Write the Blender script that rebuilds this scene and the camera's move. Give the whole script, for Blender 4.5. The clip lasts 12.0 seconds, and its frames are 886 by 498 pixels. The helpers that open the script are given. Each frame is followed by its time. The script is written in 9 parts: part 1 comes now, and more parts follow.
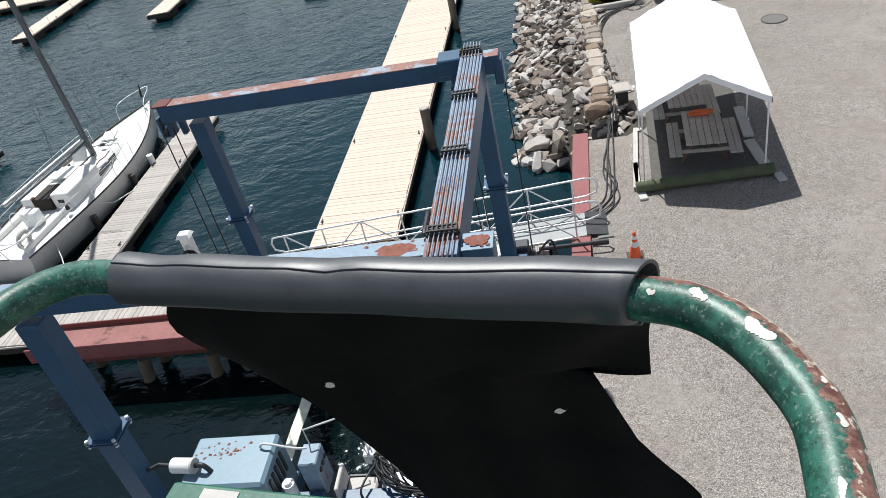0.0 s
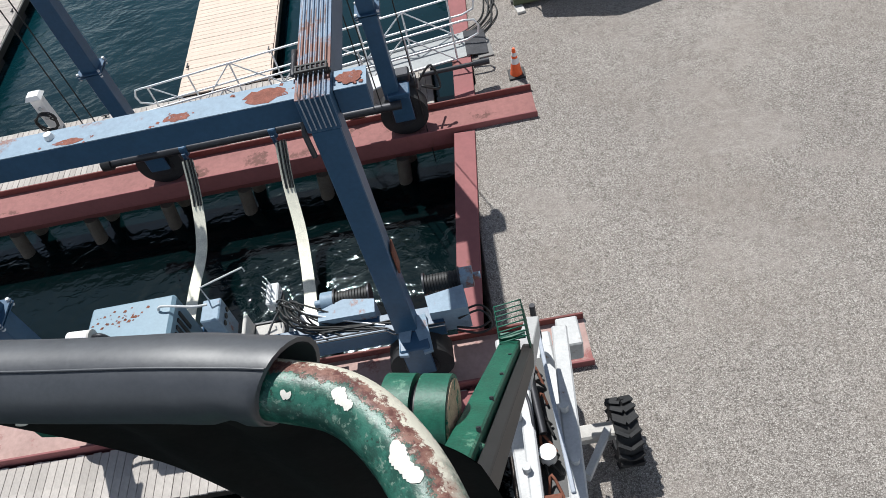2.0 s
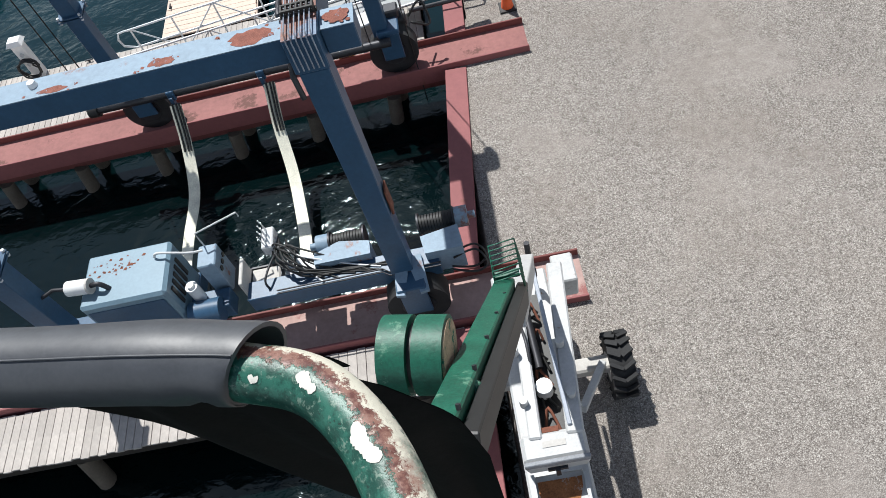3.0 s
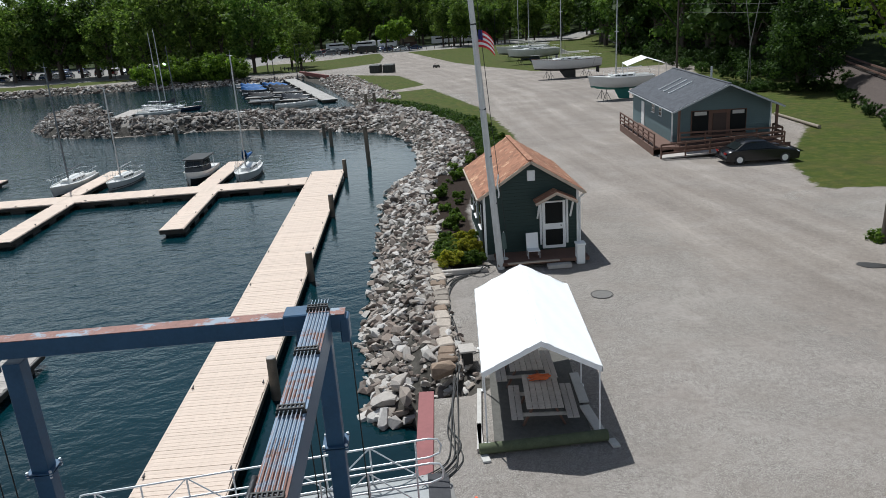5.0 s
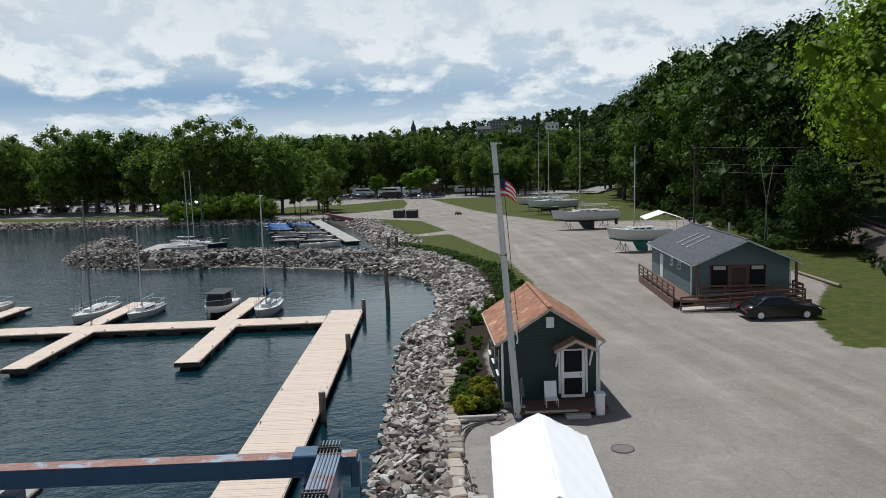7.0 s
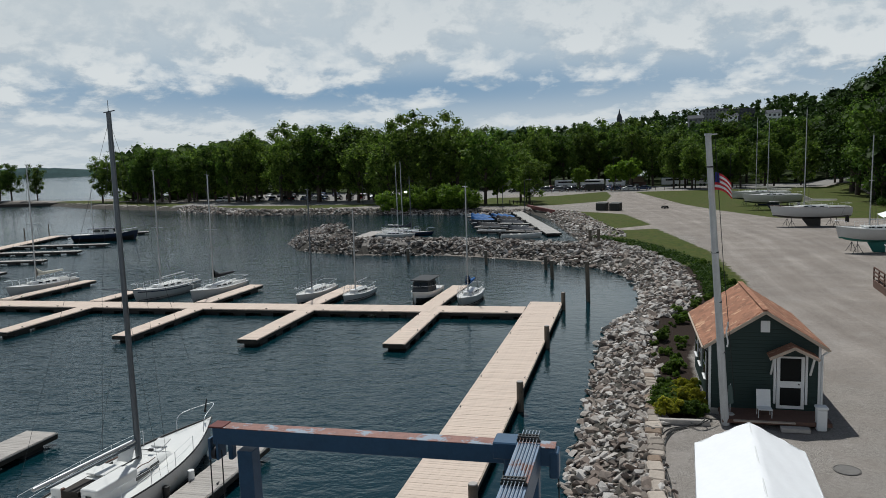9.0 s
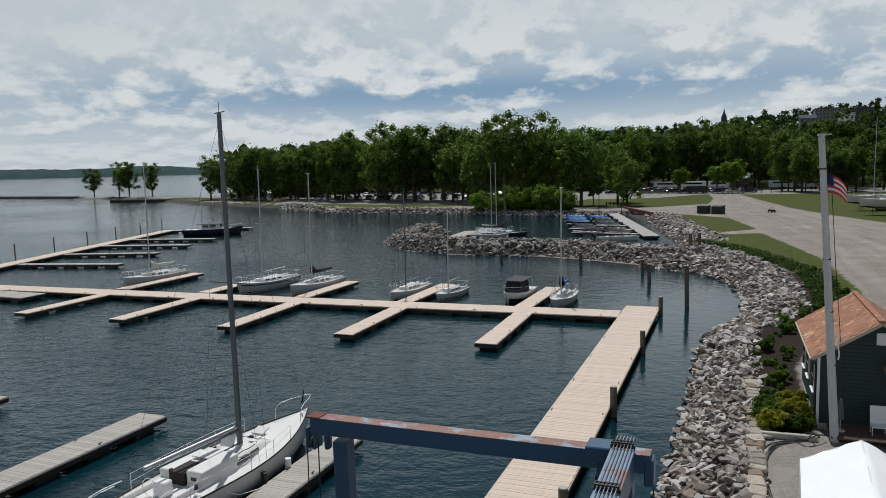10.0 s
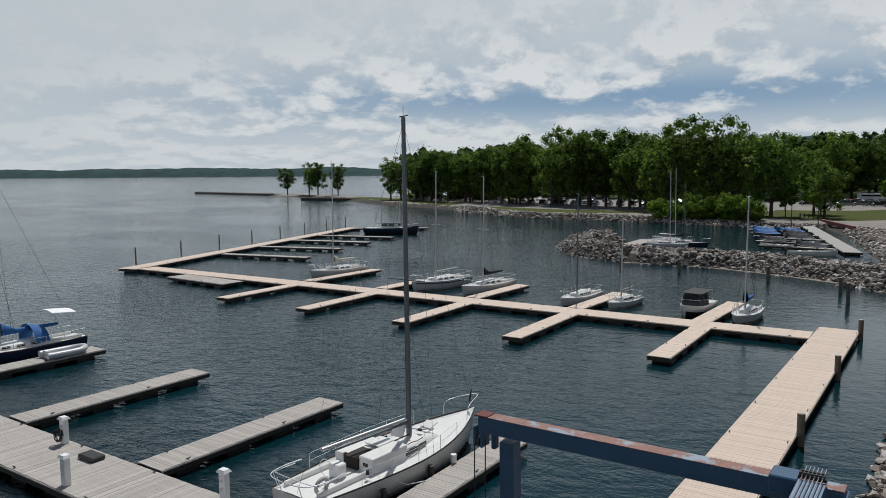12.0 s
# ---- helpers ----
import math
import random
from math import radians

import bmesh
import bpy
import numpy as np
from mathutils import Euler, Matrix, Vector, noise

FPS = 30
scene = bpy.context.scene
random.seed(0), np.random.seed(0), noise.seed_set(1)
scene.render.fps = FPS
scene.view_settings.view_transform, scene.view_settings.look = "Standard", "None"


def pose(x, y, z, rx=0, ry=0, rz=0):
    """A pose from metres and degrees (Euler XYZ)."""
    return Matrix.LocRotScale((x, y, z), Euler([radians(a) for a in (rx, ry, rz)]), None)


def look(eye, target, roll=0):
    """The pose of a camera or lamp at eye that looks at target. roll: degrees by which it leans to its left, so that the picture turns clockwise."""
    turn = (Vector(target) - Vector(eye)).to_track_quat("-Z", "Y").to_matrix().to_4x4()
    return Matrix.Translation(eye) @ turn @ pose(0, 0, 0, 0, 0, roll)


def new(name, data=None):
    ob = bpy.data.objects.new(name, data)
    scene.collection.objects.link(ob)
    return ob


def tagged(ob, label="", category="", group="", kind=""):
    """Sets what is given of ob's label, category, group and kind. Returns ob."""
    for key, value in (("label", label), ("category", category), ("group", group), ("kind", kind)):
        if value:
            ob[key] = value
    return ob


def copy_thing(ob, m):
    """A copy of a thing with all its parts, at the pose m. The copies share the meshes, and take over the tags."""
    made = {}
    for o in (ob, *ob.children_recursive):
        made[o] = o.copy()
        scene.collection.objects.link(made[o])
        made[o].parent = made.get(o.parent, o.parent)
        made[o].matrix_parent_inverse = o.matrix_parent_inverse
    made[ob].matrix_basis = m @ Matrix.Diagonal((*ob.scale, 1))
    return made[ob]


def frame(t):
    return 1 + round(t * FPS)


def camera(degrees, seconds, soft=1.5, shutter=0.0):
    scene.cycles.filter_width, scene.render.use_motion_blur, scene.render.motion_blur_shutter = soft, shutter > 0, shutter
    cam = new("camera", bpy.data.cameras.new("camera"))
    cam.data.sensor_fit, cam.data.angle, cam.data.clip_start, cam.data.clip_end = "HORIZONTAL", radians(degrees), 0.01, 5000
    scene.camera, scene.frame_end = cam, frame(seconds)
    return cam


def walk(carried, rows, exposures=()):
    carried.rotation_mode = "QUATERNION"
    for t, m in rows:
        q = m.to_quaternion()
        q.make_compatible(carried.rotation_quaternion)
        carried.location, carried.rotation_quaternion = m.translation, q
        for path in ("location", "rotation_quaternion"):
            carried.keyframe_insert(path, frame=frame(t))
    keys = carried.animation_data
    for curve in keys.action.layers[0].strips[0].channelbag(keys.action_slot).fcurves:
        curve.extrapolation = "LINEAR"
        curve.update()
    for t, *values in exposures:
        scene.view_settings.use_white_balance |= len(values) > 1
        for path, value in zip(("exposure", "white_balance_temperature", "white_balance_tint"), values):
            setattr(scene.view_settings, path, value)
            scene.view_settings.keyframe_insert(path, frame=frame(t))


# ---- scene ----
cam = camera(61.75, 12.0, soft=0.5)
walk(cam, [
    (0.0, pose(-0.042, 0.048, 10.442, 54.26, 11.22, 5.18)),
    (0.5, pose(0.012, 0.075, 10.451, 54.51, 10.88, 1.25)),
    (1.0, pose(0.046, 0.135, 10.444, 50.97, 11.94, -1.09)),
    (1.5, pose(0.064, 0.182, 10.436, 46.77, 11.60, -2.83)),
    (2.0, pose(0.082, 0.209, 10.422, 39.04, 10.32, -5.21)),
    (2.5, pose(0.102, 0.213, 10.431, 33.97, 11.07, -5.67)),
    (2.7, pose(0.102, 0.213, 10.431, 33.16, 11.29, -6.73)),
    (4.3, pose(0.102, 0.246, 10.510, 51.72, 7.49, -3.33)),
    (4.5, pose(0.102, 0.246, 10.510, 56.29, 6.74, -2.58)),
    (4.7, pose(0.117, 0.209, 10.518, 63.65, 4.66, -2.71)),
    (5.0, pose(0.139, 0.154, 10.530, 72.27, 3.67, -3.58)),
    (5.5, pose(0.113, 0.149, 10.514, 77.78, 2.48, -3.63)),
    (6.0, pose(0.123, 0.075, 10.516, 79.78, 2.06, -2.04)),
    (6.5, pose(0.131, 0.196, 10.513, 82.45, 1.65, -2.65)),
    (7.0, pose(0.087, 0.207, 10.470, 83.47, 1.74, -1.79)),
    (9.0, pose(0.010, 0.101, 10.508, 83.30, 1.78, 13.69)),
    (9.5, pose(-0.016, 0.085, 10.507, 83.39, 1.74, 17.31)),
    (10.0, pose(-0.016, 0.061, 10.499, 83.52, 1.46, 20.97)),
    (10.5, pose(-0.042, 0.048, 10.495, 83.74, 1.20, 23.99)),
    (11.0, pose(-0.059, 0.032, 10.499, 83.78, 1.10, 27.94)),
    (11.5, pose(-0.072, 0.027, 10.488, 83.91, 0.43, 30.98)),
    (12.0, pose(-0.068, 0.009, 10.480, 84.06, 0.47, 34.33)),
], [(0.0, 0.14, 6200, 8), (0.5, 0.02, 6190, 8), (1.5, -0.01, 6110, 8), (2.5, 0.15, 6160, 8), (2.7, 0.15, 6160, 8), (4.5, -0.05, 6010, 7), (5.0, -0.17, 5960, 6), (5.5, -0.12, 5990, 6), (6.2, -0.18, 6010, 6), (7.2, -0.42, 6030, 6), (9.0, -0.63, 6120, 6), (12.0, -0.67, 6200, 8)])

# ---- world and sun ----
SUN_EL, SUN_AZ = radians(59.5), radians(-23)      # azimuth from +y towards +x
world = bpy.data.worlds.new("world")
scene.world = world
world.use_nodes = True
wn, wl = world.node_tree.nodes, world.node_tree.links
wn.clear()
w_out, w_bg = wn.new("ShaderNodeOutputWorld"), wn.new("ShaderNodeBackground")
sky = wn.new("ShaderNodeTexSky")
sky.sky_type, sky.sun_disc = "NISHITA", False
sky.sun_elevation, sky.sun_rotation = SUN_EL, SUN_AZ
sky.air_density, sky.dust_density = 1.0, 1.0
w_co = wn.new("ShaderNodeTexCoord")


def w_math(op, a, b=None, c=None):
    n = wn.new("ShaderNodeMath")
    n.operation = op
    for i, v in enumerate((a, b, c)):
        if v is None:
            continue
        if isinstance(v, (int, float)):
            n.inputs[i].default_value = v
        else:
            wl.new(v, n.inputs[i])
    return n.outputs[0]


def w_ramp(fac, stops):
    n = wn.new("ShaderNodeValToRGB")
    wl.new(fac, n.inputs[0])
    e = n.color_ramp.elements
    while len(e) < len(stops):
        e.new(0.5)
    for el, (p, c) in zip(e, stops):
        el.position, el.color = p, (*c, 1)
    return n.outputs[0]


def w_noise(vec, scale, detail, rough, dist=0.0):
    n = wn.new("ShaderNodeTexNoise")
    n.inputs["Scale"].default_value, n.inputs["Detail"].default_value = scale, detail
    n.inputs["Roughness"].default_value, n.inputs["Distortion"].default_value = rough, dist
    wl.new(vec, n.inputs["Vector"])
    return n.outputs[0]


# broken cloud low over the lake: heaped puffs lit from above, a blue-grey bank, pale haze to the west, clear sky overhead
w_sep = wn.new("ShaderNodeSeparateXYZ")
wl.new(w_co.outputs["Generated"], w_sep.inputs[0])
wx, wy, wz = w_sep.outputs
w_az = w_math("ARCTAN2", wx, wy)
w_up = w_math("LOGARITHM", w_math("ADD", w_math("MAXIMUM", wz, 0.0), 0.06), 2.718)


def w_cloud(lift, scale, detail, rough):
    """Cloud density in a field that flattens towards the horizon; lift: sampled so much higher."""
    c = wn.new("ShaderNodeCombineXYZ")
    wl.new(w_math("MULTIPLY", w_az, 3.0), c.inputs[0])
    wl.new(w_math("ADD", w_up, lift), c.inputs[1])
    return w_noise(c.outputs[0], scale, detail, rough, 0.12)


w_puff = w_cloud(0.0, 3.7, 12.0, 0.60)
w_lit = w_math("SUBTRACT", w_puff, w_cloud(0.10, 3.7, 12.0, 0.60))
w_broad = w_cloud(0.0, 0.7, 3.0, 0.5)
w_gauss = w_math("ADD", w_math("POWER", w_math("DIVIDE", w_math("ADD", w_az, 0.34), 0.62), 2.0), w_math("POWER", w_math("DIVIDE", w_math("SUBTRACT", wz, 0.094), 0.034), 2.0))
w_bank = w_math("POWER", 2.718, w_math("MULTIPLY", w_gauss, -1.0))
w_haze = w_ramp(w_math("ADD", w_math("MULTIPLY", w_az, -0.7), w_math("MULTIPLY", wz, 1.7)), [(0.66, (0, 0, 0)), (0.98, (0.85, 0.85, 0.85))])
w_body = w_math("POWER", 2.718, w_math("MULTIPLY", w_math("POWER", w_math("DIVIDE", w_math("SUBTRACT", wz, 0.105), 0.075), 2.0), -1.0))
dens = w_math("ADD", w_math("SUBTRACT", w_puff, 0.5), w_math("MULTIPLY", w_math("SUBTRACT", w_broad, 0.5), 0.35))
dens = w_math("SUBTRACT", w_math("ADD", dens, 0.075), w_math("MULTIPLY", w_bank, 0.13))
w_heap = w_ramp(w_math("ADD", dens, 0.5), [(0.44, (0, 0, 0)), (0.52, (0.6, 0.6, 0.6)), (0.60, (1, 1, 1))])
w_shade = w_math("ADD", w_math("MULTIPLY_ADD", w_lit, 2.4, 0.5), w_math("MULTIPLY", dens, 0.7))


def w_blend(f, a, b):
    n = wn.new("ShaderNodeMix")
    n.data_type = "RGBA"
    for sock, v in ((n.inputs[0], f), (n.inputs[6], a), (n.inputs[7], b)):
        if isinstance(v, tuple):
            sock.default_value = (*v, 1)
        else:
            wl.new(v, sock)
    return n.outputs[2]


w_tone = w_ramp(w_shade, [(0.26, (9.0, 10.6, 12.2)), (0.46, (13.2, 13.8, 14.3)), (0.66, (17.0, 17.0, 16.8))])
w_gap = w_blend(w_bank, (11.4, 12.7, 13.8), (5.4, 8.0, 11.0))
w_tone = w_blend(w_heap, w_gap, w_tone)
w_tone = w_blend(w_math("MULTIPLY_ADD", w_body, 0.75, 0.25), (13.9, 14.4, 14.7), w_tone)
w_tone = w_blend(w_haze, w_tone, (12.9, 13.6, 14.0))
w_mask = w_ramp(w_math("ADD", wz, w_math("MULTIPLY", w_math("SUBTRACT", w_broad, 0.5), 0.5)), [(0.27, (1, 1, 1)), (0.42, (0.06, 0.06, 0.06))])
wl.new(w_blend(w_mask, sky.outputs[0], w_tone), w_bg.inputs[0])
w_bg.inputs[1].default_value = 0.064
wl.new(w_bg.outputs[0], w_out.inputs[0])

sun = new("sun", bpy.data.lights.new("sun", "SUN"))
sun.data.energy, sun.data.angle, sun.data.color = 5.3, radians(0.6), (1.0, 0.96, 0.90)
to_sun = Vector((math.sin(SUN_AZ) * math.cos(SUN_EL), math.cos(SUN_AZ) * math.cos(SUN_EL), math.sin(SUN_EL)))
sun.matrix_world = look(to_sun * 200, (0, 0, 0))

# ---- materials ----
MATS = {}


def mat(name, color, rough=0.6, metal=0.0, var=0.12, scale=6.0, bump=0.0, bscale=40.0, stain=None, stain_at=0.6, stain_scale=1.5, rnd=0.0, alpha=1.0, spec=0.5, emit=0.0, axis=None, trans=0.0, isl=0.0, tints=None):
    """A painted, wooden, stone or metal surface: grain at two scales, a bump, and stains of another colour."""
    if name in MATS:
        return MATS[name]
    m = bpy.data.materials.new(name)
    m.use_nodes = True
    n, l = m.node_tree.nodes, m.node_tree.links
    b = n["Principled BSDF"]
    b.inputs["Roughness"].default_value, b.inputs["Metallic"].default_value = rough, metal
    b.inputs["Specular IOR Level"].default_value = spec
    co = n.new("ShaderNodeTexCoord")
    vec = co.outputs["Object"]
    if axis is not None:
        mp = n.new("ShaderNodeMapping")
        mp.inputs["Scale"].default_value = axis
        l.new(vec, mp.inputs[0])
        vec = mp.outputs[0]

    def nz(s, d=4.0, r=0.6):
        t = n.new("ShaderNodeTexNoise")
        t.inputs["Scale"].default_value, t.inputs["Detail"].default_value, t.inputs["Roughness"].default_value = s, d, r
        l.new(vec, t.inputs["Vector"])
        return t.outputs[0]

    def ramp(v, stops):
        t = n.new("ShaderNodeValToRGB")
        l.new(v, t.inputs[0])
        e = t.color_ramp.elements
        while len(e) < len(stops):
            e.new(0.5)
        for el, (p, c) in zip(e, stops):
            el.position, el.color = p, (*c, 1)
        return t.outputs[0]

    def mix(f, a, c, kind="MIX"):
        t = n.new("ShaderNodeMix")
        t.data_type, t.blend_type = "RGBA", kind
        for sock, v in ((t.inputs[0], f), (t.inputs[6], a), (t.inputs[7], c)):
            if isinstance(v, (int, float)):
                sock.default_value = v
            elif isinstance(v, tuple):
                sock.default_value = (*v, 1)
            else:
                l.new(v, sock)
        return t.outputs[2]

    lo = tuple(max(0.0, c * (1 - var)) for c in color)
    hi = tuple(min(1.0, c * (1 + var)) for c in color)
    col = mix(0.5, ramp(nz(scale), [(0.3, lo), (0.7, hi)]), ramp(nz(scale * 7.3, 3.0), [(0.3, lo), (0.7, hi)]))
    if tints:
        oi, ge = n.new("ShaderNodeObjectInfo"), n.new("ShaderNodeNewGeometry")
        ad, fr = n.new("ShaderNodeMath"), n.new("ShaderNodeMath")
        ad.operation, fr.operation = "ADD", "FRACT"
        l.new(oi.outputs["Random"], ad.inputs[0])
        l.new(ge.outputs["Random Per Island"], ad.inputs[1])
        l.new(ad.outputs[0], fr.inputs[0])
        col = mix(1.0, col, ramp(fr.outputs[0], tints), "MULTIPLY")
    if rnd:
        oi = n.new("ShaderNodeObjectInfo")
        col = mix(1.0, col, ramp(oi.outputs["Random"], [(0.0, (1 - rnd,) * 3), (1.0, (1.0,) * 3)]), "MULTIPLY")
    if isl:
        ge = n.new("ShaderNodeNewGeometry")
        col = mix(1.0, col, ramp(ge.outputs["Random Per Island"], [(0.0, (1 - isl,) * 3), (1.0, (1.0,) * 3)]), "MULTIPLY")
    if stain:
        col = mix(ramp(nz(stain_scale, 8.0, 0.7), [(stain_at, (0, 0, 0)), (min(1.0, stain_at + 0.06), (1, 1, 1))]), col, stain)
    l.new(col, b.inputs["Base Color"])
    if bump:
        bp = n.new("ShaderNodeBump")
        bp.inputs["Strength"].default_value, bp.inputs["Distance"].default_value = bump, 0.02
        l.new(nz(bscale, 5.0), bp.inputs["Height"])
        l.new(bp.outputs[0], b.inputs["Normal"])
    if trans:
        b.inputs["Transmission Weight"].default_value = trans
    if alpha < 1:
        b.inputs["Alpha"].default_value = alpha
    MATS[name] = m
    return m


def ground_mat():
    """Gravel yard, worn tracks, grass verges, dark beds and stony beds, told apart by zones in the mesh's vertex groups."""
    m = bpy.data.materials.new("ground")
    m.use_nodes = True
    n, l = m.node_tree.nodes, m.node_tree.links
    b = n["Principled BSDF"]
    b.inputs["Roughness"].default_value = 0.95
    b.inputs["Specular IOR Level"].default_value = 0.15
    co = n.new("ShaderNodeTexCoord")

    def nz(s, d=5.0, r=0.6, vec=None):
        t = n.new("ShaderNodeTexNoise")
        t.inputs["Scale"].default_value, t.inputs["Detail"].default_value, t.inputs["Roughness"].default_value = s, d, r
        l.new(vec or co.outputs["Object"], t.inputs["Vector"])
        return t.outputs[0]

    def ramp(v, stops):
        t = n.new("ShaderNodeValToRGB")
        l.new(v, t.inputs[0])
        e = t.color_ramp.elements
        while len(e) < len(stops):
            e.new(0.5)
        for el, (p, c) in zip(e, stops):
            el.position, el.color = p, (*c, 1)
        return t.outputs[0]

    def mix(f, a, c, kind="MIX"):
        t = n.new("ShaderNodeMix")
        t.data_type, t.blend_type = "RGBA", kind
        for sock, v in ((t.inputs[0], f), (t.inputs[6], a), (t.inputs[7], c)):
            if isinstance(v, (int, float)):
                sock.default_value = v
            elif isinstance(v, tuple):
                sock.default_value = (*v, 1)
            else:
                l.new(v, sock)
        return t.outputs[2]

    def zone(name, edge=0.25):
        a = n.new("ShaderNodeAttribute")
        a.attribute_name = name
        t = n.new("ShaderNodeMath")
        t.operation = "MULTIPLY_ADD"
        l.new(nz(1.3, 6.0, 0.7), t.inputs[0])
        t.inputs[1].default_value = edge
        l.new(a.outputs["Fac"], t.inputs[2])
        return ramp(t.outputs[0], [(0.5 + edge / 2 - 0.06, (0, 0, 0)), (0.5 + edge / 2 + 0.06, (1, 1, 1))])

    vor = n.new("ShaderNodeTexVoronoi")
    vor.inputs["Scale"].default_value = 54.0
    l.new(co.outputs["Object"], vor.inputs["Vector"])
    pick = n.new("ShaderNodeSeparateColor")
    l.new(vor.outputs["Color"], pick.inputs[0])
    stones = ramp(pick.outputs[0], [(0.0, (0.16, 0.142, 0.13)), (0.25, (0.29, 0.264, 0.24)), (0.55, (0.395, 0.363, 0.333)), (0.85, (0.49, 0.455, 0.42)), (1.0, (0.64, 0.605, 0.565))])
    stones = mix(0.3, stones, ramp(nz(95, 3), [(0.3, (0.10, 0.094, 0.088)), (0.7, (0.50, 0.475, 0.44))]))
    stones = mix(1.0, stones, ramp(vor.outputs["Distance"], [(0.3, (1.0, 1.0, 1.0)), (0.85, (0.45, 0.43, 0.42))]), "MULTIPLY")
    dust = mix(0.5, ramp(nz(7, 6), [(0.3, (0.235, 0.205, 0.182)), (0.7, (0.34, 0.299, 0.266))]), ramp(nz(0.22, 7, 0.65), [(0.34, (0.145, 0.128, 0.114)), (0.5, (0.262, 0.236, 0.212)), (0.66, (0.40, 0.37, 0.338))]))
    lane = n.new("ShaderNodeCombineXYZ")        # tyre tracks that follow the road
    for i, (key, k) in enumerate((("across", 0.72), ("along", 0.035))):
        a, t = n.new("ShaderNodeAttribute"), n.new("ShaderNodeMath")
        a.attribute_name, t.operation = key, "MULTIPLY"
        l.new(a.outputs["Fac"], t.inputs[0])
        t.inputs[1].default_value = k
        l.new(t.outputs[0], lane.inputs[i])
    dust = mix(0.34, dust, ramp(nz(0.8, 5.0, 0.62, lane.outputs[0]), [(0.34, (0.125, 0.098, 0.083)), (0.48, (0.225, 0.190, 0.166)), (0.58, (0.33, 0.29, 0.26)), (0.70, (0.47, 0.425, 0.385))]))
    dust = mix(0.42, mix(1.0, dust, (1.06, 1.06, 1.065), "MULTIPLY"), stones)
    worn = zone("worn", 0.9)
    gravel = mix(worn, stones, dust)
    gravel = mix(ramp(nz(0.30, 8, 0.68), [(0.51, (0, 0, 0)), (0.59, (0.8, 0.8, 0.8))]), gravel, mix(0.25, dust, (0.38, 0.355, 0.335)))
    gravel = mix(0.28, gravel, mix(1.0, gravel, ramp(nz(0.16, 6, 0.6), [(0.35, (0.55, 0.53, 0.52)), (0.62, (1.15, 1.13, 1.10))]), "MULTIPLY"))
    gravel = mix(ramp(nz(0.35, 6), [(0.48, (0, 0, 0)), (0.66, (1, 1, 1))]), gravel, mix(0.5, gravel, (0.235, 0.205, 0.18)))
    gravel = mix(ramp(nz(1.1, 7, 0.75), [(0.66, (0, 0, 0)), (0.72, (1, 1, 1))]), gravel, mix(0.3, gravel, (0.12, 0.105, 0.09)))
    gravel = mix(1.0, gravel, ramp(nz(5.0, 9.0, 0.78), [(0.30, (0.80, 0.79, 0.785)), (0.5, (1.02, 1.015, 1.01)), (0.70, (1.20, 1.195, 1.19))]), "MULTIPLY")
    raw = n.new("ShaderNodeAttribute")
    raw.attribute_name = "worn"
    ruts = mix(1.0, gravel, ramp(nz(1.0, 4.0, 0.6, lane.outputs[0]), [(0.34, (0.88, 0.86, 0.845)), (0.50, (0.985, 0.975, 0.965)), (0.60, (1.07, 1.06, 1.05)), (0.70, (1.20, 1.18, 1.16))]), "MULTIPLY")
    gravel = mix(raw.outputs["Fac"], gravel, ruts)
    grass = mix(0.35, ramp(nz(1.2, 8, 0.75), [(0.34, (0.020, 0.046, 0.006)), (0.52, (0.066, 0.088, 0.011)), (0.66, (0.140, 0.122, 0.030))]), ramp(nz(25, 4), [(0.3, (0.02, 0.034, 0.007)), (0.7, (0.085, 0.10, 0.028))]))
    grass = mix(ramp(nz(0.22, 7, 0.7), [(0.46, (0, 0, 0)), (0.68, (0.6, 0.6, 0.6))]), grass, ramp(nz(9, 5), [(0.3, (0.05, 0.042, 0.016)), (0.7, (0.13, 0.105, 0.042))]))
    mulch = ramp(nz(30, 5), [(0.3, (0.012, 0.008, 0.006)), (0.7, (0.046, 0.030, 0.022))])
    bed = ramp(nz(3, 6), [(0.3, (0.03, 0.027, 0.022)), (0.7, (0.11, 0.10, 0.088))])
    wood = ramp(nz(2, 6), [(0.3, (0.012, 0.02, 0.006)), (0.7, (0.05, 0.07, 0.02))])
    asphalt = ramp(nz(2, 6), [(0.3, (0.20, 0.19, 0.178)), (0.7, (0.31, 0.295, 0.28))])
    col = mix(zone("grass", 0.75), gravel, grass)
    col = mix(zone("mulch"), col, mulch)
    col = mix(zone("asphalt", 0.05), col, asphalt)
    col = mix(zone("wood"), col, wood)
    col = mix(zone("bed", 0.1), col, bed)
    l.new(col, b.inputs["Base Color"])
    bp = n.new("ShaderNodeBump")
    bp.inputs["Strength"].default_value, bp.inputs["Distance"].default_value = 0.6, 0.02
    l.new(vor.outputs["Distance"], bp.inputs["Height"])
    l.new(bp.outputs[0], b.inputs["Normal"])
    return m


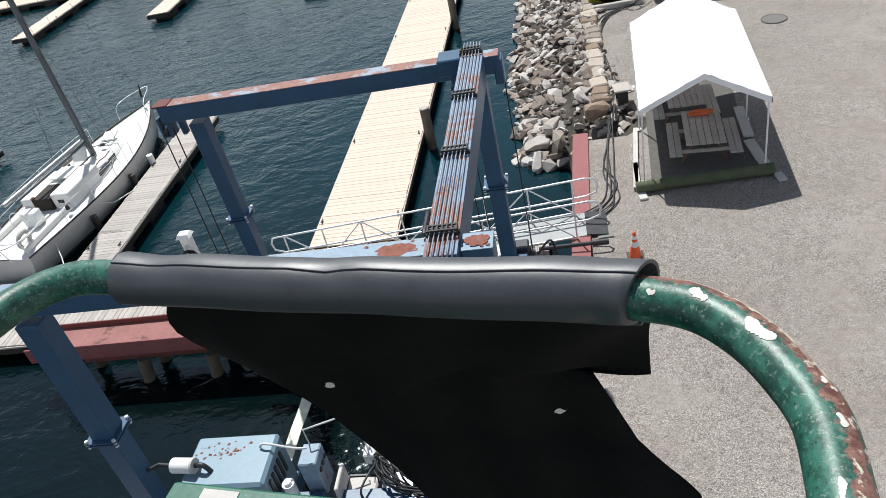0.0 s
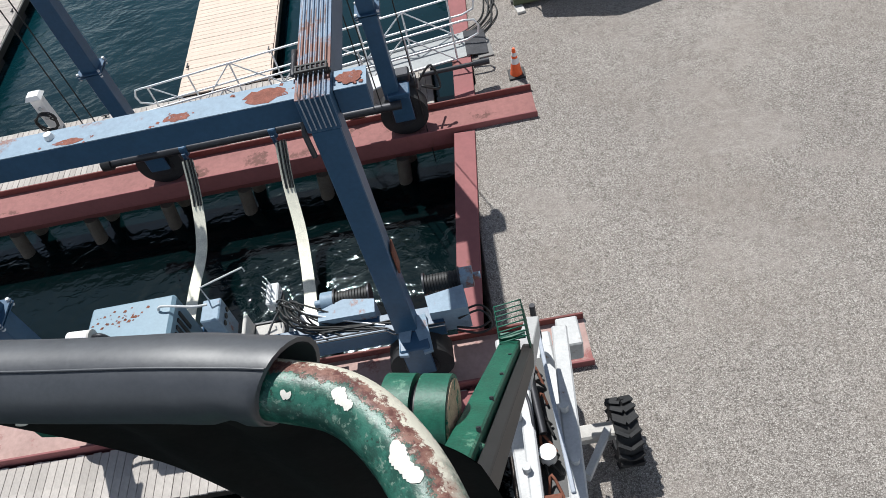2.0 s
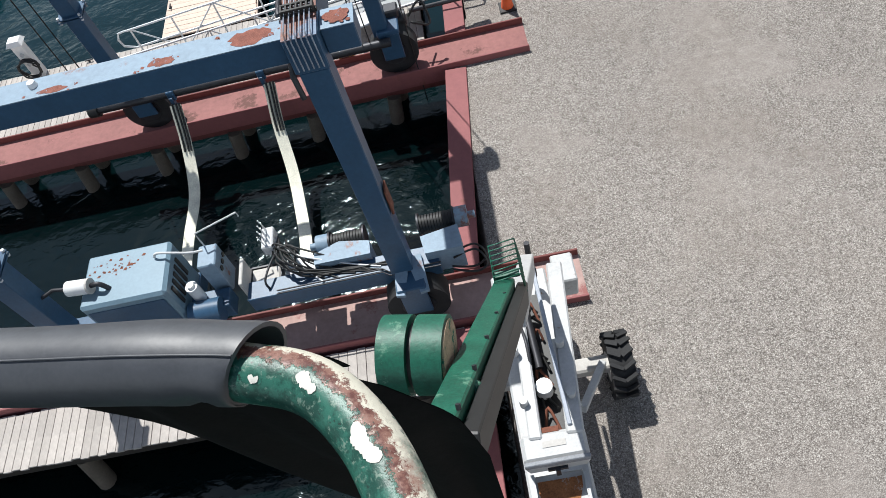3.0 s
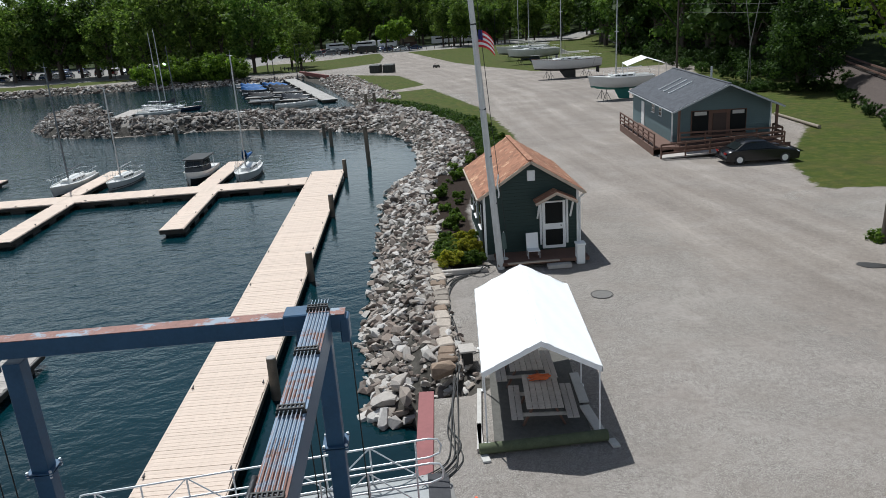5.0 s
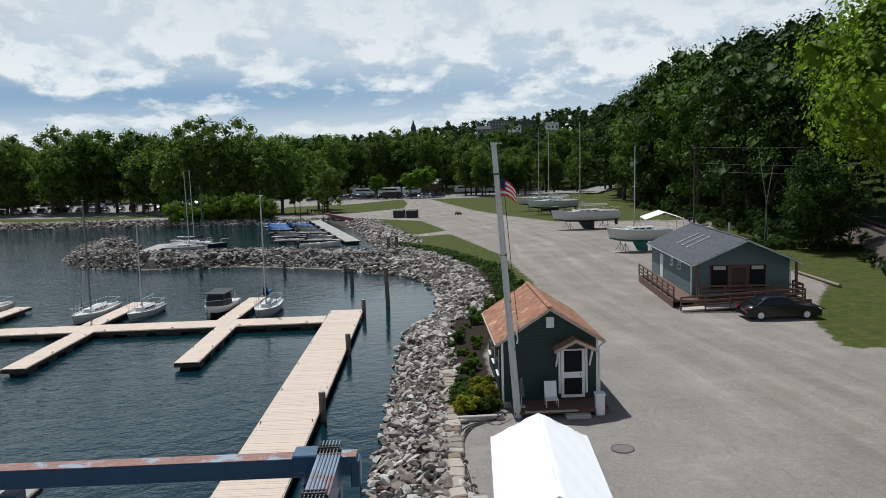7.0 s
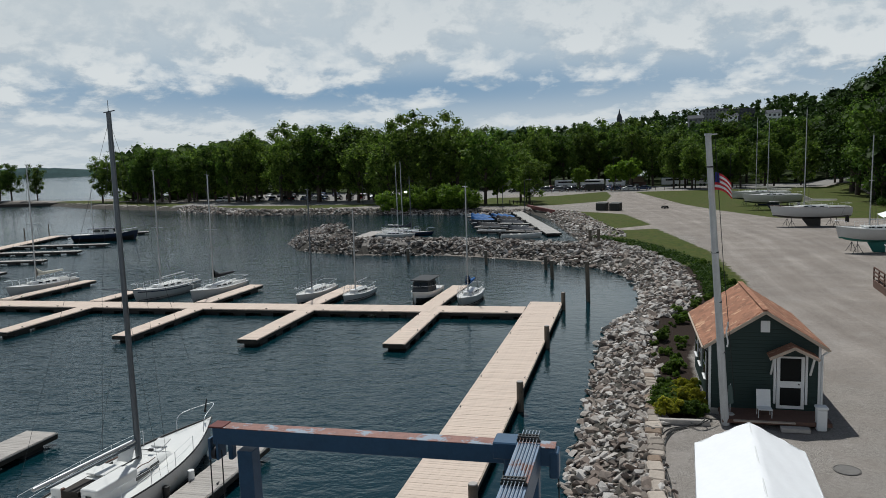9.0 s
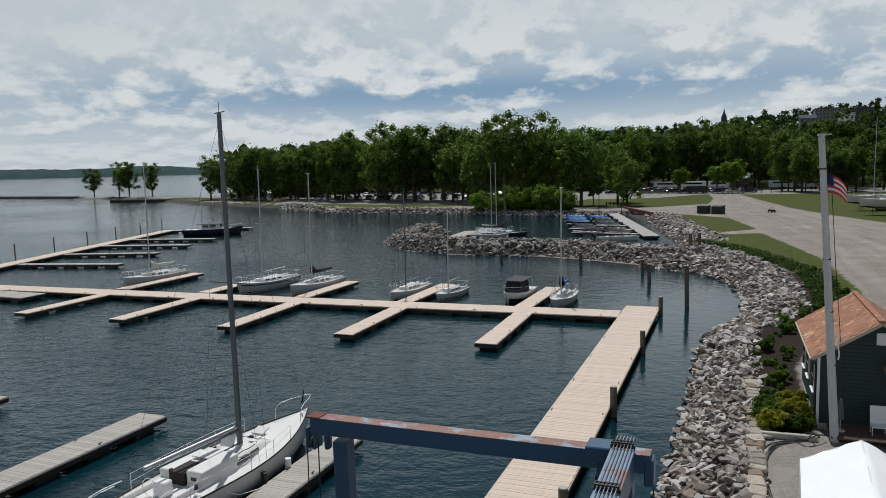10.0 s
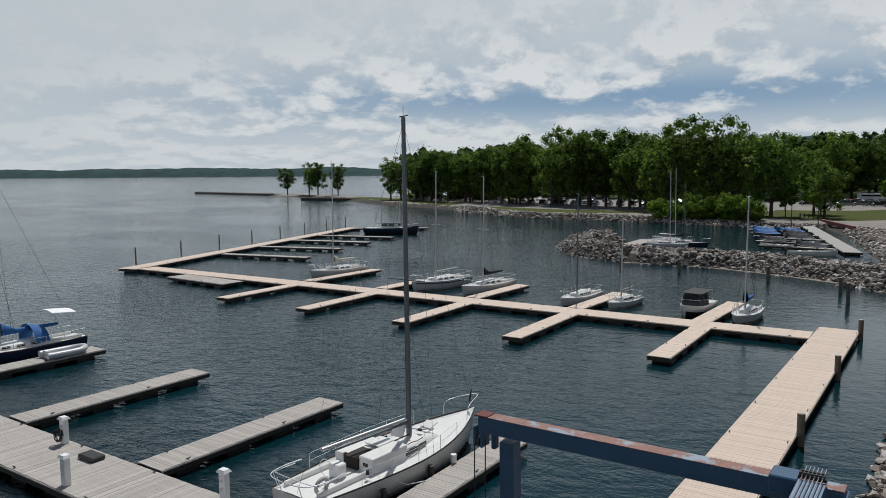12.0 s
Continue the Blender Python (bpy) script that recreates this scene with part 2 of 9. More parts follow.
def water_mat():
    m = bpy.data.materials.new("lake_water")
    m.use_nodes = True
    n, l = m.node_tree.nodes, m.node_tree.links
    b = n["Principled BSDF"]
    b.inputs["Roughness"].default_value, b.inputs["IOR"].default_value, b.inputs["Specular IOR Level"].default_value = 0.06, 1.33, 0.75
    b.inputs["Specular Tint"].default_value = (0.80, 0.96, 1.0, 1)
    co = n.new("ShaderNodeTexCoord")
    mp = n.new("ShaderNodeMapping")
    mp.inputs["Scale"].default_value, mp.inputs["Rotation"].default_value = (0.75, 1.15, 1.0), (0, 0, radians(-35))
    l.new(co.outputs["Object"], mp.inputs[0])
    hs = []
    for s, d in ((3.4, 4.0), (0.9, 3.0), (0.03, 3.0)):
        t = n.new("ShaderNodeTexNoise")
        t.inputs["Scale"].default_value, t.inputs["Detail"].default_value, t.inputs["Roughness"].default_value = s, d, 0.55
        t.inputs["Distortion"].default_value = 0.4
        l.new(mp.outputs[0], t.inputs["Vector"])
        hs.append(t.outputs[0])
    bp1 = n.new("ShaderNodeBump")
    bp1.inputs["Strength"].default_value, bp1.inputs["Distance"].default_value = 0.5, 0.055
    l.new(hs[0], bp1.inputs["Height"])
    bp2 = n.new("ShaderNodeBump")
    bp2.inputs["Strength"].default_value, bp2.inputs["Distance"].default_value = 0.6, 0.20
    l.new(hs[1], bp2.inputs["Height"])
    sep = n.new("ShaderNodeSeparateXYZ")
    l.new(co.outputs["Object"], sep.inputs[0])
    calm = n.new("ShaderNodeMapRange")          # sheltered and calmer under the bank
    calm.inputs[1].default_value, calm.inputs[2].default_value, calm.inputs[3].default_value, calm.inputs[4].default_value = -30, -2, 1.0, 0.22
    l.new(sep.outputs[0], calm.inputs[0])
    slip = n.new("ShaderNodeMapRange")          # wind gets into the slip
    slip.inputs[1].default_value, slip.inputs[2].default_value, slip.inputs[3].default_value, slip.inputs[4].default_value = 13, 19, 0.4, 0.0
    l.new(sep.outputs[1], slip.inputs[0])
    slip_shade = n.new("ShaderNodeMapRange")          # slip water coloured darker for its shade and dark reflections, greener lake water outside
    slip_shade.inputs[1].default_value, slip_shade.inputs[2].default_value = 12, 22
    l.new(sep.outputs[1], slip_shade.inputs[0])
    body = n.new("ShaderNodeMix")
    body.data_type = "RGBA"
    body.inputs[6].default_value, body.inputs[7].default_value = (0.0010, 0.0050, 0.0055, 1), (0.0022, 0.0215, 0.0285, 1)
    l.new(slip_shade.outputs[0], body.inputs[0])
    l.new(body.outputs[2], b.inputs["Base Color"])
    most = n.new("ShaderNodeMath")
    most.operation = "MAXIMUM"
    l.new(calm.outputs[0], most.inputs[0])
    l.new(slip.outputs[0], most.inputs[1])
    outer = n.new("ShaderNodeMapRange")         # wind ruffles the inner basin behind the breakwater
    outer.inputs[1].default_value, outer.inputs[2].default_value, outer.inputs[3].default_value, outer.inputs[4].default_value = 70, 105, 0.0, 0.95
    l.new(sep.outputs[1], outer.inputs[0])
    more = n.new("ShaderNodeMath")
    more.operation = "MAXIMUM"
    l.new(most.outputs[0], more.inputs[0])
    l.new(outer.outputs[0], more.inputs[1])
    gust = n.new("ShaderNodeMapRange")
    gust.inputs[1].default_value, gust.inputs[2].default_value, gust.inputs[3].default_value, gust.inputs[4].default_value = 0.35, 0.65, 0.45, 1.1
    l.new(hs[2], gust.inputs[0])
    for bp, k in ((bp1, 1.25), (bp2, 1.0)):
        w1, w2 = n.new("ShaderNodeMath"), n.new("ShaderNodeMath")
        w1.operation = w2.operation = "MULTIPLY"
        l.new(more.outputs[0], w1.inputs[0])
        l.new(gust.outputs[0], w1.inputs[1])
        l.new(w1.outputs[0], w2.inputs[0])
        w2.inputs[1].default_value = k
        l.new(w2.outputs[0], bp.inputs["Strength"])
    l.new(bp1.outputs[0], bp2.inputs["Normal"])
    l.new(bp2.outputs[0], b.inputs["Normal"])
    return m


M_GROUND, M_WATER = ground_mat(), water_mat()
M_TAN = mat("fresh_deck_wood", (0.67, 0.54, 0.445), 0.8, var=0.12, scale=1.2, bump=0.15, rnd=0.07, isl=0.07)
M_GREYWOOD = mat("weathered_deck_wood", (0.53, 0.485, 0.445), 0.9, var=0.2, scale=1.5, bump=0.3, rnd=0.2, isl=0.2)
M_DARKWOOD = mat("dark_timber", (0.035, 0.028, 0.022), 0.7, var=0.4, scale=3)
M_PILE = mat("timber_pile", (0.13, 0.11, 0.085), 0.9, var=0.3, scale=4, bump=0.4, bscale=20)
# one blue paint twice: darkened for shaded sides, lightened for sunlit tops; rust on both
M_BLUE = mat("worn_blue_paint_shade_dark", (0.034, 0.086, 0.158), 0.42, var=0.18, scale=2.5, bump=0.1, stain=(0.19, 0.07, 0.04), stain_at=0.66, stain_scale=1.3)
M_BLUETOP = mat("sunlit_blue_paint_with_rust", (0.20, 0.28, 0.36), 0.55, var=0.2, scale=2.0, bump=0.15, stain=(0.21, 0.10, 0.075), stain_at=0.57, stain_scale=1.6)
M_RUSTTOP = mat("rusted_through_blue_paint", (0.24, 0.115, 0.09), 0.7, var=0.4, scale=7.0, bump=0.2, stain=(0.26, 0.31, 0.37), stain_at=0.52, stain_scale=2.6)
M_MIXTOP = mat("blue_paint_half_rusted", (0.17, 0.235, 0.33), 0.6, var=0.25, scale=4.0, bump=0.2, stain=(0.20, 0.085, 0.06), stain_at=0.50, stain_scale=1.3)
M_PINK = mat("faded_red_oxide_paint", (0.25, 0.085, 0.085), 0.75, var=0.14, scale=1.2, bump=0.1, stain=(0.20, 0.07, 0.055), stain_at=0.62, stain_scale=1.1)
M_MAROON = mat("darker_red", (0.16, 0.045, 0.04), 0.7, var=0.2, scale=1.5)
M_RUBBER = mat("black_rubber", (0.050, 0.053, 0.060), 0.46, spec=0.75, var=0.25, scale=60, bump=0.02, bscale=160, stain=(0.06, 0.06, 0.06), stain_at=0.70, stain_scale=35)
M_MAT = mat("dusty_black_mat", (0.006, 0.006, 0.006), 0.8, var=0.4, scale=30, bump=0.05, stain=(0.09, 0.09, 0.09), stain_at=0.74, stain_scale=22, spec=0.12)
M_STEEL = mat("dark_steel", (0.05, 0.05, 0.055), 0.5, metal=0.6, var=0.3)
M_ALU = mat("white_aluminium", (0.72, 0.73, 0.74), 0.4, metal=0.3, var=0.06)
M_WHITE = mat("white_paint", (0.78, 0.78, 0.77), 0.45, var=0.05, scale=2)
# white gelcoat greyed to carry the shade on hull sides, plus stains
M_HULLSIDE = mat("shaded_white_hull", (0.50, 0.50, 0.49), 0.4, var=0.08, scale=1.5, stain=(0.40, 0.38, 0.33), stain_at=0.62, stain_scale=1.2)
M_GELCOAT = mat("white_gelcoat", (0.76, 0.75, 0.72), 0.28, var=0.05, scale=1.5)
M_FABRIC = mat("white_canopy_fabric", (0.86, 0.86, 0.87), 0.8, var=0.03, scale=1)
M_SIDING = mat("dark_green_siding", (0.009, 0.029, 0.026), 0.6, var=0.1, scale=3)
M_SIDING2 = mat("slate_blue_siding", (0.105, 0.155, 0.165), 0.7, var=0.08, scale=3)
M_SHINGLE = mat("orange_brown_shingle", (0.36, 0.165, 0.095), 0.9, var=0.22, scale=3, isl=0.35, bump=0.3, stain=(0.55, 0.33, 0.20), stain_at=0.56, stain_scale=2.2)
M_SLATE = mat("grey_shingle", (0.078, 0.083, 0.097), 0.9, var=0.2, scale=3, isl=0.25, bump=0.3)
M_GLASS = mat("dark_window_glass", (0.012, 0.015, 0.016), 0.06, var=0.1)
M_BROWN = mat("brown_deck_wood", (0.13, 0.07, 0.05), 0.8, var=0.2, scale=2)
STONE_TINTS = [(0.0, (0.16, 0.145, 0.135)), (0.2, (0.36, 0.29, 0.25)), (0.42, (0.52, 0.46, 0.41)), (0.68, (0.70, 0.67, 0.64)), (1.0, (0.92, 0.90, 0.88))]
M_ROCK = mat("grey_limestone", (0.60, 0.575, 0.55), 0.9, var=0.22, scale=3.5, bump=0.7, bscale=9, tints=STONE_TINTS, stain=(0.25, 0.19, 0.155), stain_at=0.62, stain_scale=1.3)
# stone colour lowered for the breakwater's shaded side, with brown stains
M_DARKROCK = mat("shade_dark_breakwater_stone", (0.40, 0.385, 0.37), 0.9, var=0.3, scale=2.0, bump=0.6, bscale=6, tints=STONE_TINTS, stain=(0.13, 0.11, 0.09), stain_at=0.60, stain_scale=0.9)
M_BROWNSTONE = mat("brown_cut_stone", (0.27, 0.195, 0.14), 0.9, var=0.35, scale=4, bump=0.5, bscale=8, rnd=0.4)
M_BARK = mat("bark", (0.07, 0.055, 0.042), 0.95, var=0.3, scale=5)
M_GREEN = mat("chipped_green_enamel", (0.012, 0.105, 0.062), 0.38, var=0.3, scale=14, bump=0.25, bscale=30, stain=(0.21, 0.11, 0.085), stain_at=0.62, stain_scale=7)
M_BLACK = mat("black_plastic", (0.02, 0.02, 0.02), 0.5, var=0.2)
M_TYRE = mat("tyre_rubber", (0.02, 0.02, 0.021), 0.8, var=0.3, bump=0.2)
M_ORANGE = mat("safety_orange_plastic", (0.85, 0.13, 0.03), 0.5, var=0.1)
M_YELLOW = mat("yellow_paint", (0.60, 0.38, 0.03), 0.5, var=0.15)
M_GREYPAINT = mat("grey_wood_pole", (0.55, 0.56, 0.56), 0.8, var=0.2, scale=2, axis=(4, 4, 0.4))
M_MAST = mat("grey_anodised_mast", (0.13, 0.145, 0.16), 0.4, metal=0.5, var=0.1)
M_LIGHTMAST = mat("silver_mast", (0.50, 0.50, 0.50), 0.4, metal=0.6, var=0.1)
M_BLUECANVAS = mat("blue_canvas", (0.02, 0.11, 0.32), 0.8, var=0.2)
M_CABLE = mat("black_cable", (0.015, 0.015, 0.015), 0.6, var=0.2)
M_CONC = mat("pale_concrete", (0.50, 0.48, 0.45), 0.9, var=0.15, scale=3)
M_RUSTFLAKE = mat("flaking_rust", (0.23, 0.085, 0.06), 0.9, var=0.45, scale=14, bump=0.5, bscale=60, stain=(0.20, 0.28, 0.36), stain_at=0.60, stain_scale=9)
M_RUST = mat("orange_rust", (0.165, 0.06, 0.036), 0.9, var=0.4, scale=5)


def leaf_mat(name, dark, light, thin=0.45):
    m = bpy.data.materials.new(name)
    m.use_nodes = True
    n, l = m.node_tree.nodes, m.node_tree.links
    b = n["Principled BSDF"]
    b.inputs["Roughness"].default_value = 0.6
    b.inputs["Specular IOR Level"].default_value = 0.10
    geo, oi = n.new("ShaderNodeNewGeometry"), n.new("ShaderNodeObjectInfo")
    r = n.new("ShaderNodeValToRGB")
    l.new(geo.outputs["Random Per Island"], r.inputs[0])
    r.color_ramp.elements[0].color, r.color_ramp.elements[1].color = (*dark, 1), (*light, 1)
    h = n.new("ShaderNodeHueSaturation")
    mr = n.new("ShaderNodeMapRange")
    mr.inputs[3].default_value, mr.inputs[4].default_value = 0.65, 1.25
    l.new(oi.outputs["Random"], mr.inputs[0])
    l.new(mr.outputs[0], h.inputs["Value"])
    l.new(r.outputs[0], h.inputs["Color"])
    l.new(h.outputs[0], b.inputs["Base Color"])
    tr = n.new("ShaderNodeBsdfTranslucent")
    warm = n.new("ShaderNodeMix")               # light through a leaf comes out yellower and stronger
    warm.data_type, warm.blend_type = "RGBA", "MULTIPLY"
    warm.inputs[0].default_value = 1.0
    warm.inputs[7].default_value = (1.35, 1.5, 0.95, 1)
    l.new(h.outputs[0], warm.inputs[6])
    l.new(warm.outputs[2], tr.inputs[0])
    mx = n.new("ShaderNodeMixShader")
    mx.inputs[0].default_value = thin
    l.new(b.outputs[0], mx.inputs[1])
    l.new(tr.outputs[0], mx.inputs[2])
    l.new(mx.outputs[0], n["Material Output"].inputs[0])
    return m


M_LEAF = leaf_mat("green_leaves", (0.042, 0.082, 0.016), (0.185, 0.250, 0.054))
M_LEAFMID = leaf_mat("mid_green_leaves", (0.030, 0.068, 0.014), (0.135, 0.200, 0.042))
M_LEAFDARK = leaf_mat("dark_green_leaves", (0.015, 0.038, 0.009), (0.078, 0.132, 0.026), 0.30)
M_LEAFDEEP = leaf_mat("deep_green_leaves", (0.010, 0.026, 0.006), (0.050, 0.086, 0.017), 0.2)
M_MAPLE = leaf_mat("maple_leaves", (0.045, 0.085, 0.008), (0.19, 0.265, 0.028))
M_LEAFPALE = leaf_mat("yellow_green_leaves", (0.045, 0.090, 0.011), (0.17, 0.25, 0.032))
M_SHRUB = leaf_mat("shrub_leaves", (0.025, 0.055, 0.010), (0.13, 0.19, 0.03))
M_FLOWER = leaf_mat("yellow_shrub_leaves", (0.11, 0.13, 0.018), (0.38, 0.34, 0.035))


# ---- builders ----
class Solid:
    """Collects boxes, bars and sheets into one mesh."""

    def __init__(self):
        self.v, self.f, self.s = [], [], []

    def add(self, verts, faces, smooth=False):
        k = len(self.v)
        self.v += [tuple(p) for p in verts]
        self.f += [tuple(i + k for i in q) for q in faces]
        self.s += [smooth] * len(faces)
        return self

    def box(self, c, s, m=None, ch=0.0):
        x, y, z = (v / 2 for v in s)
        if ch:
            h = min(ch, x * 0.45, y * 0.45, z * 0.45)
            vs, idx = [], {}
            for sx in (-1, 1):
                for sy in (-1, 1):
                    for sz in (-1, 1):
                        for ax in range(3):
                            p = [sx * x, sy * y, sz * z]
                            for o in range(3):
                                if o != ax:
                                    p[o] -= (sx, sy, sz)[o] * h
                            idx[sx, sy, sz, ax] = len(vs)
                            vs.append(p)
            fs = []
            for ax in range(3):
                u, w = (ax + 1) % 3, (ax + 2) % 3
                for sg in (-1, 1):
                    ring = []
                    for a, b2 in ((-1, -1), (1, -1), (1, 1), (-1, 1)):
                        k = [0, 0, 0]
                        k[ax], k[u], k[w] = sg, a, b2
                        ring.append(idx[k[0], k[1], k[2], ax])
                    fs.append(ring if sg > 0 else ring[::-1])
                for a in (-1, 1):
                    for b2 in (-1, 1):
                        k1, k2 = [0, 0, 0], [0, 0, 0]
                        k1[u], k1[w], k1[ax] = a, b2, -1
                        k2[u], k2[w], k2[ax] = a, b2, 1
                        q = [idx[(*k1, u)], idx[(*k2, u)], idx[(*k2, w)], idx[(*k1, w)]]
                        fs.append(q if a * b2 > 0 else q[::-1])
            for sx in (-1, 1):
                for sy in (-1, 1):
                    for sz in (-1, 1):
                        q = [idx[sx, sy, sz, 0], idx[sx, sy, sz, 1], idx[sx, sy, sz, 2]]
                        fs.append(q if sx * sy * sz > 0 else q[::-1])
        else:
            vs = [(a, b2, d) for d in (-z, z) for b2 in (-y, y) for a in (-x, x)]
            fs = [(0, 2, 3, 1), (4, 5, 7, 6), (0, 1, 5, 4), (2, 6, 7, 3), (0, 4, 6, 2), (1, 3, 7, 5)]
        vs = [Vector(p) for p in vs]
        if m is not None:
            vs = [m @ p for p in vs]
        c = Vector(c)
        return self.add([p + c for p in vs], fs)

    def bar(self, a, b, w, h=None, up=(0, 0, 1), ch=0.0):
        """A square bar from a to b, w across and h high."""
        a, b = Vector(a), Vector(b)
        d = b - a
        y = d.normalized()
        x = y.cross(Vector(up))
        x = x.normalized() if x.length > 1e-4 else Vector((1, 0, 0))
        z = x.cross(y)
        m = Matrix((x, y, z)).transposed()
        return self.box((a + b) / 2, (w, d.length, h or w), m, ch)

    def rod(self, a, b, r, r2=None, n=10, caps=True):
        a, b = Vector(a), Vector(b)
        r2 = r if r2 is None else r2
        y = (b - a).normalized()
        x = y.cross(Vector((0, 0, 1)))
        x = x.normalized() if x.length > 1e-4 else Vector((1, 0, 0))
        z = x.cross(y)
        vs = []
        for p, q in ((a, r), (b, r2)):
            vs += [p + (x * math.cos(t) + z * math.sin(t)) * q for t in (2 * math.pi * i / n for i in range(n))]
        self.add(vs, [(i, (i + 1) % n, n + (i + 1) % n, n + i) for i in range(n)], True)
        if caps:
            self.add(vs[:n], [tuple(range(n))[::-1]])
            self.add(vs[n:], [tuple(range(n))])
        return self

    def tube(self, pts, r, n=8):
        """A bent round bar through the points."""
        pts = [Vector(p) for p in pts]
        rings, x = [], None
        for i, p in enumerate(pts):
            d = (pts[min(i + 1, len(pts) - 1)] - pts[max(i - 1, 0)]).normalized()
            if x is None:
                x = d.cross(Vector((0, 0, 1)))
                x = x.normalized() if x.length > 1e-3 else Vector((1, 0, 0))
            else:
                x = (x - d * x.dot(d)).normalized()
            z = x.cross(d)
            rings.append([p + (x * math.cos(t) + z * math.sin(t)) * r for t in (2 * math.pi * k / n for k in range(n))])
        vs = [p for ring in rings for p in ring]
        fs = [(i * n + k, i * n + (k + 1) % n, (i + 1) * n + (k + 1) % n, (i + 1) * n + k) for i in range(len(pts) - 1) for k in range(n)]
        self.add(vs, fs, True)
        self.add(rings[0], [tuple(range(n))[::-1]])
        self.add(rings[-1], [tuple(range(n))])
        return self

    def sheet(self, rows, smooth=True):
        """A surface through rows of points."""
        w = len(rows[0])
        vs = [p for r in rows for p in r]
        return self.add(vs, [(i * w + j, i * w + j + 1, (i + 1) * w + j + 1, (i + 1) * w + j) for i in range(len(rows) - 1) for j in range(w - 1)], smooth)

    def prism(self, poly, lo, hi):
        """An upright prism over a plan polygon."""
        n = len(poly)
        vs = [(x, y, lo) for x, y in poly] + [(x, y, hi) for x, y in poly]
        return self.add(vs, [tuple(range(n))[::-1], tuple(range(n, 2 * n))] + [(i, (i + 1) % n, n + (i + 1) % n, n + i) for i in range(n)])

    def mesh(self, name, material):
        me = bpy.data.meshes.new(name)
        me.from_pydata(self.v, [], self.f)
        me.polygons.foreach_set("use_smooth", self.s)
        me.materials.append(material)
        me.update()
        return me


def part(name, solid, material, parent=None, label="", at=None):
    """One mesh object, under a thing or a part."""
    me = solid if isinstance(solid, bpy.types.Mesh) else solid.mesh(name, material)
    ob = new(name, me)
    if parent is not None:
        ob.parent = parent
    if at is not None:
        ob.matrix_basis = at if isinstance(at, Matrix) else Matrix.Translation(at)
    if label:
        ob["label"] = label
    return ob


def thing(name, label, category, at=None, group="", kind=""):
    ob = new(name)
    ob.empty_display_size = 0.1
    if at is not None:
        ob.matrix_basis = at if isinstance(at, Matrix) else Matrix.Translation(at)
    return tagged(ob, label, category, group, kind)


def bevel(ob, width=0.01, seg=2):
    md = ob.modifiers.new("bevel", "BEVEL")
    md.width, md.segments, md.limit_method, md.angle_limit = width, seg, "ANGLE", radians(40)
    return ob


def smooth_line(pts, n):
    """A rounded line through the points, n steps to each stretch."""
    out, k = [], len(pts)
    ps = [Vector(p) for p in pts]
    for i in range(k - 1):
        a, b, c, d = ps[max(i - 1, 0)], ps[i], ps[i + 1], ps[min(i + 2, k - 1)]
        for j in range(n):
            t = j / n
            out.append(0.5 * (2 * b + (c - a) * t + (2 * a - 5 * b + 4 * c - d) * t * t + (3 * b - a - 3 * c + d) * t ** 3))
    out.append(ps[-1])
    return out


WATER_Z, DOCK_Z = -1.2, -0.7
# ---- ground ----
SHORE = [(60, -60), (-1.2, -60), (-0.62, 7), (-0.35, 12), (0.05, 19.5), (-1.5, 19.8), (-2.0, 26.5), (-1.7, 35), (-1.6, 43), (-1.2, 51), (0.9, 56.5),
         (1.4, 64.6), (0.7, 72), (-2.3, 79), (-9, 83), (-6, 99), (-6.4, 106), (-9.8, 122), (-14, 142), (-19.5, 160), (-36, 158.5), (-54, 162), (-76, 165),
         (-92, 165), (-126, 190), (-175, 211), (-205, 232), (-260, 258), (-300, 272), (-300, 280), (-255, 268), (-205, 248), (-190, 300),
         (-260, 480), (-420, 900), (-200, 2600), (2600, 2600), (2600, -60)]
SPIT = [(-4, 86), (-20, 93.2), (-33, 93.4), (-42, 97.5), (-47.5, 107), (-47.5, 117)]


def inside(px, py, poly):
    c = np.zeros(px.shape, bool)
    for (x1, y1), (x2, y2) in zip(poly, poly[1:] + poly[:1]):
        if y1 == y2:
            continue
        hit = ((y1 > py) != (y2 > py)) & (px < (x2 - x1) * (py - y1) / (y2 - y1) + x1)
        c ^= hit
    return c


def far_from(px, py, line, closed=False):
    d = np.full(px.shape, 1e9)
    for (x1, y1), (x2, y2) in zip(line, line[1:] + (line[:1] if closed else [])):
        vx, vy = x2 - x1, y2 - y1
        t = np.clip(((px - x1) * vx + (py - y1) * vy) / (vx * vx + vy * vy + 1e-9), 0, 1)
        d = np.minimum(d, np.hypot(px - x1 - t * vx, py - y1 - t * vy))
    return d


def lane_of(px, py, line):
    """Metres across and along a road's middle line, for tracks that bend with it."""
    d, across, along_, run = np.full(px.shape, 1e9), np.zeros(px.shape), np.zeros(px.shape), 0.0
    for (x1, y1), (x2, y2) in zip(line, line[1:]):
        vx, vy = x2 - x1, y2 - y1
        ln = math.hypot(vx, vy)
        t = np.clip(((px - x1) * vx + (py - y1) * vy) / (ln * ln), 0, 1)
        dd = np.hypot(px - x1 - t * vx, py - y1 - t * vy)
        sg = ((px - x1) * vy - (py - y1) * vx) / ln
        hit = dd < d
        d, across, along_ = np.where(hit, dd, d), np.where(hit, sg, across), np.where(hit, run + t * ln, along_)
        run += ln
    return across, along_


def signed(px, py, poly):
    """Metres inside a plan polygon, negative outside."""
    d = far_from(px, py, poly, True)
    return np.where(inside(px, py, poly), d, -d)


def step(a, b, v):
    t = np.clip((v - a) / (b - a), 0, 1)
    return t * t * (3 - 2 * t)


